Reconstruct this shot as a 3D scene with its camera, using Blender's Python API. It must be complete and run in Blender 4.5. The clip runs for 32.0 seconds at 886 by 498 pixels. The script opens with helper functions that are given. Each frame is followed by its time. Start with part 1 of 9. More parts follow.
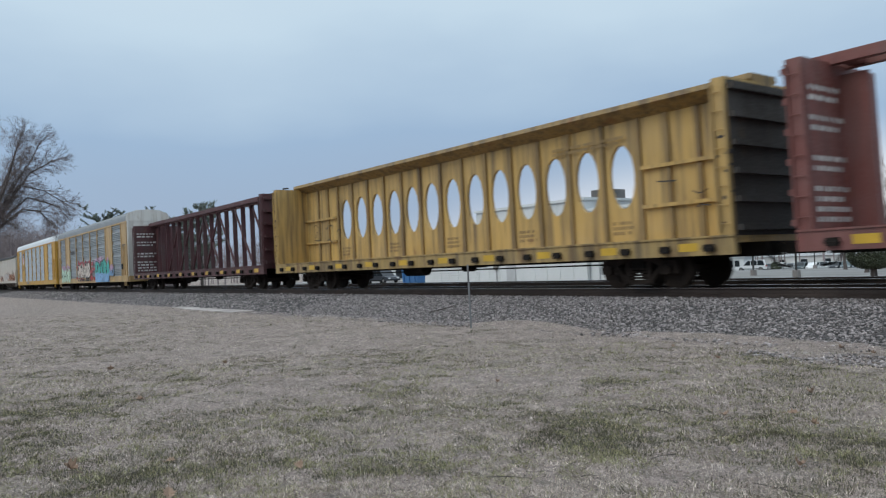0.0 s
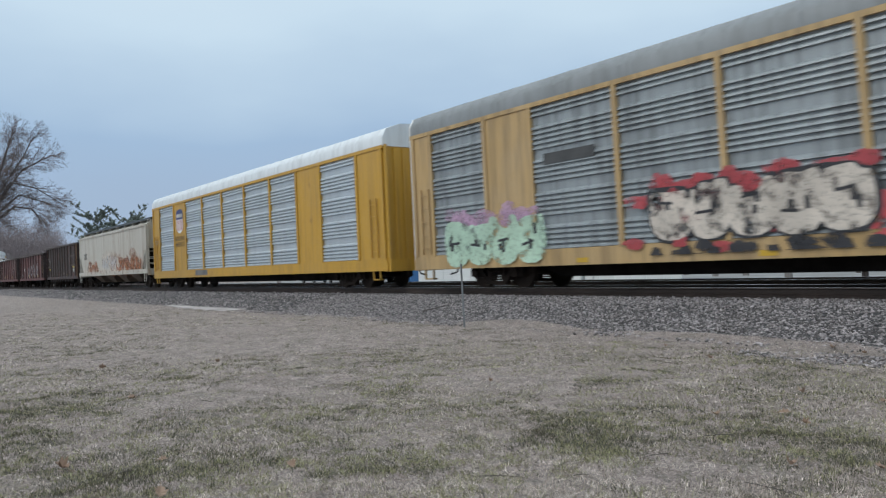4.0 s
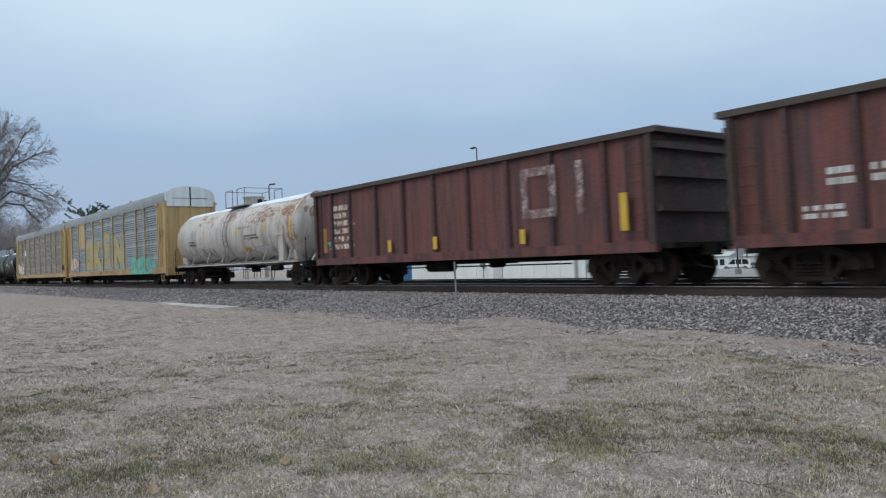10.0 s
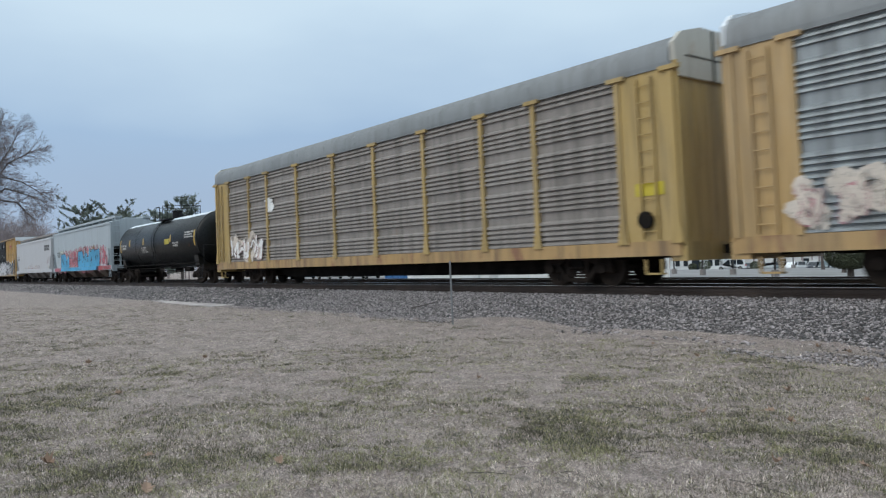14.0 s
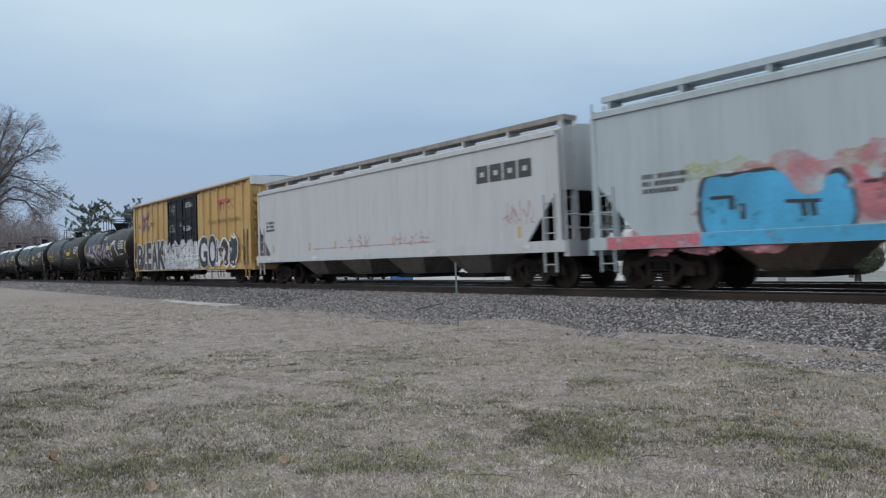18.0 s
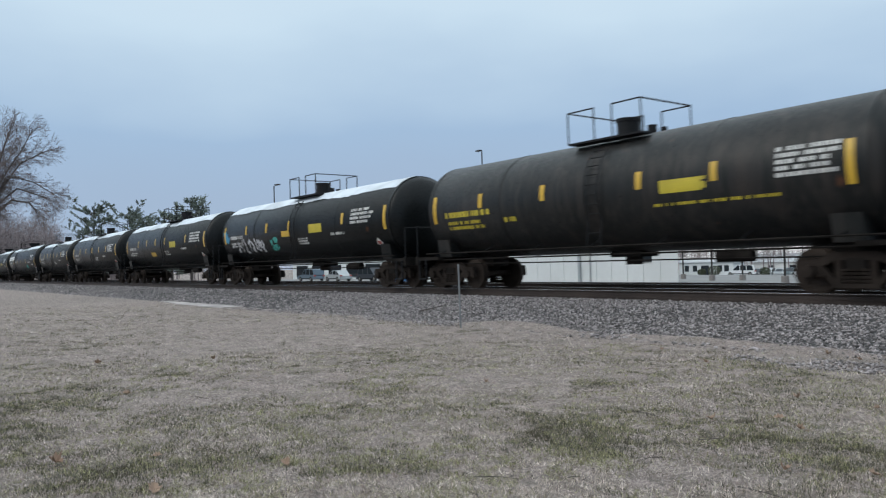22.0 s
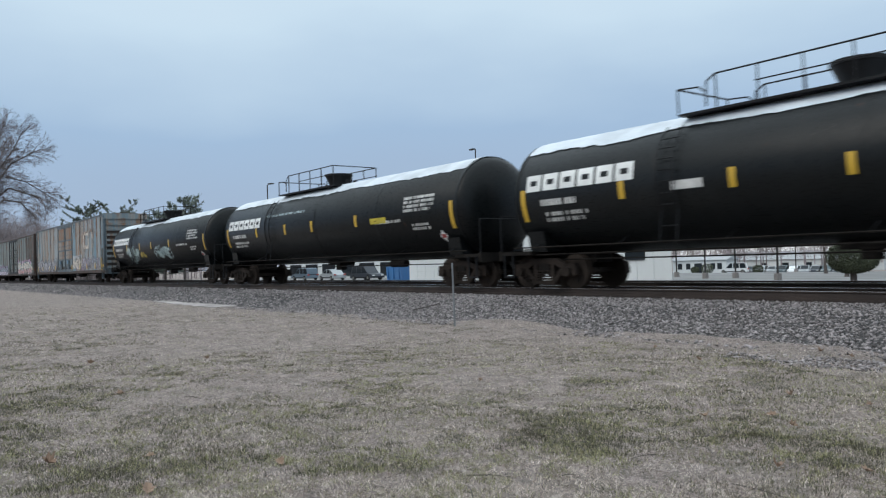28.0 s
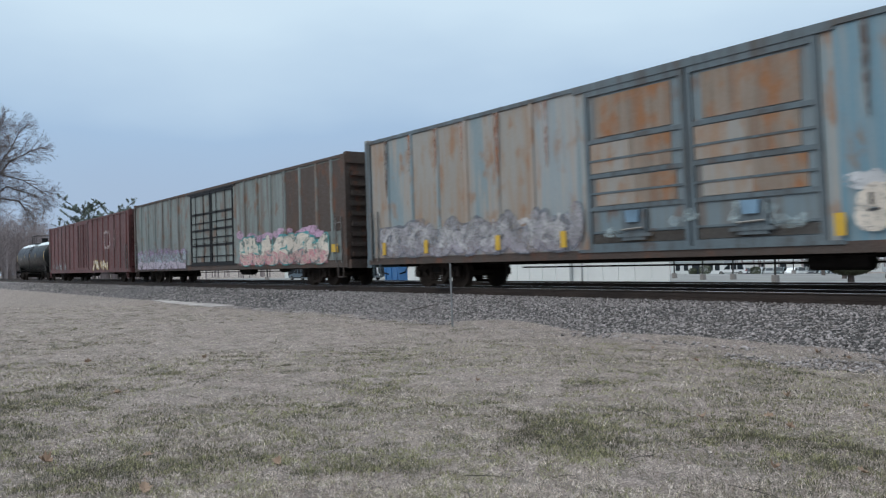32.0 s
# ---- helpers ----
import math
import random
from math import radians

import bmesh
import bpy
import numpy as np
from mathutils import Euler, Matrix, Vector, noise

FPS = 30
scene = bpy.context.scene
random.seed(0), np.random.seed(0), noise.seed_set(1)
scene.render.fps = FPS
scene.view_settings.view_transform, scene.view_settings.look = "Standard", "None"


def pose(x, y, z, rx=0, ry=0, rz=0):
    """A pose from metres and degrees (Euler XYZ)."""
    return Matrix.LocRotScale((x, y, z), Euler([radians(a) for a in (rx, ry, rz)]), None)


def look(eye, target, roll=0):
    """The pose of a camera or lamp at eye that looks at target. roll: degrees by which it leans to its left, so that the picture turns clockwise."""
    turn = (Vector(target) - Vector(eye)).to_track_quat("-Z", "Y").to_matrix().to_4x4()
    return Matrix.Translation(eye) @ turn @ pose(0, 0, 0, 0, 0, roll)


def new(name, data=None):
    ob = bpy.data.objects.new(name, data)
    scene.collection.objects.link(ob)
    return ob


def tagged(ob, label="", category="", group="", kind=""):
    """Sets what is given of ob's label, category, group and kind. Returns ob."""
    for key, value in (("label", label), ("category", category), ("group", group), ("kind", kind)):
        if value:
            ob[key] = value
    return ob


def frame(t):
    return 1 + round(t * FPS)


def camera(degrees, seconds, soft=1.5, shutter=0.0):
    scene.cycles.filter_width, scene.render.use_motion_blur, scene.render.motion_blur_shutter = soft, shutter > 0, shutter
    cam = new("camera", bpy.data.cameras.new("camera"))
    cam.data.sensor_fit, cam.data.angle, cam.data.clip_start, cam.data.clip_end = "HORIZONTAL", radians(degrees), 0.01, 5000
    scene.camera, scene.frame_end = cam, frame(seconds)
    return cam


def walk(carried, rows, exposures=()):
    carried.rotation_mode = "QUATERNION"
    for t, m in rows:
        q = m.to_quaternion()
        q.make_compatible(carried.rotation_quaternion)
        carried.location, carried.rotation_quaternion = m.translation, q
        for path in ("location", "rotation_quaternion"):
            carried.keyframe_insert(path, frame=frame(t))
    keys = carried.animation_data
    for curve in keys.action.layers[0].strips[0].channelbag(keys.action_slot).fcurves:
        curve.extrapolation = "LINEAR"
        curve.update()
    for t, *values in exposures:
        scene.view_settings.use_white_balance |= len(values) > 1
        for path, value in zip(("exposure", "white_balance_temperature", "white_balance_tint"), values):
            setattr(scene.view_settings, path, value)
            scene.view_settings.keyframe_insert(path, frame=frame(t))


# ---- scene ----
# Metres. X runs along the track the way the train goes, Y away from the camera, Z up; the lawn is at z = 0.
EYE = (0.0, 0.0, 1.5)
RAIL_Z = 0.73          # top of the rails
TRACK_Y = 15.9         # middle of the track that the train is on
SPEED, GAIN = 15.98, -0.0079   # train speed at 16 s, and how it changes

# seconds, heading, tilt and lean of the hand-held camera, which stays at one spot
TURNS = (
    (0, 36.31, 1.25, -2.50), (0.5, 36.36, 1.24, -2.47), (1, 36.41, 1.23, -2.44), (1.5, 36.49, 1.21, -2.36), (2, 36.56, 1.20, -2.37),
    (2.5, 36.62, 1.19, -2.36), (3, 36.70, 1.18, -2.36), (3.5, 36.75, 1.18, -2.32), (5.5, 36.97, 1.09, -2.40), (6, 37.02, 1.09, -2.38),
    (6.5, 37.06, 1.09, -2.35), (7, 37.12, 1.08, -2.27), (7.5, 37.16, 1.08, -2.25), (8, 37.18, 1.05, -2.21), (8.5, 37.22, 1.02, -2.24),
    (9, 37.24, 0.98, -2.17), (9.5, 37.25, 0.98, -2.15), (10, 37.28, 0.98, -2.16), (10.5, 37.33, 0.97, -2.13), (11, 37.35, 0.95, -2.09),
    (11.5, 37.39, 0.95, -2.09), (12, 37.45, 0.95, -2.06), (12.5, 37.51, 0.94, -2.06), (13, 37.57, 0.93, -2.06), (13.5, 37.57, 0.92, -1.99),
    (14, 37.61, 0.91, -1.93), (14.5, 37.58, 0.93, -1.73), (16.5, 37.34, 0.99, -1.47), (17, 37.28, 1.03, -1.44), (17.5, 37.23, 1.03, -1.46),
    (18, 37.19, 1.04, -1.45), (18.5, 37.10, 1.05, -1.43), (19, 37.08, 1.10, -1.47), (19.5, 37.02, 1.11, -1.51), (20, 37.02, 1.13, -1.50),
    (20.5, 36.96, 1.15, -1.46), (21, 36.96, 1.15, -1.46), (21.5, 36.97, 1.16, -1.45), (22, 36.98, 1.17, -1.45), (22.5, 37.01, 1.20, -1.49),
    (23, 37.01, 1.19, -1.52), (23.5, 37.02, 1.21, -1.49), (24, 37.08, 1.20, -1.48), (24.5, 37.10, 1.22, -1.43), (25, 37.13, 1.19, -1.39),
    (25.5, 37.20, 1.16, -1.43), (27.5, 37.40, 1.10, -1.66), (28, 37.44, 1.06, -1.62), (28.5, 37.49, 1.04, -1.64), (29, 37.51, 1.05, -1.63),
    (29.5, 37.56, 1.04, -1.61), (30, 37.55, 1.03, -1.52), (30.5, 37.57, 1.03, -1.47), (31, 37.58, 1.04, -1.45), (31.5, 37.57, 1.04, -1.44),
    (32, 37.59, 1.08, -1.40),
)

# the camera's own brightening and darkening as light and dark cars pass
EXPOSURES = ((0, -0.10), (1, -0.10), (3, -0.01), (6, -0.07), (7.5, -0.04), (9, 0.0), (13, 0.03), (16.5, -0.05), (18, -0.08), (20, -0.06), (22, 0.0), (29, 0.0), (30.5, 0.04), (32, 0.05))


def aim(heading, tilt, lean):
    h, p = radians(heading), radians(tilt)
    way = Vector((-math.cos(h) * math.cos(p), math.sin(h) * math.cos(p), math.sin(p)))
    return look(EYE, Vector(EYE) + way * 10, lean)


cam = camera(60.25, 32.0, soft=1.2, shutter=0.69)
scene.cycles.rolling_shutter_type = "TOP"
scene.cycles.rolling_shutter_duration = 0.35
scene.cycles.transparent_max_bounces = 24
walk(cam, [(t, aim(h, p, r)) for t, h, p, r in TURNS], EXPOSURES)

# ---- world and sun: an overcast winter afternoon, brighter low down beyond the car park ----
world = bpy.data.worlds.new("overcast")
scene.world = world
world.use_nodes = True


def build_sky():
    nt = world.node_tree
    nt.nodes.clear()
    N, L = nt.nodes.new, nt.links.new
    out, bg = N("ShaderNodeOutputWorld"), N("ShaderNodeBackground")
    sky = N("ShaderNodeTexSky")
    sky.sky_type, sky.sun_disc = "NISHITA", False
    sky.sun_elevation, sky.sun_rotation = radians(41), radians(198)
    tc = N("ShaderNodeTexCoord")
    sep = N("ShaderNodeSeparateXYZ")
    L(tc.outputs["Generated"], sep.inputs[0])
    # cloud cover: blue-grey low down, paler overhead
    ramp = N("ShaderNodeValToRGB")
    e = ramp.color_ramp.elements
    e[0].position, e[0].color = 0.0, (0.44, 0.52, 0.66, 1)
    e[1].position, e[1].color = 1.0, (0.76, 0.88, 0.96, 1)
    for pos, col in ((0.06, (0.358, 0.465, 0.63, 1)), (0.17, (0.365, 0.51, 0.70, 1)), (0.30, (0.60, 0.755, 0.885, 1)), (0.48, (0.735, 0.86, 0.94, 1))):
        el = e.new(pos)
        el.color = col
    noi = N("ShaderNodeTexNoise")
    noi.inputs["Scale"].default_value, noi.inputs["Detail"].default_value = 2.2, 4.0
    mp = N("ShaderNodeMapping")
    mp.inputs["Scale"].default_value = (1.0, 1.0, 3.0)
    L(tc.outputs["Generated"], mp.inputs["Vector"])
    L(mp.outputs[0], noi.inputs["Vector"])
    wob = N("ShaderNodeMath")
    wob.operation, wob.inputs[1].default_value, wob.inputs[2].default_value = "MULTIPLY_ADD", 0.16, -0.08
    L(noi.outputs["Fac"], wob.inputs[0])
    hgt = N("ShaderNodeMath")
    hgt.operation = "ADD"
    L(sep.outputs["Z"], hgt.inputs[0])
    L(wob.outputs[0], hgt.inputs[1])
    L(hgt.outputs[0], ramp.inputs["Fac"])
    # an overcast sky is brightest overhead
    lift = N("ShaderNodeMapRange")
    lift.inputs["From Min"].default_value, lift.inputs["From Max"].default_value = 0.40, 0.95
    lift.inputs["To Min"].default_value, lift.inputs["To Max"].default_value = 1.0, 1.9
    L(sep.outputs["Z"], lift.inputs["Value"])
    # the thin part of the cloud, towards the hidden sun
    dot = N("ShaderNodeVectorMath")
    dot.operation = "DOT_PRODUCT"
    dot.inputs[1].default_value = Vector((-0.38, 0.92, 0.0)).normalized()
    flat = N("ShaderNodeVectorMath")
    flat.operation = "MULTIPLY"
    flat.inputs[1].default_value = (1, 1, 5.2)
    L(tc.outputs["Generated"], flat.inputs[0])
    unit = N("ShaderNodeVectorMath")
    unit.operation = "NORMALIZE"
    L(flat.outputs[0], unit.inputs[0])
    L(unit.outputs[0], dot.inputs[0])
    glow = N("ShaderNodeMapRange")
    glow.interpolation_type = "SMOOTHSTEP"
    glow.inputs["From Min"].default_value, glow.inputs["From Max"].default_value = 0.76, 0.99
    L(dot.outputs["Value"], glow.inputs["Value"])
    mix = N("ShaderNodeMix")
    mix.data_type = "RGBA"
    L(glow.outputs[0], mix.inputs["Factor"])
    L(ramp.outputs[0], mix.inputs["A"])
    mix.inputs["B"].default_value = (1.0, 1.02, 1.05, 1)
    veil = N("ShaderNodeMix")
    veil.data_type = "RGBA"
    veil.inputs["Factor"].default_value = 0.93
    dim = N("ShaderNodeMix")
    dim.data_type, dim.blend_type = "RGBA", "MULTIPLY"
    dim.inputs["Factor"].default_value, dim.inputs["B"].default_value = 1.0, (0.09, 0.09, 0.09, 1)
    L(sky.outputs[0], dim.inputs["A"])
    L(dim.outputs["Result"], veil.inputs["A"])
    L(mix.outputs["Result"], veil.inputs["B"])
    L(veil.outputs["Result"], bg.inputs["Color"])
    gain = N("ShaderNodeMath")
    gain.operation, gain.inputs[1].default_value = "MULTIPLY", 1.03
    L(lift.outputs[0], gain.inputs[0])
    L(gain.outputs[0], bg.inputs["Strength"])
    L(bg.outputs[0], out.inputs["Surface"])


build_sky()
sun = new("sun", bpy.data.lights.new("sun", "SUN"))
sun.data.energy, sun.data.angle, sun.data.color = 1.0, radians(40), (1.0, 0.96, 0.9)
sun.matrix_basis = look((-10, -30, 40), (0, 0, 12))


# ---- materials ----
def nodes_of(name, rough=0.6, metal=0.0):
    m = bpy.data.materials.new(name)
    m.use_nodes = True
    nt = m.node_tree
    b = nt.nodes["Principled BSDF"]
    b.inputs["Roughness"].default_value, b.inputs["Metallic"].default_value = rough, metal
    return m, nt, b


def noise_of(nt, scale, detail=5.0, stretch=(1, 1, 1), vary=False):
    N, L = nt.nodes.new, nt.links.new
    tc, mp, n = N("ShaderNodeTexCoord"), N("ShaderNodeMapping"), N("ShaderNodeTexNoise")
    mp.inputs["Scale"].default_value = stretch
    L(tc.outputs["Object"], mp.inputs["Vector"])
    if vary:
        oi = N("ShaderNodeObjectInfo")
        mu = N("ShaderNodeMath")
        mu.operation, mu.inputs[1].default_value = "MULTIPLY", 37.0
        L(oi.outputs["Random"], mu.inputs[0])
        L(mu.outputs[0], mp.inputs["Location"])
    L(mp.outputs[0], n.inputs["Vector"])
    n.inputs["Scale"].default_value, n.inputs["Detail"].default_value = scale, detail
    return n.outputs["Fac"]


def ramp_of(nt, fac, lo, hi):
    r = nt.nodes.new("ShaderNodeMapRange")
    r.interpolation_type = "SMOOTHSTEP"
    r.inputs["From Min"].default_value, r.inputs["From Max"].default_value = lo, hi
    nt.links.new(fac, r.inputs["Value"])
    return r.outputs[0]


def mix_of(nt, fac, a, b):
    n = nt.nodes.new("ShaderNodeMix")
    n.data_type = "RGBA"
    for key, val in (("Factor", fac), ("A", a), ("B", b)):
        if isinstance(val, (int, float)):
            n.inputs[key].default_value = val
        elif isinstance(val, tuple):
            n.inputs[key].default_value = (*val, 1)
        else:
            nt.links.new(val, n.inputs[key])
    return n.outputs["Result"]


def scaled(nt, fac, k):
    n = nt.nodes.new("ShaderNodeMath")
    n.operation, n.inputs[1].default_value = "MULTIPLY", k
    nt.links.new(fac, n.inputs[0])
    return n.outputs[0]


def bump_of(nt, b, fac, strength, dist=0.02):
    n = nt.nodes.new("ShaderNodeBump")
    n.inputs["Strength"].default_value, n.inputs["Distance"].default_value = strength, dist
    nt.links.new(fac, n.inputs["Height"])
    nt.links.new(n.outputs[0], b.inputs["Normal"])


def paint(name, col, rough=0.5, rust=0.25, grime=0.4, fade=0.3, metal=0.0, rust_col=(0.17, 0.065, 0.03), vary=False, grime_col=(0.05, 0.045, 0.04)):
    """Weathered paint on steel: faded in clouds, streaked with grime, breaking out in rust."""
    m, nt, b = nodes_of(name, rough, metal)
    cloud = noise_of(nt, 0.55, 6, vary=vary)
    streak = noise_of(nt, 1.1, 6, (2.6, 2.6, 0.22), vary=vary)
    fine = noise_of(nt, 22, 4)
    spots = noise_of(nt, 1.7, 7, (1.3, 1.3, 0.7), vary=vary)
    pale = tuple(min(1, c * 0.75 + 0.14) for c in col)
    c = mix_of(nt, scaled(nt, ramp_of(nt, cloud, 0.35, 0.75), fade), col, pale)
    c = mix_of(nt, scaled(nt, ramp_of(nt, streak, 0.42, 0.72), grime), c, grime_col)
    drip = noise_of(nt, 3.2, 5, (2.4, 2.4, 0.16), vary=vary)
    c = mix_of(nt, scaled(nt, ramp_of(nt, drip, 0.46, 0.74), min(0.8, grime)), c, grime_col)
    if rust > 0:
        c = mix_of(nt, scaled(nt, ramp_of(nt, spots, 0.70 - 0.28 * rust, 0.80 - 0.12 * rust), min(1, 0.55 + rust * 0.5)), c, rust_col)
        c = mix_of(nt, scaled(nt, ramp_of(nt, streak, 0.58 - 0.12 * rust, 0.74), 0.55 * rust), c, rust_col)
    nt.links.new(c, b.inputs["Base Color"])
    nt.links.new(scaled(nt, fine, rough * 2), b.inputs["Roughness"])
    bump_of(nt, b, fine, 0.12, 0.01)
    return m


def plain(name, col, rough=0.6, metal=0.0, spread=0.25, scale=6.0, bump=0.1):
    m, nt, b = nodes_of(name, rough, metal)
    big, fine = noise_of(nt, scale * 0.2, 5), noise_of(nt, scale * 4, 4)
    dark, light = tuple(c * (1 - spread) for c in col), tuple(min(1, c * (1 + spread)) for c in col)
    c = mix_of(nt, ramp_of(nt, big, 0.3, 0.7), dark, light)
    c = mix_of(nt, scaled(nt, ramp_of(nt, fine, 0.4, 0.7), 0.4), c, dark)
    nt.links.new(c, b.inputs["Base Color"])
    bump_of(nt, b, fine, bump, 0.01)
    return m


def spray(name, col, cover=0.8, spread=0.25, stripe=1.0, blur=0.0):
    """Sprayed or worn-off paint: lets what lies beneath show through in ragged patches."""
    m = plain(name, col, 0.55, spread=spread, scale=3)
    nt = m.node_tree
    a, b = noise_of(nt, 2.6, 8, (1.0, 1.0, stripe)), noise_of(nt, 14, 6, (1.0, 1.0, stripe))
    for f in (a, b):
        f.node.inputs["Roughness"].default_value = 0.65
    mul = nt.nodes.new("ShaderNodeMath")
    mul.operation = "MULTIPLY"
    nt.links.new(ramp_of(nt, a, 0.62 - 0.40 * cover - blur, 0.78 - 0.36 * cover + blur), mul.inputs[0])
    nt.links.new(ramp_of(nt, b, 0.56 - 0.40 * cover - blur, 0.72 - 0.36 * cover + blur), mul.inputs[1])
    nt.links.new(scaled(nt, mul.outputs[0], min(0.96, 0.6 + 0.4 * cover)), nt.nodes["Principled BSDF"].inputs["Alpha"])
    return m


def glass_dark(name):
    m, nt, b = nodes_of(name, 0.06)
    b.inputs["Base Color"].default_value = (0.02, 0.025, 0.03, 1)
    b.inputs["Specular IOR Level"].default_value = 0.35
    return m


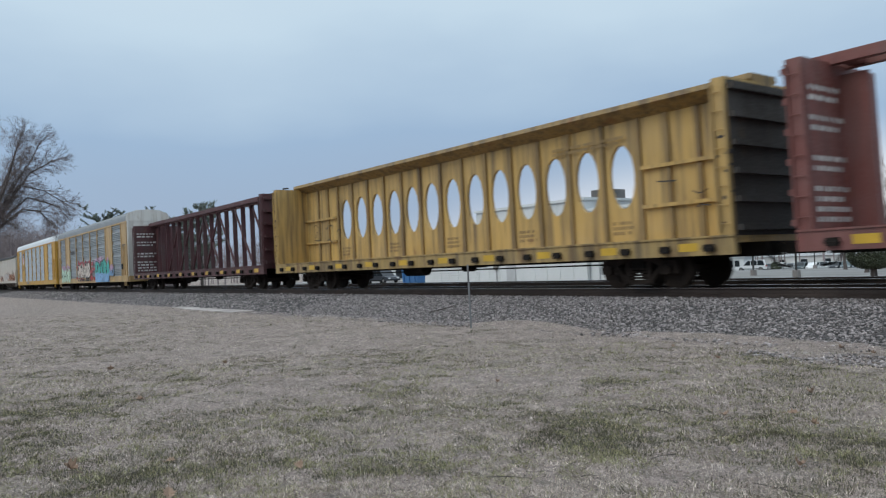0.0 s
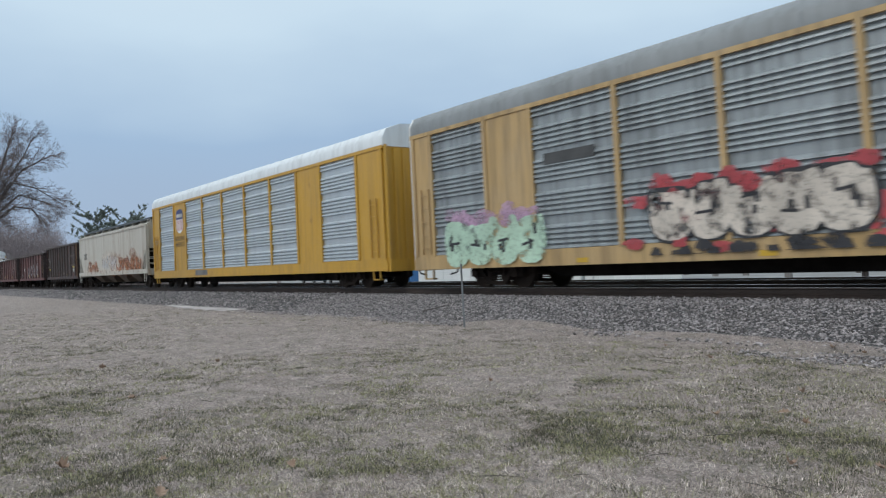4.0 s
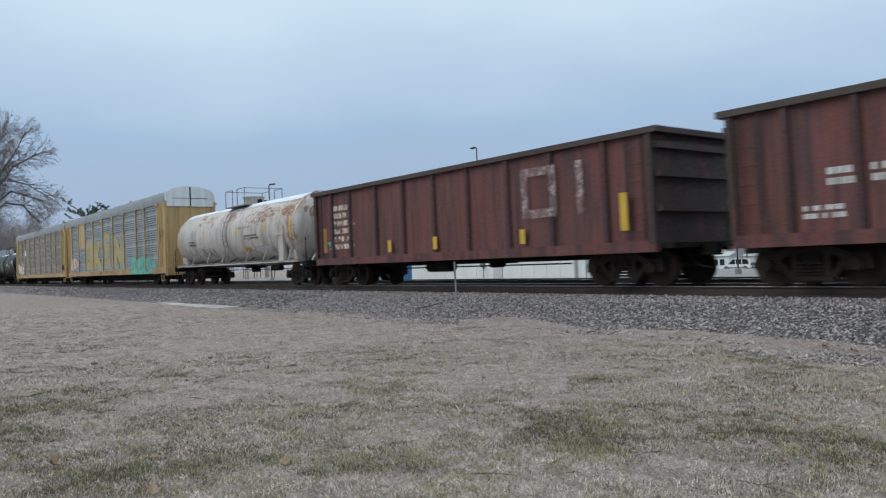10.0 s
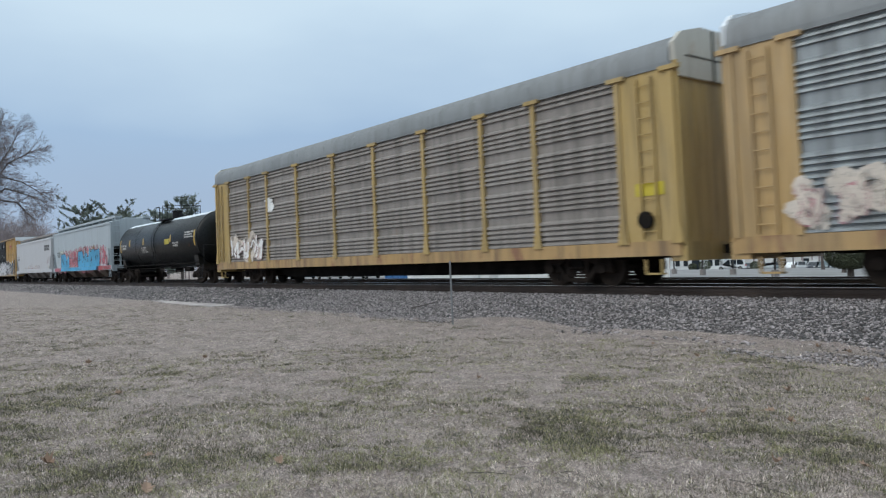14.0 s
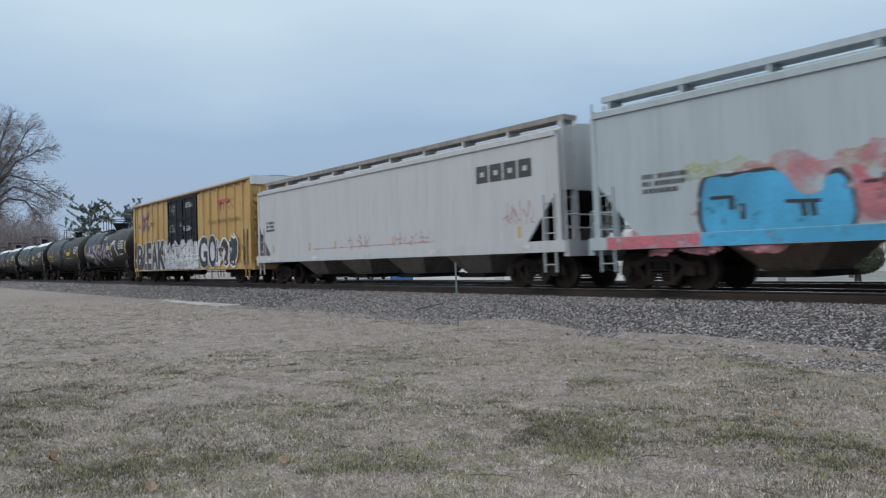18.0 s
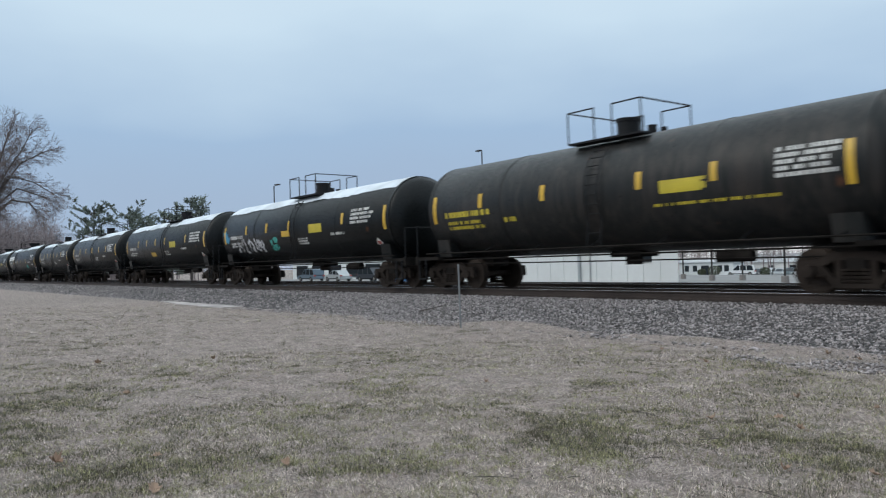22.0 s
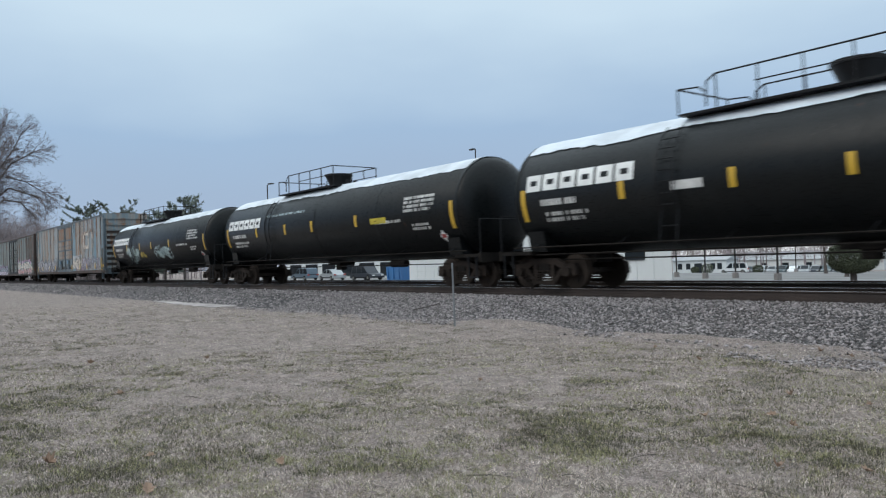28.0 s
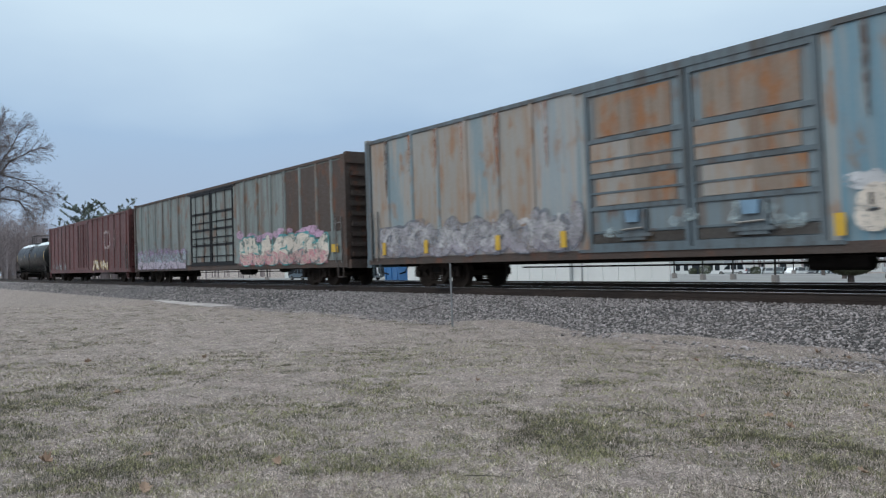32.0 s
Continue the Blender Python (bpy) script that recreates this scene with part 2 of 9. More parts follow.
MAT = dict(
    yellow_beam=paint("faded_yellow_paint", (0.50, 0.32, 0.098), 0.6, 0.2, 0.55, 0.3),
    maroon=paint("maroon_paint", (0.075, 0.018, 0.021), 0.6, 0.2, 0.45, 0.18),
    dull_red=paint("dull_red_paint", (0.17, 0.05, 0.04), 0.6, 0.25, 0.35, 0.3),
    brown=paint("rusted_brown_steel", (0.055, 0.036, 0.029), 0.75, 0.6, 0.7, 0.08, rust_col=(0.12, 0.045, 0.022)),
    rust=paint("orange_rust_patch", (0.125, 0.052, 0.026), 0.8, 0.4, 0.75, 0.15, grime_col=(0.03, 0.024, 0.02)),
    red_brown=paint("oxide_red_steel", (0.122, 0.036, 0.031), 0.7, 0.4, 0.85, 0.08, rust_col=(0.075, 0.034, 0.024), grime_col=(0.03, 0.019, 0.019), vary=True),
    red_post=paint("sooty_oxide_red_post", (0.062, 0.022, 0.021), 0.75, 0.3, 0.8, 0.1, rust_col=(0.06, 0.03, 0.02), grime_col=(0.024, 0.017, 0.017), vary=True),
    tan=paint("faded_orange_paint", (0.46, 0.30, 0.125), 0.55, 0.16, 0.32, 0.35, vary=True),
    rack_yellow=paint("rack_yellow_paint", (0.50, 0.275, 0.028), 0.5, 0.06, 0.18, 0.12, vary=True),
    old_yellow=paint("old_yellow_paint", (0.43, 0.295, 0.105), 0.6, 0.2, 0.38, 0.25, vary=True),
    galv=paint("galvanised_steel", (0.29, 0.315, 0.325), 0.45, 0.0, 0.4, 0.2, metal=0.35, vary=True),
    galv_new=paint("bright_galvanised_steel", (0.50, 0.54, 0.565), 0.36, 0.0, 0.1, 0.1, metal=0.45, vary=True),
    galv_old=paint("dull_dirty_galvanised_steel", (0.265, 0.235, 0.212), 0.6, 0.1, 0.4, 0.2, metal=0.2, vary=True, rust_col=(0.2, 0.12, 0.08)),
    roof_grey=paint("grey_rack_roof", (0.185, 0.197, 0.202), 0.5, 0.04, 0.2, 0.25),
    roof_white=paint("white_rack_roof", (0.62, 0.645, 0.66), 0.45, 0.03, 0.15, 0.1),
    dirty_white=paint("dirty_white_paint", (0.46, 0.435, 0.38), 0.55, 0.3, 0.35, 0.2, rust_col=(0.30, 0.15, 0.07), grime_col=(0.22, 0.17, 0.12)),
    hop_blue=paint("pale_blue_grey_paint", (0.36, 0.405, 0.43), 0.45, 0.02, 0.12, 0.2),
    hop_grey=paint("light_grey_paint", (0.45, 0.45, 0.46), 0.45, 0.03, 0.15, 0.2, grime_col=(0.25, 0.24, 0.23)),
    hop_side=paint("hopper_chute_brown", (0.17, 0.12, 0.085), 0.7, 0.2, 0.4, 0.2),
    tank_white=paint("chalky_white_tank", (0.45, 0.415, 0.385), 0.5, 0.26, 0.75, 0.2, rust_col=(0.36, 0.22, 0.13), grime_col=(0.22, 0.19, 0.175)),
    tank_black=paint("black_tank_paint", (0.0048, 0.0058, 0.0062), 0.36, 0.02, 0.15, 0.02, grime_col=(0.014, 0.0155, 0.016)),
    tank_grey=paint("worn_black_tank_paint", (0.012, 0.013, 0.013), 0.42, 0.04, 0.35, 0.06, grime_col=(0.06, 0.05, 0.045)),
    ttx_yellow=paint("boxcar_yellow_paint", (0.46, 0.28, 0.088), 0.5, 0.06, 0.18, 0.25),
    box_blue=paint("faded_blue_rusty_paint", (0.17, 0.225, 0.25), 0.65, 0.72, 0.95, 0.35, rust_col=(0.24, 0.135, 0.08), grime_col=(0.33, 0.295, 0.26)),
    box_tan=paint("tan_stained_blue_paint", (0.25, 0.24, 0.222), 0.65, 0.72, 0.85, 0.3, rust_col=(0.25, 0.135, 0.075), grime_col=(0.27, 0.20, 0.15), vary=True),
    box_pale=paint("chalky_pale_blue_paint", (0.22, 0.262, 0.285), 0.65, 0.65, 0.75, 0.22, rust_col=(0.24, 0.14, 0.09), grime_col=(0.34, 0.30, 0.265), vary=True),
    box_bright=paint("scoured_blue_paint", (0.115, 0.215, 0.275), 0.6, 0.55, 0.6, 0.3, rust_col=(0.20, 0.11, 0.06), grime_col=(0.26, 0.26, 0.25), vary=True),
    box_door=paint("dark_blue_door_paint", (0.13, 0.178, 0.205), 0.6, 0.6, 0.6, 0.3, rust_col=(0.13, 0.075, 0.05), grime_col=(0.12, 0.11, 0.10), vary=True),
    box_blue_trim=paint("blue_door_trim", (0.085, 0.115, 0.135), 0.6, 0.45, 0.7, 0.2, rust_col=(0.085, 0.05, 0.034)),
    box_patch=paint("orange_rust_door", (0.215, 0.17, 0.135), 0.7, 0.85, 0.5, 0.3, rust_col=(0.24, 0.105, 0.042), grime_col=(0.10, 0.075, 0.06), vary=True),
    box_old=paint("blue_grey_rusty_boxcar", (0.17, 0.20, 0.195), 0.65, 0.7, 0.5, 0.4, rust_col=(0.15, 0.085, 0.055)),
    box_red=paint("dark_red_boxcar_paint", (0.105, 0.027, 0.025), 0.6, 0.35, 0.7, 0.15, rust_col=(0.09, 0.04, 0.025), grime_col=(0.035, 0.022, 0.02)),
    under=plain("grimy_running_gear", (0.017, 0.0145, 0.013), 0.85, spread=0.45, scale=8),
    truck=plain("dusty_cast_steel", (0.028, 0.0215, 0.018), 0.85, spread=0.45, scale=8),
    wheel=plain("wheel_steel", (0.042, 0.032, 0.026), 0.7, 0.2, spread=0.35),
    tread=plain("polished_tread", (0.68, 0.67, 0.66), 0.2, 1.0, spread=0.15),
    walk_slate=plain("slate_running_board", (0.055, 0.068, 0.078), 0.7, spread=0.2),
    black=plain("black_paint", (0.012, 0.012, 0.013), 0.5, spread=0.3),
    rubber=plain("tyre_rubber", (0.02, 0.02, 0.02), 0.85),
    white=plain("white_paint", (0.72, 0.72, 0.70), 0.55, spread=0.12),
    mark_white=plain("worn_white_stencil", (0.5, 0.49, 0.47), 0.6, spread=0.3, scale=12),
    reflect=plain("yellow_reflector", (0.54, 0.33, 0.03), 0.35, spread=0.12),
    mark_yellow=plain("yellow_stencil", (0.48, 0.38, 0.03), 0.5, spread=0.2),
    mark_black=plain("black_stencil", (0.05, 0.05, 0.05), 0.6, spread=0.3),
    mark_brown=plain("faded_brown_stencil", (0.14, 0.085, 0.02), 0.6, spread=0.2),
    mark_red=plain("red_stencil", (0.38, 0.07, 0.06), 0.6, spread=0.2),
    steel=plain("bare_steel", (0.20, 0.19, 0.18), 0.5, 0.6, spread=0.25),
    galv_post=plain("galvanised_post", (0.24, 0.245, 0.25), 0.5, 0.3, spread=0.2),
    cement=plain("concrete", (0.25, 0.225, 0.212), 0.9, spread=0.28, scale=4, bump=0.3),
    stripe_red=plain("faded_red_stripe", (0.42, 0.14, 0.16), 0.5, spread=0.15, scale=3),
    beam_seam=paint("grimy_shaded_yellow", (0.27, 0.175, 0.065), 0.7, 0.35, 0.6, 0.2),
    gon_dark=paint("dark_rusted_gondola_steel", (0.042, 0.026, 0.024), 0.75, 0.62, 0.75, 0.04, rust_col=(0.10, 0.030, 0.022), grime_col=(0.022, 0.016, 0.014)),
    gon_rail=paint("brown_gondola_rail", (0.075, 0.05, 0.036), 0.75, 0.4, 0.6, 0.08, rust_col=(0.12, 0.055, 0.025)),
    gon_ochre=paint("ochre_rust_steel", (0.15, 0.085, 0.028), 0.8, 0.5, 0.8, 0.1, rust_col=(0.16, 0.06, 0.022), grime_col=(0.03, 0.022, 0.016)),
    gon_orange=paint("orange_rust_sheet", (0.17, 0.058, 0.026), 0.8, 0.5, 0.75, 0.1, rust_col=(0.10, 0.033, 0.02), grime_col=(0.035, 0.024, 0.02)),
    gon_post=paint("sooty_brown_post", (0.044, 0.029, 0.024), 0.8, 0.3, 0.6, 0.15, rust_col=(0.08, 0.035, 0.02)),
    dark_steel=paint("dark_rusty_steel", (0.03, 0.024, 0.02), 0.8, 0.35, 0.6, 0.3, rust_col=(0.09, 0.055, 0.025)),
    rack_sill=paint("rusty_tan_sill", (0.42, 0.265, 0.11), 0.6, 0.6, 0.5, 0.25, rust_col=(0.22, 0.10, 0.06), vary=True),
    rack_end=paint("chalky_rack_end", (0.66, 0.645, 0.61), 0.55, 0.35, 0.35, 0.2, rust_col=(0.30, 0.19, 0.12), grime_col=(0.33, 0.28, 0.23)),
    pale_top=plain("thin_pale_top", (0.53, 0.57, 0.61), 0.7, spread=0.2, scale=5, bump=0.3),
    beam_sill=paint("rusty_yellow_sill", (0.37, 0.25, 0.09), 0.7, 0.55, 0.65, 0.2, rust_col=(0.16, 0.08, 0.035)),
    sp_teal=spray("teal_spray", (0.06, 0.42, 0.36), 0.8, 0.25),
    sp_blue=spray("sky_blue_spray", (0.10, 0.38, 0.60), 0.8, 0.3),
    sp_red=spray("red_spray", (0.42, 0.06, 0.07), 0.75, 0.25),
    sp_pink=spray("pink_spray", (0.58, 0.25, 0.29), 0.58, 0.25, blur=0.16),
    sp_mint=spray("mint_spray", (0.45, 0.62, 0.48), 0.75, 0.2),
    sp_cream=spray("cream_spray", (0.66, 0.58, 0.50), 0.7, 0.2),
    sp_black=spray("black_spray", (0.025, 0.025, 0.03), 0.85, 0.3),
    sp_silver=spray("silver_spray", (0.50, 0.50, 0.52), 0.75, 0.25),
    sp_gold=spray("gold_spray", (0.46, 0.34, 0.07), 0.85, 0.2, 4.0),
    sp_lilac_mist=spray("lilac_spray_mist", (0.40, 0.35, 0.41), 0.42, 0.2, blur=0.3),
    sp_lilac=spray("lilac_spray", (0.46, 0.40, 0.47), 0.75, 0.25, blur=0.08),
    sp_orange_dull=spray("dull_orange_paint", (0.45, 0.22, 0.05), 0.8, 0.3),
    sp_rust=spray("rust_orange_spray", (0.40, 0.15, 0.06), 0.5, 0.3, blur=0.16),
    sp_fog=spray("pale_blue_spray", (0.36, 0.44, 0.46), 0.6, 0.3, blur=0.12),
    sp_pink_mist=spray("pale_pink_spray", (0.55, 0.36, 0.50), 0.7, 0.2, blur=0.12),
    sp_mint_teal=spray("faded_teal_spray", (0.12, 0.44, 0.37), 0.8, 0.25),
    sp_cyan=spray("bright_cyan_spray", (0.055, 0.33, 0.56), 0.9, 0.25),
    sp_red_pink=spray("coral_red_spray", (0.52, 0.12, 0.16), 0.75, 0.25, blur=0.08),
    sp_slate=spray("slate_spray", (0.12, 0.13, 0.16), 0.7, 0.25, blur=0.08),
    sp_teal_deep=spray("deep_teal_spray", (0.05, 0.25, 0.26), 0.8, 0.25),
    sp_sky=spray("light_blue_spray", (0.20, 0.36, 0.58), 0.85, 0.25),
    sp_lemon=spray("lemon_spray", (0.55, 0.58, 0.28), 0.55, 0.2, blur=0.2),
    sp_faded=spray("faded_pinkish_white_paint", (0.42, 0.33, 0.32), 0.6, 0.2, blur=0.1),
    sp_tea=spray("thin_rust_stain", (0.40, 0.22, 0.13), 0.5, 0.2, blur=0.26),
    sp_scribble=spray("thin_red_spray", (0.50, 0.22, 0.22), 0.58, 0.2, blur=0.12),
    sp_foam=spray("pale_foam_spray", (0.40, 0.50, 0.50), 0.78, 0.35, blur=0.1),
    sp_chalk=spray("chalky_white_spray", (0.52, 0.51, 0.52), 0.66, 0.2, blur=0.1),
    sp_rose=spray("faded_rose_spray", (0.36, 0.22, 0.21), 0.5, 0.2, blur=0.16),
    sp_orange=spray("orange_spray", (0.36, 0.125, 0.055), 0.66, 0.35, blur=0.16),
    sp_white=spray("worn_white_spray", (0.56, 0.56, 0.58), 0.92, 0.3, blur=0.06),
    sp_run=spray("dark_rust_run", (0.11, 0.06, 0.04), 0.55, 0.3, blur=0.14),
    sp_ash=spray("ash_grey_spray", (0.36, 0.345, 0.37), 0.72, 0.3, blur=0.1),
    sp_rusted=spray("solid_rust_orange_spray", (0.36, 0.15, 0.065), 0.7, 0.3, blur=0.14),
    sp_violet=spray("violet_spray", (0.40, 0.28, 0.44), 0.55, 0.25, blur=0.12),
)


# ---- mesh helpers ----
for dark, gloss in (("tank_black", 0.2), ("tank_grey", 0.2), ("under", 0.08), ("truck", 0.1), ("wheel", 0.12), ("black", 0.15), ("rubber", 0.1)):
    MAT[dark].node_tree.nodes["Principled BSDF"].inputs["Specular IOR Level"].default_value = gloss


class Shape:
    """Points and faces of one mesh."""

    def __init__(self):
        self.v, self.f = [], []

    def add(self, pts, faces):
        k = len(self.v)
        self.v.extend(pts)
        self.f.extend([tuple(i + k for i in f) for f in faces])
        return self

    def box(self, x0, x1, y0, y1, z0, z1):
        p = [(x, y, z) for x in (x0, x1) for y in (y0, y1) for z in (z0, z1)]
        return self.add(p, [(0, 1, 3, 2), (4, 6, 7, 5), (0, 4, 5, 1), (2, 3, 7, 6), (0, 2, 6, 4), (1, 5, 7, 3)])

    def rod(self, a, b, r, n=8, r2=None):
        a, b = Vector(a), Vector(b)
        q = (b - a).to_track_quat("Z", "Y").to_matrix()
        p = []
        for c, rr in ((a, r), (b, r if r2 is None else r2)):
            p += [tuple(c + q @ Vector((rr * math.cos(2 * math.pi * i / n), rr * math.sin(2 * math.pi * i / n), 0))) for i in range(n)]
        f = [(i, (i + 1) % n, n + (i + 1) % n, n + i) for i in range(n)]
        return self.add(p, f + [tuple(range(n - 1, -1, -1)), tuple(range(n, 2 * n))])

    def prism(self, prof, a, b, axis="x"):
        """A closed outline drawn out from a to b; axis x: outline in (y, z); axis y: in (x, z)."""
        n = len(prof)
        put = {"x": lambda u, w, d: (d, u, w), "y": lambda u, w, d: (u, d, w), "z": lambda u, w, d: (u, w, d)}[axis]
        p = [put(u, w, a) for u, w in prof] + [put(u, w, b) for u, w in prof]
        f = [(i, (i + 1) % n, n + (i + 1) % n, n + i) for i in range(n)]
        return self.add(p, f + [tuple(range(n - 1, -1, -1)), tuple(range(n, 2 * n))])

    def sheet(self, prof, a, b, axis="x"):
        """An open outline drawn out from a to b."""
        n = len(prof)
        put = {"x": lambda u, w, d: (d, u, w), "y": lambda u, w, d: (u, d, w)}[axis]
        p = [put(u, w, a) for u, w in prof] + [put(u, w, b) for u, w in prof]
        return self.add(p, [(i, i + 1, n + i + 1, n + i) for i in range(n - 1)])

    def lathe(self, prof, n=28, y=0.0, z=0.0):
        """(x, radius) pairs turned about the X axis."""
        p = [(x, y + r * math.sin(2 * math.pi * i / n), z + r * math.cos(2 * math.pi * i / n)) for x, r in prof for i in range(n)]
        f = [(j * n + i, j * n + (i + 1) % n, (j + 1) * n + (i + 1) % n, (j + 1) * n + i) for j in range(len(prof) - 1) for i in range(n)]
        return self.add(p, f + [tuple(range(n - 1, -1, -1)), tuple(range((len(prof) - 1) * n, len(prof) * n))])

    def ribbon(self, pts, w, y, thick=0.004, closed=False):
        """A painted stroke of width w through (x, z) points, standing at y towards the camera."""
        P = [Vector(p) for p in pts]
        n = len(P)
        left, right = [], []
        for i, p in enumerate(P):
            d = (P[(i + 1) % n] - P[i - 1]) if closed or 0 < i < n - 1 else (P[min(i + 1, n - 1)] - P[max(i - 1, 0)])
            d = d.normalized() if d.length > 1e-6 else Vector((1, 0))
            s = Vector((-d.y, d.x)) * (w / 2)
            left.append(p + s)
            right.append(p - s)
        v = [(q.x, y - 0.00005 * i, q.y) for i, q in enumerate(left)] + [(q.x, y - 0.00005 * i, q.y) for i, q in enumerate(right)]
        m = n if closed else n - 1
        return self.add(v, [(i, (i + 1) % n, n + (i + 1) % n, n + i) for i in range(m)])

    def blob(self, cx, cz, rx, rz, y, n=16, rough=0.12, rng=random):
        v = []
        for i in range(n):
            a, k = 2 * math.pi * i / n, 1 + rng.uniform(-rough, rough)
            v.append((cx + rx * k * math.cos(a), y, cz + rz * k * math.sin(a)))
        return self.add(v, [tuple(range(n))])

    def mesh(self, name, smooth=None):
        me = bpy.data.meshes.new(name)
        me.from_pydata(self.v, [], self.f)
        bm = bmesh.new()
        bm.from_mesh(me)
        bmesh.ops.recalc_face_normals(bm, faces=bm.faces)
        bm.to_mesh(me)
        bm.free()
        if smooth:
            me.shade_smooth()
            me.set_sharp_from_angle(angle=radians(smooth))
        return me


def S():
    return Shape()


def part(name, shape, material, parent, label="", smooth=None, at=None):
    """One mesh object under a thing or under a part."""
    me = shape if isinstance(shape, bpy.types.Mesh) else shape.mesh(name, smooth)
    if not me.materials:
        me.materials.append(MAT[material] if isinstance(material, str) else material)
    ob = new(name, me)
    ob.parent = parent
    if at is not None:
        ob.matrix_basis = at
    return tagged(ob, label) if label else ob


def thing(name, label, category, group="", at=None, kind=""):
    ob = new(name)
    ob.empty_display_size = 0.3
    if at is not None:
        ob.matrix_basis = at
    return tagged(ob, label, category, group, kind)


def solid(name, shape, material, label, category, group="", kind="", at=None, smooth=None):
    ob = part(name, shape, material, None, label, smooth, at)
    return tagged(ob, label, category, group, kind)


# ---- ground and tracks ----
def rough_noise(nt, scale, detail, rough, stretch=(1, 1, 1)):
    f = noise_of(nt, scale, detail, stretch)
    f.node.inputs["Roughness"].default_value = rough
    return f


def ground_material():
    m, nt, b = nodes_of("dormant_lawn", 0.95)
    big, mid = rough_noise(nt, 0.4, 6, 0.6), rough_noise(nt, 2.2, 8, 0.7)
    soil, fine, grit = rough_noise(nt, 6.0, 8, 0.75), rough_noise(nt, 34, 6, 0.75), rough_noise(nt, 120, 3, 0.8)
    c = mix_of(nt, ramp_of(nt, mid, 0.38, 0.62), (0.20, 0.152, 0.137), (0.35, 0.278, 0.25))
    c = mix_of(nt, scaled(nt, ramp_of(nt, big, 0.5, 0.62), 0.35), c, (0.24, 0.195, 0.15))
    spot = rough_noise(nt, 1.3, 7, 0.68)
    c = mix_of(nt, scaled(nt, ramp_of(nt, spot, 0.50, 0.57), 0.5), c, (0.135, 0.115, 0.083))
    c = mix_of(nt, scaled(nt, ramp_of(nt, soil, 0.51, 0.60), 0.75), c, (0.095, 0.08, 0.065))
    c = mix_of(nt, scaled(nt, ramp_of(nt, fine, 0.50, 0.58), 0.8), c, (0.10, 0.085, 0.075))
    c = mix_of(nt, scaled(nt, ramp_of(nt, grit, 0.51, 0.60), 0.8), c, (0.06, 0.05, 0.045))
    c = mix_of(nt, scaled(nt, ramp_of(nt, grit, 0.46, 0.38), 0.7), c, (0.46, 0.39, 0.35))
    c = mix_of(nt, scaled(nt, ramp_of(nt, fine, 0.47, 0.39), 0.75), c, (0.42, 0.355, 0.32))
    nt.links.new(c, b.inputs["Base Color"])
    bump_of(nt, b, fine, 0.8, 0.03)
    return m


LATTICE = np.random.default_rng(77).random((128, 128))


def field(x, y, scale, shift=0.0):
    """Smooth random field between 0 and 1, as numpy arrays."""
    u, v = np.asarray(x, float) * scale + shift * 7.31 + 500.0, np.asarray(y, float) * scale + shift * 3.77 + 500.0
    i, j = np.floor(u).astype(int), np.floor(v).astype(int)
    a, b = u - i, v - j
    a, b = a * a * (3 - 2 * a), b * b * (3 - 2 * b)
    L = LATTICE
    p, q, r, s = L[i % 128, j % 128], L[(i + 1) % 128, j % 128], L[i % 128, (j + 1) % 128], L[(i + 1) % 128, (j + 1) % 128]
    return (p * (1 - a) + q * a) * (1 - b) + (r * (1 - a) + s * a) * b


def lawn_z(x, y):
    """The uneven lawn: low humps and hollows, level again at the bank and far off."""
    fade = np.clip((12.3 - y) / 0.5, 0, 1) * np.clip((y + 1.0) / 2.0, 0, 1) * np.clip((x + 44) / 8, 0, 1) * np.clip((6 - x) / 2, 0, 1)
    lip = 0.13 * np.exp(-((x + 13.3) / 1.5) ** 2 - ((y - 12.1) / 0.42) ** 2) + 0.07 * np.exp(-((x + 8.2) / 2.4) ** 2 - ((y - 12.0) / 0.3) ** 2)
    return lip + fade * (0.05 * (field(x, y, 0.9, 1) - 0.5) + 0.045 * (field(x, y, 3.1, 2) - 0.55) + 0.028 * (field(x, y, 7.7, 3) - 0.5))


def stone_material():
    m, nt, b = nodes_of("crushed_stone", 0.9)
    v = nt.nodes.new("ShaderNodeNewGeometry")
    fine = noise_of(nt, 16, 4)
    c = mix_of(nt, v.outputs["Random Per Island"], (0.06, 0.053, 0.053), (0.45, 0.40, 0.395))
    c = mix_of(nt, scaled(nt, ramp_of(nt, fine, 0.4, 0.7), 0.4), c, (0.12, 0.11, 0.10))
    nt.links.new(c, b.inputs["Base Color"])
    return m


def bed_material():
    m, nt, b = nodes_of("ballast_bed", 0.95)
    n = nt.nodes.new("ShaderNodeTexVoronoi")
    tc = nt.nodes.new("ShaderNodeTexCoord")
    nt.links.new(tc.outputs["Object"], n.inputs["Vector"])
    n.inputs["Scale"].default_value = 17
    big = noise_of(nt, 0.4, 5)
    c = mix_of(nt, n.outputs["Color"], (0.034, 0.031, 0.031), (0.155, 0.142, 0.142))
    c = mix_of(nt, scaled(nt, ramp_of(nt, n.outputs["Distance"], 0.25, 0.6), 0.8), c, (0.03, 0.03, 0.03))
    c = mix_of(nt, scaled(nt, ramp_of(nt, big, 0.5, 0.7), 0.3), c, (0.16, 0.13, 0.10))
    nt.links.new(c, b.inputs["Base Color"])
    bump_of(nt, b, n.outputs["Distance"], 0.9, 0.04)
    return m


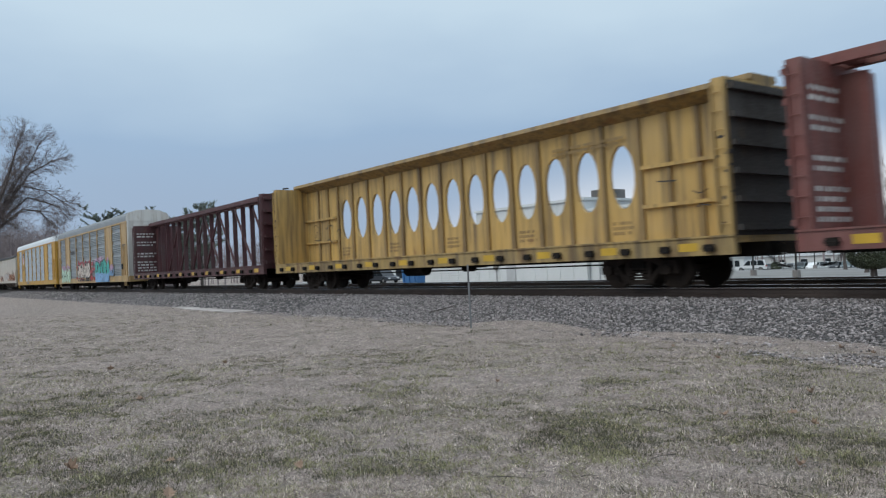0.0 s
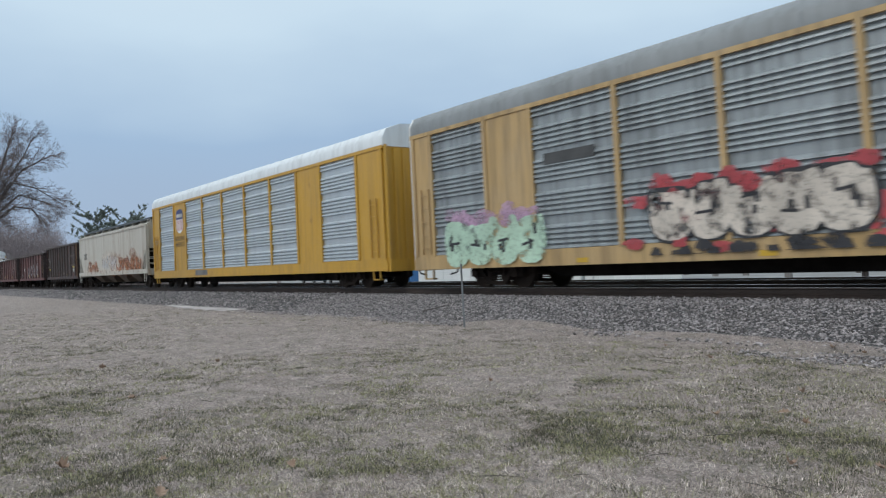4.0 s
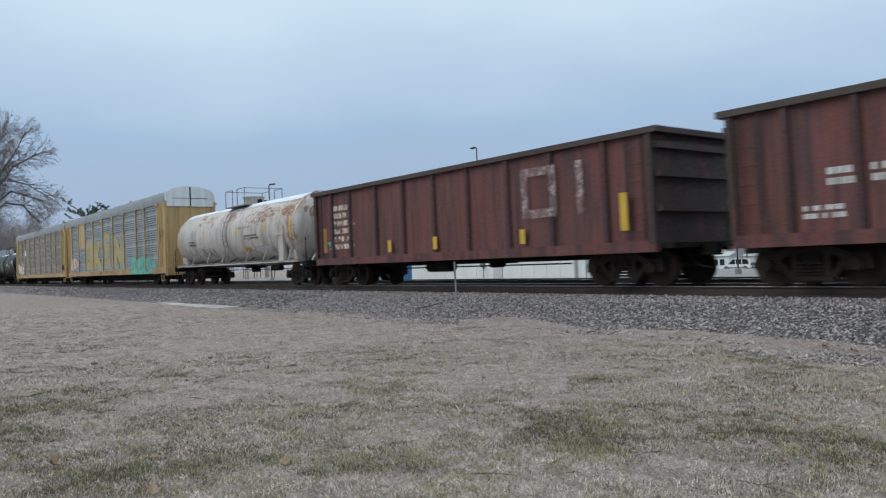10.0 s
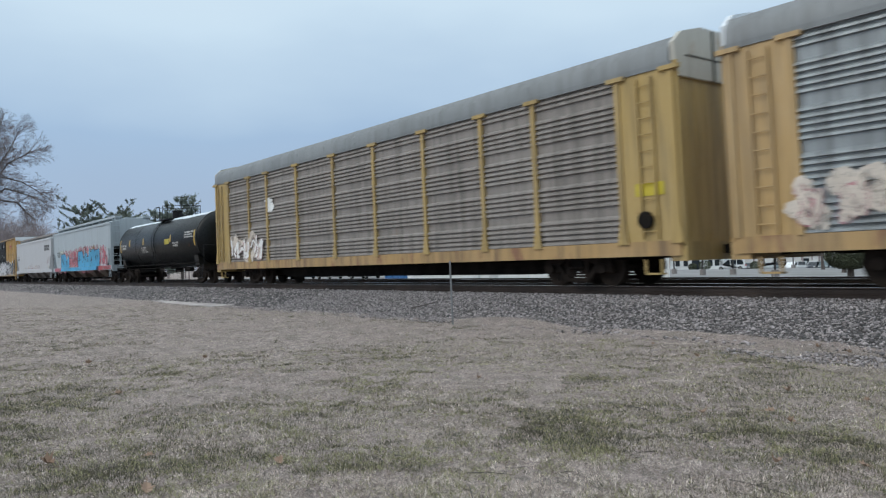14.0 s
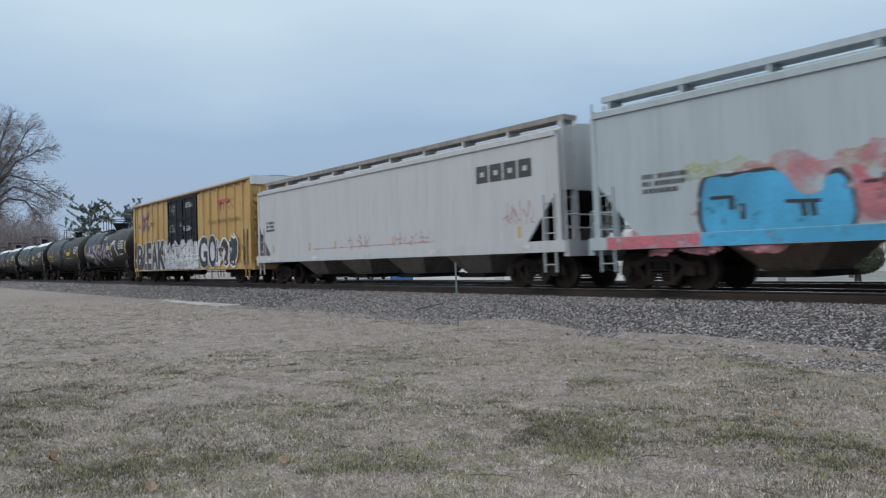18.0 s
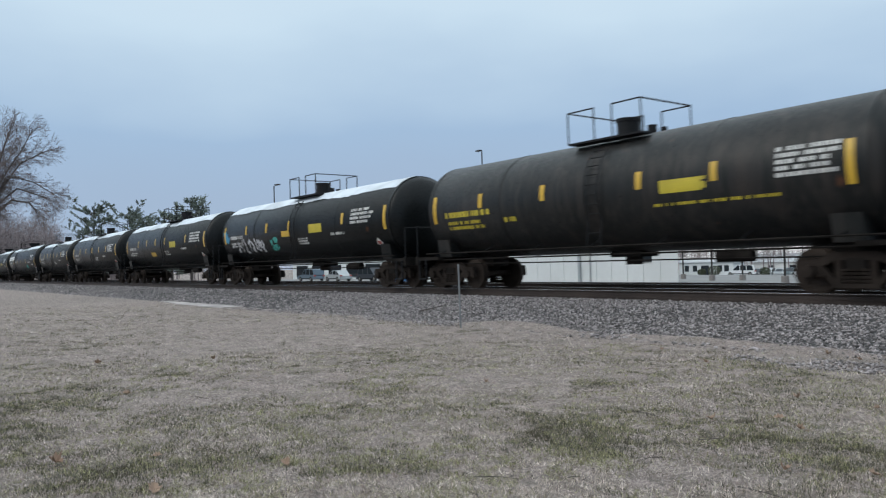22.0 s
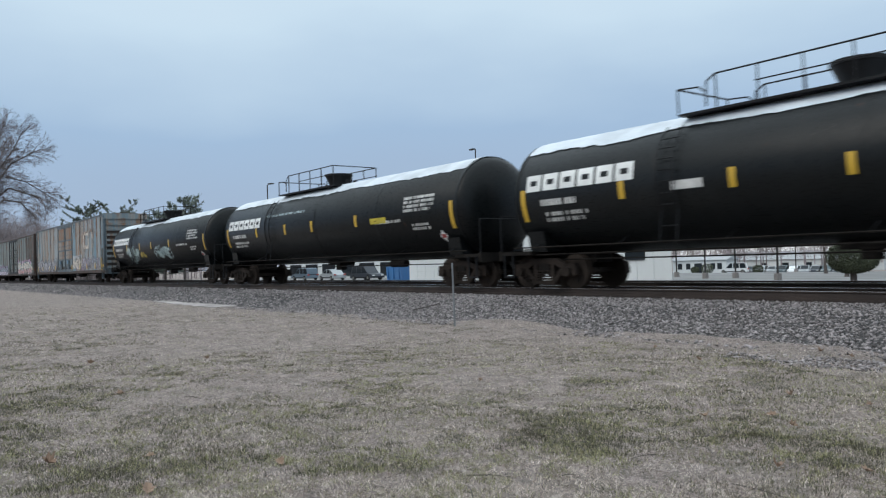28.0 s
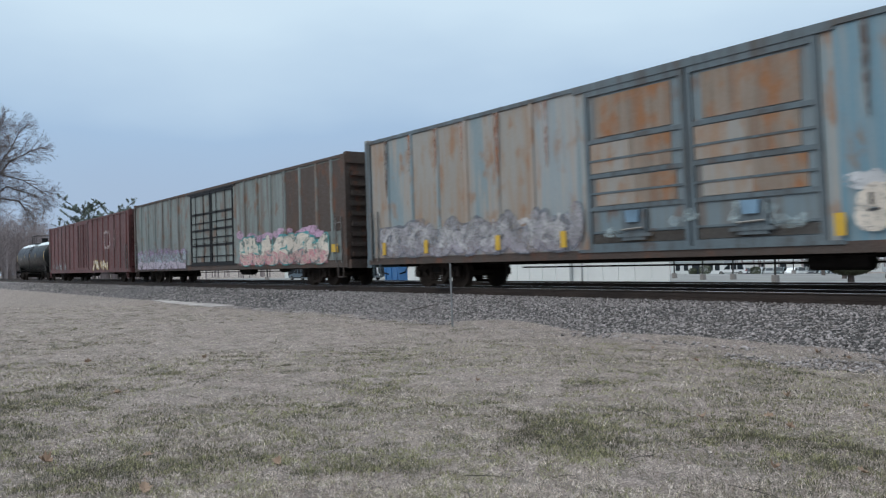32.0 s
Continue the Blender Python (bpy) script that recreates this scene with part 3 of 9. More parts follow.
MAT["slab"] = plain("weathered_slab", (0.36, 0.325, 0.31), 0.95, spread=0.3, scale=3, bump=0.4)
MAT["lawn"], MAT["stones"], MAT["bed"] = ground_material(), stone_material(), bed_material()
MAT["asphalt"] = plain("grey_asphalt", (0.185, 0.18, 0.175), 0.9, spread=0.2, scale=1.2, bump=0.2)
MAT["rail"] = plain("rusty_rail", (0.045, 0.032, 0.027), 0.7, 0.3, spread=0.3)
MAT["tie"] = plain("creosoted_tie", (0.05, 0.042, 0.036), 0.9, spread=0.35)

def ground_sheet():
    xs = np.concatenate([[-2500, -600, -200, -90], np.arange(-44, -20, 0.2), np.arange(-20, 2, 0.085), np.arange(2, 6.1, 0.4), [40, 300, 2500]])
    ys = np.concatenate([[-1500, -300, -40, -8], np.arange(-1, 12.9, 0.085), [14, 24, 41, 50, 90, 150, 300, 2500]])
    X, Y = np.meshgrid(xs, ys)
    Z = np.interp(Y, [24, 41, 50, 90, 150, 300], [0, -0.03, -0.37, -0.81, -2.65, -3.0]) + lawn_z(X, Y)
    n, m = len(xs), len(ys)
    idx = np.arange(n * m).reshape(m, n)
    quads = np.stack([idx[:-1, :-1], idx[:-1, 1:], idx[1:, 1:], idx[1:, :-1]], -1).reshape(-1)
    me = bpy.data.meshes.new("ground")
    me.vertices.add(n * m)
    me.vertices.foreach_set("co", np.stack([X, Y, Z], -1).reshape(-1))
    me.loops.add(len(quads))
    me.loops.foreach_set("vertex_index", quads)
    me.polygons.add(len(quads) // 4)
    me.polygons.foreach_set("loop_start", np.arange(len(quads) // 4) * 4)
    me.polygons.foreach_set("use_smooth", np.ones(len(quads) // 4, bool))
    me.update(calc_edges=True)
    me.materials.append(MAT["lawn"])
    tagged(new("ground", me), "short dry winter lawn, brown with green patches", "ground", kind="structure")


ground_sheet()
# ballast bank under two tracks
bank = [(11.75, -0.02), (12.1, 0.04), (13.8, 0.44), (14.4, 0.485), (14.8, 0.51), (15.1, 0.515), (22.4, 0.515), (22.8, 0.5), (24.5, -0.02)]
solid("ballast_bank", S().prism(bank, -900, 640), "bed", "grey crushed stone bank under the railway tracks", "ballast", kind="structure")
solid("road", S().box(-900, 640, 26.5, 34.0, -0.02, 0.02), "asphalt", "pale grey worn asphalt road beyond the tracks", "road", kind="structure")

RAIL_PROF = [(-0.09, -0.225), (0.09, -0.225), (0.09, -0.17), (0.07, -0.165), (0.07, -0.155), (0.012, -0.13), (0.012, -0.045), (0.036, -0.03), (0.036, -0.004), (-0.036, -0.004), (-0.036, -0.03), (-0.012, -0.045), (-0.012, -0.13), (-0.07, -0.155), (-0.07, -0.165), (-0.09, -0.17)]
for yc, nm in ((TRACK_Y, "near"), (TRACK_Y + 4.3, "far")):
    for k in (-1, 1):
        y = yc + k * 0.753
        rail = solid("rail", S().prism([(y + a, RAIL_Z + z) for a, z in RAIL_PROF], -900, 640), "rail", "rusty steel rail with a polished head", "rail", "rails", "structure")
        part("rail_head", S().box(-900, 640, y - 0.03, y + 0.03, RAIL_Z - 0.004, RAIL_Z), "tread", rail)
    s = S()
    for i in range(520):
        x = 40 - i * 0.5
        s.box(x - 0.11, x + 0.11, yc - 1.3, yc + 1.3, 0.38, 0.512)
    solid("ties", s, "tie", "dark timber railway ties in the ballast", "ties", kind="stuff")


# ---- beyond the tracks: sloping ground, car park, buildings, lamps, trees ----
def slope(y):
    """Height of the land beyond the railway."""
    pts = ((24.0, 0.0), (41.0, -0.02), (50.0, -0.36), (90.0, -0.8), (150.0, -2.64), (300.0, -2.98), (2500.0, -2.98))
    for (a, za), (b, zb) in zip(pts, pts[1:]):
        if y <= b:
            return za + (zb - za) * (y - a) / (b - a) if y > a else za
    return -2.98


MAT["wall_white"] = plain("white_metal_siding", (0.62, 0.64, 0.64), 0.6, spread=0.06, scale=1.0, bump=0.05)
MAT["wall_grey"] = plain("grey_painted_wall", (0.45, 0.46, 0.47), 0.7, spread=0.08, scale=1.0)
MAT["roof_dark"] = plain("dark_roof_sheet", (0.12, 0.12, 0.12), 0.8, spread=0.2)
MAT["roof_pale"] = plain("pale_roof_sheet", (0.36, 0.37, 0.38), 0.7, spread=0.1)
MAT["glass"] = glass_dark("dark_window_glass")
MAT["bark"] = plain("grey_bark", (0.10, 0.084, 0.076), 0.9, spread=0.35, scale=10, bump=0.4)
MAT["twig"] = plain("grey_brown_twigs", (0.18, 0.148, 0.144), 0.9, spread=0.3)
MAT["far_twig"] = plain("pale_grey_brown_twigs", (0.27, 0.225, 0.225), 0.9, spread=0.3, scale=0.6)
MAT["needle"] = plain("dark_evergreen_leaves", (0.165, 0.195, 0.165), 0.8, spread=0.4, scale=2)
MAT["bush"] = plain("clipped_evergreen", (0.06, 0.07, 0.04), 0.85, spread=0.5, scale=4)
MAT["blue_bin"] = paint("blue_bin_paint", (0.035, 0.15, 0.36), 0.5, 0.05, 0.1, 0.2)
MAT["lamp_pole"] = plain("bronze_lamp_pole", (0.045, 0.042, 0.04), 0.6, 0.3)


def building(name, label, x0, x1, y0, y1, z0, z1, mat, roof="roof_dark", seams=1.2, cornice=True, taper=0.0):
    b = thing(name, label, "building", at=pose(0, 0, 0))
    part("wall", S().prism([(x0, y0), (x1, y0), (x1 - taper, y1), (x0, y1)], z0, z1, "z"), mat, b)
    n = int((x1 - x0) / seams)
    for i in range(n + 1):
        x = x0 + (x1 - x0) * i / n
        part("wall_seam", S().box(x - 0.03, x + 0.03, y0 - 0.03, y0, z0, z1 - 0.1), mat, b)
    if cornice:
        part("cornice", S().prism([(x0 - 0.12, y0 - 0.14), (x1 + 0.12, y0 - 0.14), (x1 + 0.12 - taper, y1 + 0.1), (x0 - 0.12, y1 + 0.1)], z1 - 0.02, z1 + 0.16, "z"), mat, b)
    part("roof", S().prism([(x0 + 0.2, y0 + 0.2), (x1 - 0.3, y0 + 0.2), (x1 - 0.3 - taper, y1 - 0.2), (x0 + 0.2, y1 - 0.2)], z1 + 0.1, z1 + 0.2, "z"), roof, b)
    return b


white = building("store_building", "white metal-sided building with a flat roof", -47.4, -35.8, 38.3, 46.0, -0.3, 5.55, "wall_white")
part("door", S().box(-44.0, -43.0, 38.22, 38.3, -0.1, 2.0), "wall_grey", white)
part("meter_box", S().box(-45.4, -45.0, 38.1, 38.3, 1.0, 1.6), "steel", white)
part("conduit", S().rod((-45.2, 38.24, -0.1), (-45.2, 38.24, 5.4), 0.04, 6), "wall_grey", white)
part("roof_unit", S().box(-37.6, -36.2, 41.0, 43.0, 5.7, 6.4), "steel", white)
wing = building("store_wing", "lower white wing with a boxy roof sign", -35.7, -28.0, 38.6, 44.6, -0.3, 4.75, "wall_white", taper=4.6)
part("sign_box", S().box(-30.2, -26.8, 37.7, 39.2, 3.78, 5.5), "wall_grey", wing, "blank grey roof sign box")
part("window", S().box(-31.4, -29.9, 38.52, 38.6, 1.35, 2.0), "glass", wing)
part("pipe", S().rod((-34.9, 38.52, -0.1), (-34.9, 38.52, 4.6), 0.05, 6), "wall_grey", wing)

fence = thing("storage_fence", "white lap-sided screen wall beside the store", "fence")
for i in range(7):
    x = -56.2 + i * 1.24
    part("panel", S().box(x, x + 1.2, 39.2, 39.25, -0.05, 2.5), "wall_white", fence)
    for j in range(12):
        part("lap_board", S().prism([(39.2, 0.02 + j * 0.2), (39.165, 0.03 + j * 0.2), (39.2, 0.2 + j * 0.2)], x, x + 1.2), "wall_white", fence)
bin_ = thing("dumpster", "blue steel dumpster with a dark lid", "dumpster")
part("body", S().prism([(39.0, 0.05), (41.0, 0.05), (41.2, 1.5), (38.9, 1.3)], -59.6, -57.2), "blue_bin", bin_)
part("lid", S().box(-59.65, -57.15, 38.88, 41.22, 1.5, 1.58), "black", bin_)
for x in (-59.3, -58.4, -57.5):
    part("rib", S().box(x - 0.05, x + 0.05, 38.86, 38.96, 0.15, 1.3), "blue_bin", bin_)

shop = building("shop_row", "long low white shop building with dark windows", -128.0, -74.0, 62.0, 74.0, -0.7, 2.9, "wall_white", seams=6.0)
for i in range(9):
    x = -127.0 + i * 6.0
    part("window", S().box(x + 0.6, x + 4.8, 61.9, 62.0, -0.1, 1.9), "glass", shop)
far = building("far_building", "long pale building with a grey roof", -116.0, -74.0, 178.0, 192.0, -3.2, 0.1, "wall_white", seams=5.0, cornice=False)
part("roof_slope", S().prism([(177.5, 0.1), (192.5, 0.1), (185.0, 2.2)], -116.5, -73.5), "roof_pale", far)
for i in range(7):
    x = -114.0 + i * 5.6
    part("window", S().box(x, x + 1.6, 177.9, 178.0, -1.9, -0.7), "glass", far)
house = building("small_house", "low white office building with dark windows", -89.6, -78.2, 124.0, 127.5, -2.2, 0.7, "wall_white", seams=3.8, cornice=False)
part("roof_slope", S().prism([(123.6, 0.7), (127.9, 0.7), (125.7, 1.5)], -90.0, -77.8), "roof_pale", house)
for x in (-88.4, -86.6, -81.4, -80.0):
    part("window", S().box(x, x + 0.9, 123.9, 124.0, -1.0, 0.1), "glass", house)
part("door", S().box(-84.8, -83.2, 123.9, 124.0, -1.75, 0.1), "glass", house)
solid("car_park", S().add([(-140, 40.9, -0.012), (60, 40.9, -0.012), (60, 50, -0.345), (-140, 50, -0.345), (60, 90, -0.785), (-140, 90, -0.785), (60, 150, -2.62), (-140, 150, -2.62)], [(0, 1, 2, 3), (3, 2, 4, 5), (5, 4, 6, 7)]), "asphalt", "pale grey car park beyond the tracks", "car park", kind="structure")


def lamp(x, y, h, arm=0.9, turn=180):
    z = slope(y)
    l = thing("street_lamp", "tall dark car park lamp on a concrete base", "street lamp", "car park lamps", at=pose(x, y, z, 0, 0, turn))
    part("base", shared0("lamp_base", lambda: S().rod((0, 0, -0.2), (0, 0, 0.5), 0.27, 12, 0.25), "cement"), "cement", l)
    part("pole", S().rod((0, 0, 0.45), (0, 0, h), 0.075, 8, 0.06), "lamp_pole", l)
    part("arm", S().rod((0, 0, h - 0.05), (arm * 0.5, 0, h + 0.08), 0.035, 6), "lamp_pole", l)
    part("lamp_head", S().box(arm * 0.35, arm * 1.1, -0.17, 0.17, h + 0.02, h + 0.14), "lamp_pole", l)
    return l


BASE_MESH = {}


def shared0(key, make, material):
    if key not in BASE_MESH:
        BASE_MESH[key] = make().mesh(key)
        BASE_MESH[key].materials.append(MAT[material])
    return BASE_MESH[key]


for x, y, h, turn in ((-27.1, 49.0, 8.1, 190), (-35.7, 57.9, 8.6, 185), (-37.7, 56.6, 7.7, 200), (-45.4, 63.4, 7.6, 180), (-51.3, 97.3, 9.6, 20), (-77.8, 35.6, 10.6, 10), (-57.4, 48.3, 12.9, 170), (-30.2, 96.0, 9.0, 180)):
    lamp(x, y, h, turn=turn)


# ---- parked vehicles ----
def parked(name, label, x, y, turn, mat, length=4.7, width=1.8, height=1.45, tall=False):
    z = slope(y) + 0.004
    c = thing(name, label, "car", "parked cars", at=pose(x, y, z, 0, 0, turn))
    h = length / 2
    low = [(-h, 0.35), (-h + 0.1, 0.72), (-h + 0.35, 0.86), (h - 1.25, 0.92), (h - 0.2, 0.74), (h, 0.5), (h - 0.05, 0.28), (-h + 0.1, 0.26)]
    part("body", S().prism(low, -width / 2, width / 2, "y"), mat, c, smooth=30)
    if tall:
        cab = [(-h + 0.15, 0.86), (-h + 0.35, height - 0.08), (-h + 0.7, height), (h - 2.0, height), (h - 1.15, 0.9)]
    else:
        cab = [(-h + 0.5, 0.86), (-h + 1.25, height - 0.03), (-h + 1.7, height), (h - 2.1, height - 0.02), (h - 1.2, 0.9)]
    part("cabin", S().prism(cab, -width / 2 + 0.13, width / 2 - 0.13, "y"), mat, c, smooth=30)
    g = [(a * 0.93 + (0.0), b - 0.07 if b > 1 else b + 0.03) for a, b in cab]
    for k in (-1, 1):
        part("side_window", S().prism(g, *sorted((k * (width / 2 - 0.13), k * (width / 2 - 0.118))), "y"), "glass", c)
        for px in (0.0, -h * 0.42):
            part("pillar", S().box(px - 0.05, px + 0.05, *sorted((k * (width / 2 - 0.118), k * (width / 2 - 0.112))), 0.9, height - 0.07), mat, c)
        part("sill_trim", S().box(-h + 0.5, h - 0.6, *sorted((k * width / 2, k * (width / 2 + 0.012))), 0.3, 0.42), "black", c)
    part("windscreen", S().add([(h - 1.22, -0.65, 0.95), (h - 1.22, 0.65, 0.95), (h - 1.96, 0.6, height - 0.06), (h - 1.96, -0.6, height - 0.06)], [(0, 1, 2, 3)]), "glass", c)
    for sx in (-h + 0.85, h - 0.9):
        for sy in (-1, 1):
            w = part("wheel", S().rod((sx, sy * (width / 2 - 0.2), 0.32), (sx, sy * (width / 2 + 0.01), 0.32), 0.32, 16), "rubber", c)
            part("rim", S().rod((sx, sy * (width / 2 + 0.01), 0.32), (sx, sy * (width / 2 + 0.025), 0.32), 0.2, 12), "steel", w)
    for sy in (-1, 1):
        part("headlight", S().box(h - 0.16, h - 0.02, *sorted((sy * 0.5, sy * 0.82)), 0.55, 0.68), "white", c)
        part("tail_light", S().box(-h - 0.01, -h + 0.12, *sorted((sy * 0.55, sy * 0.86)), 0.66, 0.84), "mark_red", c)
    return c


for nm, col in (("car_silver", (0.36, 0.375, 0.385)), ("car_blue", (0.11, 0.15, 0.19)), ("car_dark", (0.03, 0.035, 0.045)), ("car_white", (0.75, 0.75, 0.75)), ("car_red", (0.25, 0.05, 0.05)), ("car_green", (0.09, 0.12, 0.13))):
    MAT[nm] = plain(nm, col, 0.3, 0.2, spread=0.05, scale=1.0, bump=0.0)
parked("sedan", "silver sedan parked in front of the shops", -90.0, 50.1, 178, "car_silver")
parked("parked_suv", "blue-grey SUV parked in front of the shops", -96.4, 49.4, 182, "car_blue", 4.7, 1.85, 1.68, True)
parked("minivan", "dark minivan with red tail lights, parked", -82.4, 50.9, 2, "car_dark", 5.0, 1.95, 1.78, True)
parked("parked_suv", "white SUV parked on the car park", -72.5, 117.0, 205, "car_white", 4.8, 1.9, 1.8, True)
ROW = ("car_dark", "car_silver", "car_silver", "car_green", "car_white", "car_silver", "car_dark", "car_green", "car_blue", "car_dark")
for i, m in enumerate(ROW):
    parked("parked_car", "car parked in a slanting row on the car park", -84.0 + i * 1.75, 141.9 + i * 0.85, -76 + 3 * (i % 3), m, 4.6, 1.8, 1.5 + 0.14 * (i % 2), i % 3 == 1)
for i, m in enumerate(("car_dark", "car_green", "car_silver", "car_blue", "car_white", "car_dark")):
    parked("parked_car", "car parked in a slanting row on the car park", -80.0 + i * 2.4, 148.5 + i * 0.9, -78 + 4 * (i % 2), m, 4.6, 1.8, 1.62, i % 2 == 0)


# ---- trees ----
def spread(v, angle, rng):
    side = v.orthogonal().normalized()
    side.rotate(Matrix.Rotation(rng.uniform(0, 2 * math.pi), 3, v))
    w = v.copy()
    w.rotate(Matrix.Rotation(angle, 3, side))
    return w


def twig(s, a, b, ra, rb, n=3):
    d = b - a
    u = d.orthogonal().normalized()
    w = d.normalized().cross(u)
    p = []
    for c, r in ((a, ra), (b, rb)):
        p += [tuple(c + u * (r * math.cos(2 * math.pi * i / n)) + w * (r * math.sin(2 * math.pi * i / n))) for i in range(n)]
    s.add(p, [(i, (i + 1) % n, n + (i + 1) % n, n + i) for i in range(n)])


def bare_tree(x, y, height, label, seed, levels=6, lean=(0, 0), thick=0.28, fine=0.012, droop=0.02, name="bare_tree", first=0.22, limbs=None):
    rng = random.Random(seed)
    z0 = slope(y) if y > 24 else 0.0
    t = thing(name, label, "tree", at=pose(x, y, z0))
    big, small = S(), S()

    def grow(p, d, length, r, lv):
        steps = 3 if lv < 3 else 2
        q = p
        for i in range(steps):
            d = (d + Vector((rng.gauss(0, 0.09), rng.gauss(0, 0.09), rng.gauss(0, 0.06) + (0.05 if lv < 3 else -droop)))).normalized()
            e = q + d * (length / steps)
            r2 = max(fine, r * (1 - 0.22 / steps * 2))
            twig(big if lv < 3 else small, q, e, r, r2, 7 if lv < 2 else (5 if lv < 3 else 3))
            if lv >= 2 and lv < levels and i < steps - 1:
                grow(e, spread(d, rng.uniform(0.5, 0.95), rng), length * rng.uniform(0.5, 0.7), r2 * 0.5, lv + 1)
            q, r = e, r2
        if lv < levels:
            for k in range(3 if lv < 2 else 2 + (rng.random() < 0.5)):
                grow(q, spread(d, rng.uniform(0.25, 0.75), rng), length * rng.uniform(0.62, 0.84), r * rng.uniform(0.55, 0.75), lv + 1)

    if limbs:
        twig(big, Vector((0, 0, -0.1)), Vector((0, 0.1, 3.2)), thick, thick * 0.8, 9)
        for limb in limbs:
            pts = [Vector((0, 0.1, 2.9))] + [Vector((p[0] * 0.8, p[1] * 0.72, p[2] * 0.86)) for p in limb]
            r = thick * 0.3
            for i, (a, b) in enumerate(zip(pts, pts[1:])):
                k = max(3, int((b - a).length / 0.3))
                for j in range(k):
                    p, q = a.lerp(b, j / k), a.lerp(b, (j + 1) / k)
                    wob = Vector((rng.gauss(0, 0.05), rng.gauss(0, 0.05), rng.gauss(0, 0.05)))
                    r2 = max(0.02, r * 0.93)
                    twig(big, p, q, r, r2, 6)
                    if i > 0 or j > k * 0.6:
                        for _ in range(3):
                            grow(q + wob * 0.2, spread((b - a).normalized(), rng.uniform(0.35, 1.0), rng), rng.uniform(0.3, 0.58), min(0.016, r2 * 0.5), 4)
                    r = r2
            for _ in range(5):
                grow(pts[-1], spread((pts[-1] - pts[-2]).normalized(), rng.uniform(0.1, 0.6), rng), 0.5, 0.02, 4)
        part("trunk", big, "bark", t)
        part("crown", small, "twig", t)
        return t
    grow(Vector((0, 0, -0.1)), Vector((lean[0], lean[1], 1)).normalized(), height * first, thick, 0)
    part("trunk", big, "bark", t)
    part("crown", small, "twig", t)
    return t


def evergreen(x, y, height, width, label, seed, leaves=5200, name="evergreen_tree"):
    rng = random.Random(seed)
    t = thing(name, label, "tree", at=pose(x, y, slope(y)))
    s, c = S(), S()
    s.rod((0, 0, -0.2), (0, 0, height * 0.9), 0.16, 7, 0.03)
    tips = []
    for i in range(64):
        z = height * rng.uniform(0.10, 0.93)
        a = rng.uniform(0, 2 * math.pi)
        l = width * 1.5 * math.sin(math.pi * min(0.95, z / height * 0.7 + 0.15)) ** 0.6 * rng.uniform(0.35, 1.1)
        e = Vector((math.cos(a) * l, math.sin(a) * l, z + l * rng.uniform(0.15, 0.75)))
        twig(s, Vector((0, 0, z)), e, 0.04, 0.012)
        tips.append((Vector((0, 0, z)), e))
        for _ in range(3):
            f = Vector((0, 0, z)).lerp(e, rng.uniform(0.35, 0.9))
            g = f + Vector((rng.gauss(0, 0.45), rng.gauss(0, 0.45), rng.uniform(0.1, 0.9)))
            twig(s, f, g, 0.018, 0.008)
            tips.append((f, g))
    for i in range(leaves * 3):
        a, b = tips[rng.randrange(len(tips))]
        d = (b - a).normalized()
        p = a.lerp(b, rng.uniform(0.35, 1.02)) + Vector((rng.gauss(0, 0.07), rng.gauss(0, 0.07), rng.gauss(0, 0.07)))
        u = (d * 0.7 + Vector((rng.gauss(0, 0.6), rng.gauss(0, 0.6), rng.gauss(0, 0.6)))).normalized() * rng.uniform(0.14, 0.32)
        w = u.orthogonal().normalized() * rng.uniform(0.03, 0.07)
        c.add([tuple(p - w), tuple(p + w), tuple(p + u)], [(0, 1, 2)])
    part("trunk", s, "bark", t)
    part("crown", c, "needle", t)
    return t


bare_tree(-48.4, 3.95, 13.0, "large spreading leafless tree on the lawn", 12, 7, (0, 0), 0.42, 0.004, 0.03, limbs=(
    ((0, 1.2, 5.5), (0.2, 3.2, 8.6), (0, 4.2, 10.0), (0, 4.7, 10.9)), ((0, 1.0, 4.8), (0, 3.2, 8.2), (-0.3, 5.0, 7.9), (0, 6.2, 7.2)), ((0.3, 1.5, 5.2), (0.2, 3.4, 6.6), (0, 4.6, 6.5), (0, 5.0, 6.1)),
    ((0.2, 1.0, 5.0), (1.0, 2.2, 8.0), (1.0, 3.0, 10.4)), ((-0.3, 0.8, 5.0), (-1.6, 2.0, 8.0), (-2.2, 3.6, 9.6)), ((0, -1, 5), (1, -3, 8), (1.5, -5, 9.5)), ((0, 0.1, 7), (0.4, 0.4, 10.5), (0.2, 0.8, 11.6)), ((0, 1.6, 5.8), (0, 4.0, 9.0), (0.2, 5.5, 9.8)), ((0.1, 1.0, 5.2), (0, 2.6, 9.2), (0, 3.4, 11.2)), ((-0.2, 1.6, 5.6), (0, 3.8, 7.4), (0.2, 5.6, 6.9))))
bare_tree(-26.5, 65.0, 12.0, "leafless tree beside the car park", 21, 6, (0, 0), 0.3, 0.014)
bare_tree(-28.6, 62.0, 7.2, "bushy leafless tree beside the car park", 23, 7, (0, 0), 0.2, 0.010)
bare_tree(-38.0, 78.0, 8.0, "small leafless tree beside the car park", 25, 6, (0, 0), 0.2, 0.014)
bare_tree(-64.0, 84.0, 6.5, "small leafless tree beside the car park", 27, 5, (0, 0), 0.16, 0.014)
bare_tree(-112.0, 31.0, 9.0, "leafless tree beyond the tracks", 29, 6, (0, 0), 0.22, 0.018)
bare_tree(-125.0, 29.0, 9.5, "leafless tree beyond the tracks", 31, 6, (0, 0), 0.22, 0.02)
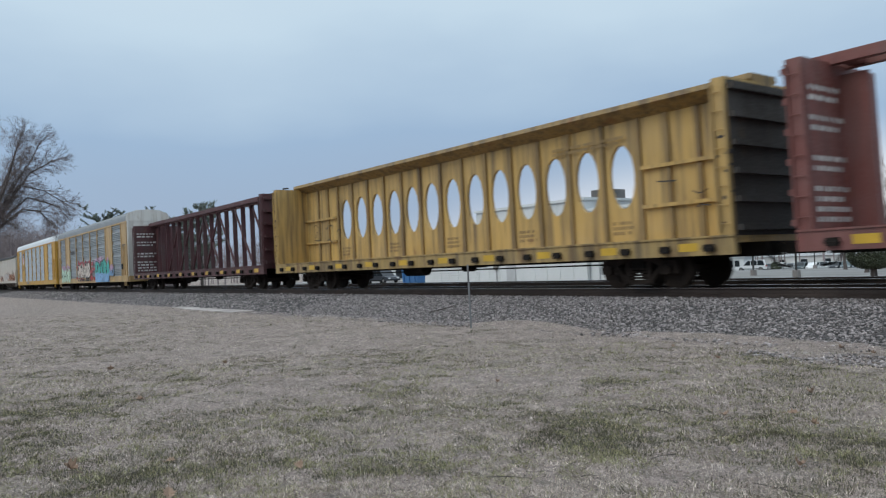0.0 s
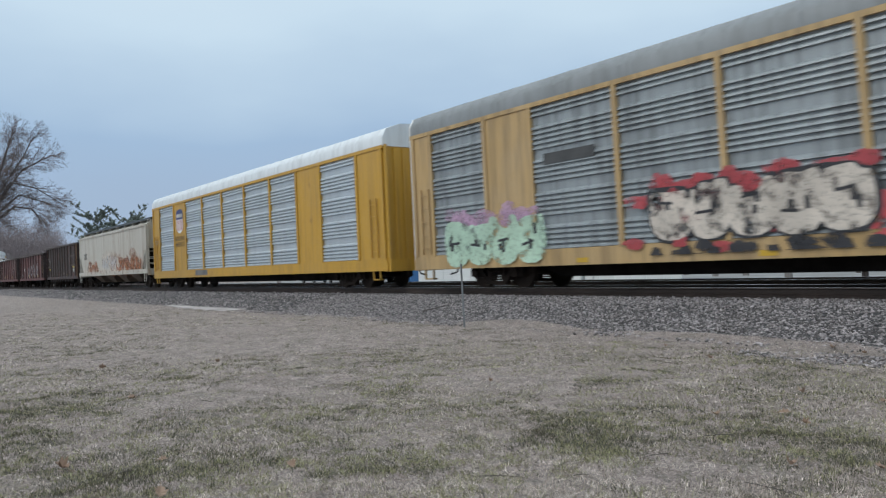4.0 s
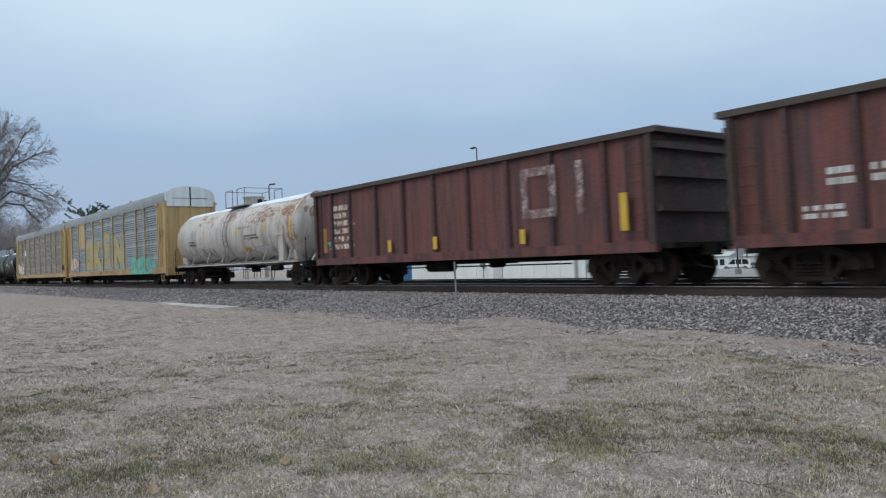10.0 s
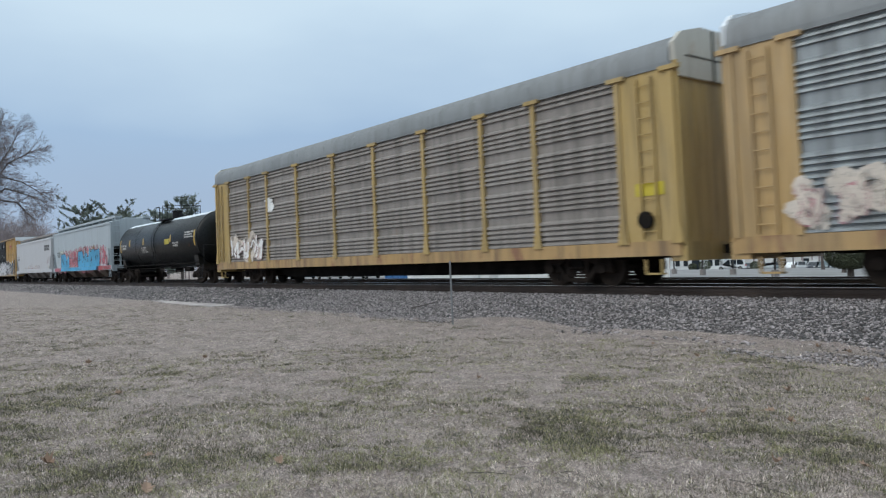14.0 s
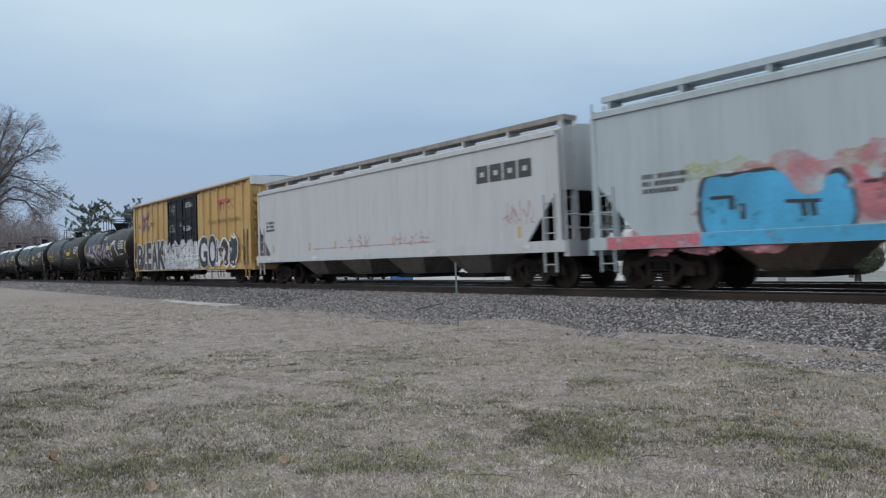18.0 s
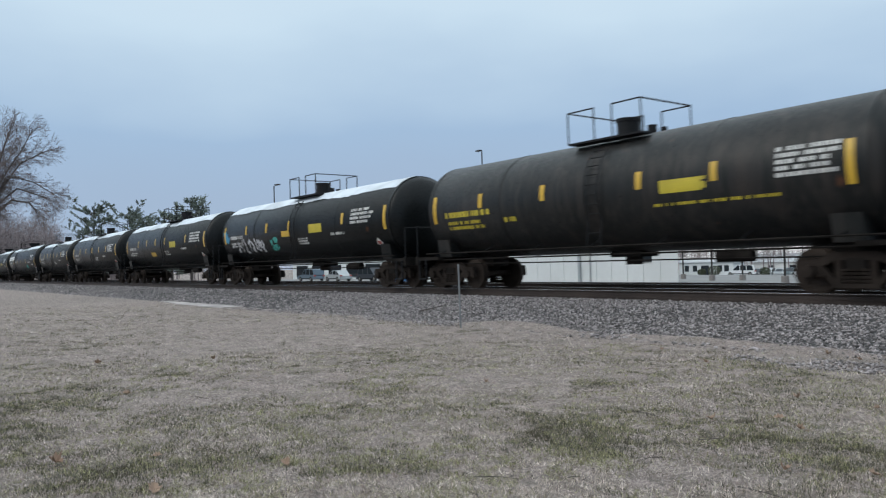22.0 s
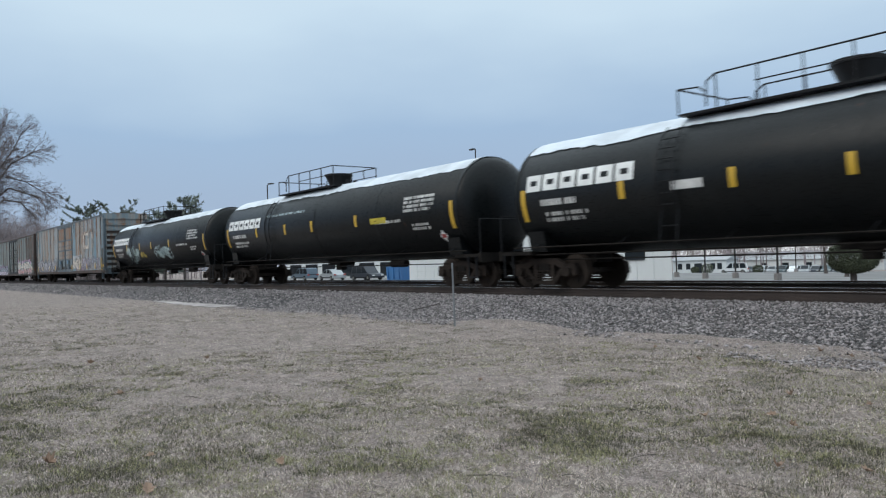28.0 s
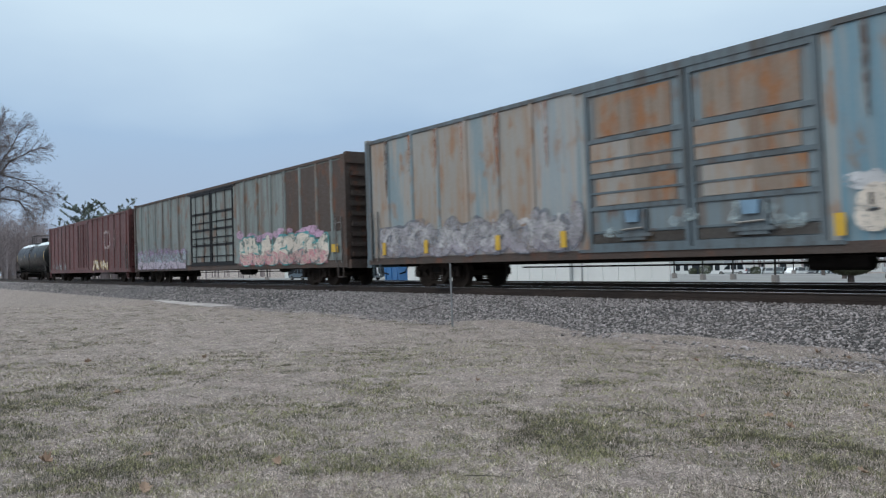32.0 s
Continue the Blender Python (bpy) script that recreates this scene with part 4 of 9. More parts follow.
for i in range(8):
    bare_tree(-150.0 + i * 11, 92.0 + 5 * (i % 3), 8.5 + i % 3, "leafless tree behind the shops", 40 + i, 5, (0, 0), 0.2, 0.02)
evergreen(-130.0, 28.6, 12.4, 3.0, "ragged dark evergreen beyond the tracks", 3, 6000)
evergreen(-118.0, 30.6, 10.4, 3.0, "ragged dark evergreen beyond the tracks", 4, 5000)
evergreen(-90.2, 30.6, 9.8, 2.0, "ragged dark evergreen beyond the tracks", 5, 4200)
evergreen(-93.0, 29.2, 8.4, 1.8, "ragged dark evergreen beyond the tracks", 6, 3800)
evergreen(-104.0, 30.0, 8.6, 2.2, "ragged dark evergreen beyond the tracks", 7, 4200)


def far_woods():
    """Grey leafless woods along the horizon, beyond everything."""
    rng = random.Random(5)
    s = S()
    for i in range(620):
        az = radians(rng.uniform(4, 17) if i % 3 else rng.uniform(17, 75))
        d = rng.uniform(150, 230)
        x, y = -d * math.cos(az), d * math.sin(az)
        h = rng.uniform(11.5, 15.5) if az < radians(10) else (rng.uniform(7.5, 11) if az < radians(30) else rng.uniform(6, 9.5))
        p = Vector((x, y, -1.0))
        twig(s, p, p + Vector((0, 0, h * 0.75)), 0.16, 0.05)
        for k in range(130):
            f = rng.random()
            a = p + Vector((rng.gauss(0, 1.1), rng.gauss(0, 1.1), h * (0.2 + 0.68 * f)))
            e = a + Vector((rng.gauss(0, 0.9), rng.gauss(0, 0.9), rng.uniform(0.3, 1.8)))
            twig(s, a, e, 0.024, 0.012)
    solid("far_woods", s, "far_twig", "grey leafless woods along the horizon", "woods", kind="stuff")


far_woods()

# clipped round evergreen on a short stem
bush = thing("clipped_bush", "round clipped dark evergreen on a short trunk", "bush", at=pose(-18.2, 40.2, 0))
part("trunk", S().rod((0, 0, -0.1), (0, 0, 0.75), 0.17, 9, 0.14), "bark", bush)


def bush_crown(seed, count, wide, tall, mid):
    rng = random.Random(seed)
    s = S()
    for i in range(count):
        th, ph = rng.uniform(0, 2 * math.pi), math.acos(rng.uniform(-1, 1))
        k = rng.uniform(0.86, 1.04) if i % 4 else rng.uniform(0.3, 0.9)
        p = Vector((wide * k * math.sin(ph) * math.cos(th), wide * k * math.sin(ph) * math.sin(th), mid + tall * k * math.copysign(abs(math.cos(ph)) ** 0.8, math.cos(ph))))
        u = Vector((rng.gauss(0, 1), rng.gauss(0, 1), rng.gauss(0, 1))).normalized() * rng.uniform(0.04, 0.09)
        w = u.orthogonal().normalized() * 0.028
        s.add([tuple(p - w), tuple(p + w), tuple(p + u)], [(0, 1, 2)])
    return s


part("crown", bush_crown(9, 15000, 1.18, 0.80, 1.2), "bush", bush)
for x, y, r, seed in ((-63.5, 95.9, 0.85, 61), (-66.0, 96.6, 0.6, 62), (-57.6, 99.0, 0.7, 63)):
    shrub = thing("shrub", "low round dark shrub at the car park's edge", "shrub", "car park shrubs", at=pose(x, y, slope(y)))
    part("stem", S().rod((0, 0, -0.1), (0, 0, 0.5), 0.06, 6, 0.03), "bark", shrub)
    part("crown", bush_crown(seed, 3500, r, r * 0.8, r * 0.75), "bush", shrub)

# ---- lawn side: post, slab, grass, stones, leaves ----
post = thing("sign_post", "bare galvanised steel channel post at the ballast edge", "post", at=pose(-14.0, 11.0, 0, 0.6, -1.0, -25))
part("channel", S().prism([(-0.035, -0.012), (-0.018, -0.018), (-0.012, 0.014), (0.012, 0.014), (0.018, -0.018), (0.035, -0.012), (0.035, -0.006), (0.022, -0.010), (0.016, 0.02), (-0.016, 0.02), (-0.022, -0.010), (-0.035, -0.006)], -0.3, 1.5, "z"), "galv_post", post)
for i in range(5):
    part("bolt_hole", S().rod((0, 0.006, 0.9 + i * 0.12), (0, 0.0, 0.9 + i * 0.12), 0.006, 6), "black", post)
solid("concrete_slab", S().prism([(-38.6, 11.6), (-34.0, 11.05), (-29.2, 10.95), (-29.6, 12.6), (-33.0, 11.95), (-38.4, 11.95)], -0.1, 0.035, "z"), "slab", "cracked pale concrete slab flush with the grass", "concrete slab")


# x, y and half extents (across and along the line from the lawn's near corner) of green patches, bare earth and dark weeds
GREEN = (
    (-11.8, 3.9, 0.92, 0.65), (-14.1, 2.1, 0.36, 0.53), (-10.2, 2.1, 0.96, 0.84), (-7.8, 1.2, 0.33, 1.15), (-6.3, 1.6, 0.54, 0.76), (-7.2, 3.4, 0.43, 0.49),
    (-10.9, 6.6, 0.78, 0.76), (-8.3, 5.3, 0.74, 0.58), (-5.8, 2.8, 0.40, 0.73), (-5.0, 3.3, 0.39, 0.66), (-32.1, 7.6, 2.98, 2.46), (-8.4, 9.9, 0.61, 0.89),
    (-5.6, 9.2, 0.62, 1.04), (-5.9, 6.9, 0.23, 0.43), (-6.2, 5.5, 0.28, 0.35), (-4.6, 5.5, 0.68, 0.30), (-4.3, 4.6, 0.37, 0.76), (-3.0, 5.7, 0.54, 0.69))
PALE_GREEN = ((-8.6, 1.5, 1.2, 2.2), (-12.5, 2.4, 1.6, 2.0), (-10.5, 7.2, 0.56, 2.05), (-9.3, 8.0, 0.84, 1.62), (-3.9, 8.1, 0.60, 1.0), (-4.3, 3.5, 0.3, 0.8), (-3.6, 4.7, 0.3, 0.5), (-6.0, 8.0, 2.2, 1.4), (-4.6, 6.4, 1.2, 1.0), (-6.6, 4.4, 0.8, 0.9), (-18.0, 4.2, 1.6, 1.2), (-22.0, 8.0, 2.5, 1.4))
WEEDS = ((-4.0, 4.8, 0.16, 0.18), (-3.2, 5.1, 0.16, 0.16), (-14.1, 2.1, 0.36, 0.53), (-12.0, 3.5, 0.50, 0.47), (-4.6, 4.7, 0.25, 0.51), (-8.2, 1.2, 0.29, 0.67), (-2.9, 5.8, 0.38, 0.51), (-20.0, 4.0, 2.0, 3.0), (-6.4, 1.4, 0.4, 0.4), (-10.0, 1.9, 0.5, 0.8), (-26.0, 5.5, 3.0, 4.0), (-38.0, 7.0, 5.0, 6.0))
BARE = (
    (-14.6, 4.3, 1.81, 1.1), (-9.2, 3.6, 1.45, 1.05), (-17.0, 8.6, 3.2, 3.4), (-13.0, 11.4, 2.0, 1.2), (-9.8, 11.8, 3.0, 0.8), (-6.5, 11.6, 3.0, 0.7), (-3.5, 11.6, 3.0, 0.8), (-7.1, 6.8, 0.80, 0.8),
    (-3.0, 4.7, 0.37, 0.5), (-5.4, 10.2, 0.7, 0.7))


def patches(x, y, spots):
    """How far each place lies inside any of the patches, whose rims wander."""
    out = np.zeros(len(x))
    wx = x + 0.9 * (field(x, y, 1.6, 31) - 0.5) + 0.4 * (field(x, y, 5.5, 32) - 0.5)
    wy = y + 0.9 * (field(x, y, 1.6, 33) - 0.5) + 0.4 * (field(x, y, 5.5, 34) - 0.5)
    for px, py, wide, deep in spots:
        d = math.hypot(px, py)
        ux, uy = px / d, py / d
        u, v = (wx - px) * ux + (wy - py) * uy, (wy - py) * ux - (wx - px) * uy
        r = np.sqrt((u / deep) ** 2 + (v / wide) ** 2)
        out = np.maximum(out, np.clip((1.55 - r) * 1.5, 0, 1))
    return out


def sown(count, seed, near=3.4, far=40.0):
    """Places on the lawn, sown thicker towards its near corner."""
    rng = np.random.default_rng(seed)
    az = np.radians(rng.uniform(2.5, 71.5, count))
    d = 1.0 / rng.uniform(1.0 / far, 1.0 / near, count)
    k = count // 4
    az[:k] = np.radians(rng.uniform(-70, 175, k))
    d[:k] = 1.0 + 13.0 * np.sqrt(rng.random(k))
    x, y = -d * np.cos(az), d * np.sin(az)
    return rng, x, y, d


def blade_mesh(name, x, y, d, h, tip, turn, w, material, label, rng):
    n = len(x)
    a = rng.uniform(0, 2 * np.pi, n)
    z = lawn_z(x, y) - 0.004
    tx, ty = x + tip * np.cos(turn), y + tip * np.sin(turn)
    v = np.zeros((n, 3, 3))
    v[:, 0] = np.stack([x - w * np.cos(a), y - w * np.sin(a), z], 1)
    v[:, 1] = np.stack([x + w * np.cos(a), y + w * np.sin(a), z], 1)
    v[:, 2] = np.stack([tx, ty, lawn_z(tx, ty) + h], 1)
    me = bpy.data.meshes.new(name)
    me.vertices.add(n * 3)
    me.vertices.foreach_set("co", v.reshape(-1))
    me.loops.add(n * 3)
    me.loops.foreach_set("vertex_index", np.arange(n * 3))
    me.polygons.add(n)
    me.polygons.foreach_set("loop_start", np.arange(n) * 3)
    me.update(calc_edges=True)
    me.materials.append(MAT[material])
    return tagged(new(name, me), label, "grass", kind="stuff")


def straw_grass():
    rng, x, y, d = sown(760000, 3)
    thick = 0.5 * field(x, y, 1.1, 4) + 0.5 * field(x, y, 5.0, 5) + 0.7 * (field(x, y, 13.0, 6) - 0.5) + 0.4 * (field(x, y, 29.0, 22) - 0.5)
    edge = 11.15 + 0.9 * (field(x, y, 0.8, 9) - 0.5) + 0.4 * (field(x, y, 3.0, 9) - 0.5)
    p = np.clip((thick - 0.33) * 3.6, 0.04, 1) * (1 - 0.75 * patches(x, y, BARE)) * (1 - 0.7 * patches(x, y, GREEN)) * (1 - 0.3 * patches(x, y, PALE_GREEN)) * np.where(y > edge, 0.12, 1.0)
    ok = (rng.random(len(x)) < p) & (y < 12.0)
    x, y, d, t = x[ok], y[ok], d[ok], thick[ok]
    n = len(x)
    h = (0.004 + 0.026 * rng.random(n) ** 2.2) * (0.5 + t)
    tip = rng.uniform(0.008, 0.055, n)
    turn = 2 * np.pi * (field(x, y, 4.0, 7) + rng.random(n))
    w = 0.0010 + 0.00027 * d * (0.4 + 0.9 * rng.random(n))
    blade_mesh("dry_grass", x, y, d, h, tip, turn, w, "straw", "short matted dry straw-coloured winter grass", rng)


def green_grass():
    rng, x, y, d = sown(640000, 8)
    g = np.maximum(np.maximum(patches(x, y, GREEN), 0.6 * patches(x, y, PALE_GREEN)), np.clip((0.6 * field(x, y, 0.9, 11) + 0.4 * field(x, y, 2.6, 17) - 0.40) * 4, 0.06, 0.6))
    tuft = 0.5 * field(x, y, 6.0, 12) + 0.5 * field(x, y, 14.0, 13)
    p = (g * np.interp(d, [4.5, 9.0], [0.8, 1.0]) + 0.045) * np.clip((tuft - 0.36) * 5, 0, 1) * (1 - 0.8 * patches(x, y, BARE) * (1 - patches(x, y, GREEN))) * np.where(y > 11.0, 0.1, 1.0)
    ok = (rng.random(len(x)) < p) & (y < 12.0)
    x, y, d, t = x[ok], y[ok], d[ok], tuft[ok]
    n = len(x)
    h = (0.008 + 0.032 * rng.random(n) ** 1.8) * (0.5 + t)
    blade_mesh("green_grass", x, y, d, h, rng.uniform(0.008, 0.05, n), rng.uniform(0, 2 * np.pi, n), 0.0011 + 0.00027 * d * (0.4 + 0.9 * rng.random(n)), "green_grass", "patches of dull green grass in the lawn", rng)


def dark_tufts():
    """Small low dark tufts of dead weeds and moss."""
    rng, x, y, d = sown(46000, 15)
    p = np.clip((0.5 * field(x, y, 0.9, 14) + 0.5 * field(x, y, 2.4, 19) - 0.42) * 1.8, 0, 0.45) + 0.8 * patches(x, y, WEEDS) + 0.6 * patches(x, y, GREEN) * np.clip((field(x, y, 2.6, 16) - 0.35) * 3, 0, 1)
    p = p * np.interp(d, [5.0, 9.0], [0.6, 0.9]) * (1 - 0.75 * patches(x, y, BARE)) + 0.4 * np.clip((field(x, y, 0.8, 21) - 0.62) * 4, 0, 1) * np.clip((d - 7.0) / 4, 0, 1) + 0.3 * np.clip((d - 14.0) / 10, 0, 1)
    ok = (rng.random(len(x)) < p) & (y < 11.4)
    x, y, d = x[ok], y[ok], d[ok]
    k = 20
    r = (rng.uniform(0.02, 0.08, len(x)) * (1 + d / 12)).repeat(k) * np.sqrt(rng.random(len(x) * k))
    a = rng.uniform(0, 2 * np.pi, len(r))
    x, y, d = x.repeat(k) + r * np.cos(a) * 1.3, y.repeat(k) + r * np.sin(a), d.repeat(k)
    n = len(x)
    blade_mesh("weed_tufts", x, y, d, rng.uniform(0.008, 0.038, n), rng.uniform(0.0, 0.035, n), a, 0.0014 + 0.00032 * d * rng.random(n), "weed", "small dark tufts of dead weeds in the lawn", rng)


def clump_mix(name, dark, light, other, scale=7.0, rough=0.9):
    """Each blade its own shade, and the shade drifting from clump to clump."""
    m, nt, bs = nodes_of(name, rough)
    g = nt.nodes.new("ShaderNodeNewGeometry")
    c = mix_of(nt, g.outputs["Random Per Island"], dark, light)
    c = mix_of(nt, scaled(nt, ramp_of(nt, rough_noise(nt, scale, 6, 0.7), 0.42, 0.62), 0.4), c, other)
    nt.links.new(c, bs.inputs["Base Color"])
    return m


MAT["straw"] = clump_mix("dry_straw_grass", (0.02, 0.014, 0.011), (1.0, 0.86, 0.76), (0.24, 0.178, 0.155), 6.0)
MAT["green_grass"] = clump_mix("dull_green_grass", (0.035, 0.039, 0.017), (0.50, 0.475, 0.25), (0.13, 0.132, 0.062), 9.0)
MAT["weed"] = clump_mix("dead_weeds", (0.035, 0.034, 0.022), (0.17, 0.15, 0.095), (0.07, 0.075, 0.042), 3.0)
MAT["leaf"] = clump_mix("brown_oak_leaf", (0.12, 0.075, 0.052), (0.38, 0.26, 0.185), (0.2, 0.13, 0.095), 30.0)
straw_grass()
green_grass()
dark_tufts()


def stones(name, count, box, seed, label, size, height):
    """Crushed stone: small uneven eight-sided lumps."""
    rng = np.random.default_rng(seed)
    x, y = rng.uniform(box[0], box[1], count), rng.uniform(box[2], box[3], count)
    z = height(y, rng)
    r = size * (0.5 + 1.3 * rng.random(count) ** 1.8)
    base = np.array([(1, 0, 0), (-1, 0, 0), (0, 1, 0), (0, -1, 0), (0, 0, 1), (0, 0, -1)], float)
    v = base[None] * (0.5 + 0.8 * rng.random((count, 6, 1))) * np.array([1.2, 0.95, 0.85]) + rng.normal(0, 0.24, (count, 6, 3))
    ang = np.stack([rng.uniform(0, 2 * np.pi, count), rng.normal(0, 0.6, count)], 1)
    c, s = np.cos(ang), np.sin(ang)
    vx, vy, vz = v[..., 0].copy(), v[..., 1].copy(), v[..., 2].copy()
    vx, vy = vx * c[:, :1] - vy * s[:, :1], vx * s[:, :1] + vy * c[:, :1]
    vy, vz = vy * c[:, 1:] - vz * s[:, 1:], vy * s[:, 1:] + vz * c[:, 1:]
    v = np.stack([vx, vy, vz * 0.8], -1) * r[:, None, None] + np.stack([x, y, z], 1)[:, None]
    tri = np.array([(0, 2, 4), (2, 1, 4), (1, 3, 4), (3, 0, 4), (2, 0, 5), (1, 2, 5), (3, 1, 5), (0, 3, 5)])
    idx = (tri[None] + (np.arange(count) * 6)[:, None, None]).reshape(-1)
    me = bpy.data.meshes.new(name)
    me.vertices.add(count * 6)
    me.vertices.foreach_set("co", v.reshape(-1))
    me.loops.add(len(idx))
    me.loops.foreach_set("vertex_index", idx)
    me.polygons.add(count * 8)
    me.polygons.foreach_set("loop_start", np.arange(count * 8) * 3)
    me.update(calc_edges=True)
    me.materials.append(MAT["stones"])
    return tagged(new(name, me), label, "stones", kind="stuff")


def bank_z(y, rng):
    return np.interp(y, [p[0] for p in bank], [p[1] for p in bank]) + rng.uniform(-0.02, 0.018, len(y))


stones("ballast_stones", 78000, (-26, 3, 11.7, 14.9), 4, "loose grey crushed stone on the ballast bank", 0.0245, bank_z)
stones("ballast_stones", 17000, (-62, -26, 11.7, 14.9), 6, "loose grey crushed stone on the ballast bank", 0.036, bank_z)
stones("ballast_stones", 9000, (-120, -62, 11.7, 14.9), 9, "loose grey crushed stone on the ballast bank", 0.05, bank_z)
stones("toe_stones", 2600, (-30, 2, 11.25, 12.0), 5, "scattered stones at the foot of the bank", 0.026, lambda y, rng: np.zeros(len(y)))
def clods(name, count, seed, label):
    """Crumbs of earth and leaf litter strewn over the lawn."""
    rng, x, y, d = sown(count, seed)
    ok = (y < 11.5) & (rng.random(len(x)) < np.clip((0.5 * field(x, y, 1.4, 41) + 0.5 * field(x, y, 5.0, 42) - 0.40) * 4, 0.05, 1))
    x, y, d = x[ok], y[ok], d[ok]
    n = len(x)
    r = (0.003 + 0.0009 * d) * (0.4 + 1.2 * rng.random(n) ** 2)
    base = np.array([(1.3, 0, 0), (-1.2, 0.2, 0), (0, 0.9, 0), (0.1, -0.9, 0), (0, 0, 0.8)])
    v = base[None] * (0.6 + 0.7 * rng.random((n, 5, 1)))
    a = rng.uniform(0, 2 * np.pi, n)
    vx, vy = v[..., 0] * np.cos(a)[:, None] - v[..., 1] * np.sin(a)[:, None], v[..., 0] * np.sin(a)[:, None] + v[..., 1] * np.cos(a)[:, None]
    v = np.stack([vx, vy, v[..., 2]], -1) * r[:, None, None] + np.stack([x, y, lawn_z(x, y) + 0.006], 1)[:, None]
    idx = (np.array([(0, 2, 4), (2, 1, 4), (1, 3, 4), (3, 0, 4)])[None] + (np.arange(n) * 5)[:, None, None]).reshape(-1)
    me = bpy.data.meshes.new(name)
    me.vertices.add(n * 5)
    me.vertices.foreach_set("co", v.reshape(-1))
    me.loops.add(len(idx))
    me.loops.foreach_set("vertex_index", idx)
    me.polygons.add(n * 4)
    me.polygons.foreach_set("loop_start", np.arange(n * 4) * 3)
    me.update(calc_edges=True)
    me.materials.append(MAT["clod"])
    return tagged(new(name, me), label, "litter", kind="stuff")


MAT["clod"] = clump_mix("earth_and_litter", (0.05, 0.038, 0.03), (0.34, 0.26, 0.22), (0.07, 0.055, 0.045), 5.0)
clods("lawn_litter", 60000, 23, "crumbs of earth and leaf litter in the grass")
stones("gravel_patch", 1600, (-6.6, -2.6, 9.9, 11.0), 7, "patch of grey gravel in the lawn", 0.022, lambda y, rng: np.zeros(len(y)))


def fallen_leaf(x, y, turn, size, curl):
    s = S()
    rim = [(0, 0), (0.22, 0.16), (0.18, 0.30), (0.40, 0.42), (0.26, 0.55), (0.30, 0.78), (0.10, 0.82), (0, 1.0)]
    pts = rim + [(-a, b) for a, b in reversed(rim[1:-1])]
    v = [(a * size, (b - 0.5) * size, 0.008 + curl * size * (a * a * 3.2 + 0.35 * abs(b - 0.5))) for a, b in pts]
    v += [(0, 0, 0.006)]
    n = len(pts)
    s.add(v, [(i, (i + 1) % n, n) for i in range(n)])
    s.rod((0, -0.5 * size, 0.01), (0.05 * size, -0.85 * size, 0.02), 0.003, 4)
    return solid("fallen_leaf", s, "leaf", "curled brown oak leaf on the grass", "leaf", "fallen leaves", at=pose(x, y, float(lawn_z(x, y)) + 0.012, 22 * math.sin(turn), 18 * math.cos(turn * 2), turn))


for i, (x, y) in enumerate(((-6.43, 1.87), (-5.47, 2.56), (-13.42, 2.98), (-7.93, 10.40), (-3.75, 6.60), (-9.94, 2.54), (-3.46, 6.40), (-4.22, 7.81), (-5.40, 1.54), (-3.42, 7.78), (-2.87, 5.09), (-6.73, 1.17), (-17.52, 4.07), (-6.44, 9.43), (-5.64, 11.3), (-7.37, 6.17), (-2.39, 5.35), (-4.19, 6.22), (-5.1, 11.1), (-12.6, 4.6))):
    fallen_leaf(x, y, i * 77 % 360, 0.085 + 0.022 * (i % 3), 0.55 + 0.3 * (i % 4))

# bits of twig on the grass
twig_rng = random.Random(31)
for i in range(34):
    d, az = 1.0 / twig_rng.uniform(1 / 16, 1 / 3.8), radians(twig_rng.uniform(5, 70))
    x, y = -d * math.cos(az), min(11.6, d * math.sin(az))
    l, a = twig_rng.uniform(0.05, 0.22), twig_rng.uniform(0, 360)
    z = float(lawn_z(x, y)) + 0.016
    t = S().rod((-l, 0, 0), (0, 0.02 * l, 0.012), 0.004, 5, 0.003).rod((0, 0.02 * l, 0.012), (l, 0.1 * l, 0.004), 0.003, 5, 0.0015).rod((-0.2 * l, 0, 0.004), (0.1 * l, 0.35 * l, 0.02), 0.0022, 4, 0.001)
    solid("fallen_twig", t, "bark", "short dark broken twig on the grass", "twig", "fallen twigs", at=pose(x, y, z, 0, 0, a))

branch = S().rod((-0.42, 0.0, 0.03), (0.1, 0.05, 0.13), 0.02, 6, 0.016).rod((0.1, 0.05, 0.13), (0.48, 0.0, 0.24), 0.016, 6, 0.008).rod((0.1, 0.05, 0.13), (0.3, 0.18, 0.14), 0.010, 5, 0.005)
solid("fallen_branch", branch, "bark", "dark dead branch lying on the ballast edge", "branch", at=pose(-17.4, 12.7, 0.17, 8, 0, 30))


# ---- rolling stock: x forward, y across (the camera's side is negative), z from the rail top ----
HALF_W = 1.55
WHEEL_R = 0.457
SHARED = {}
CARS, WHEELS = [], []


def shared(key, make, material, smooth=None):
    """A mesh built once for all alike parts."""
    if key not in SHARED:
        SHARED[key] = make().mesh(key, smooth)
        SHARED[key].materials.append(MAT[material])
    return SHARED[key]


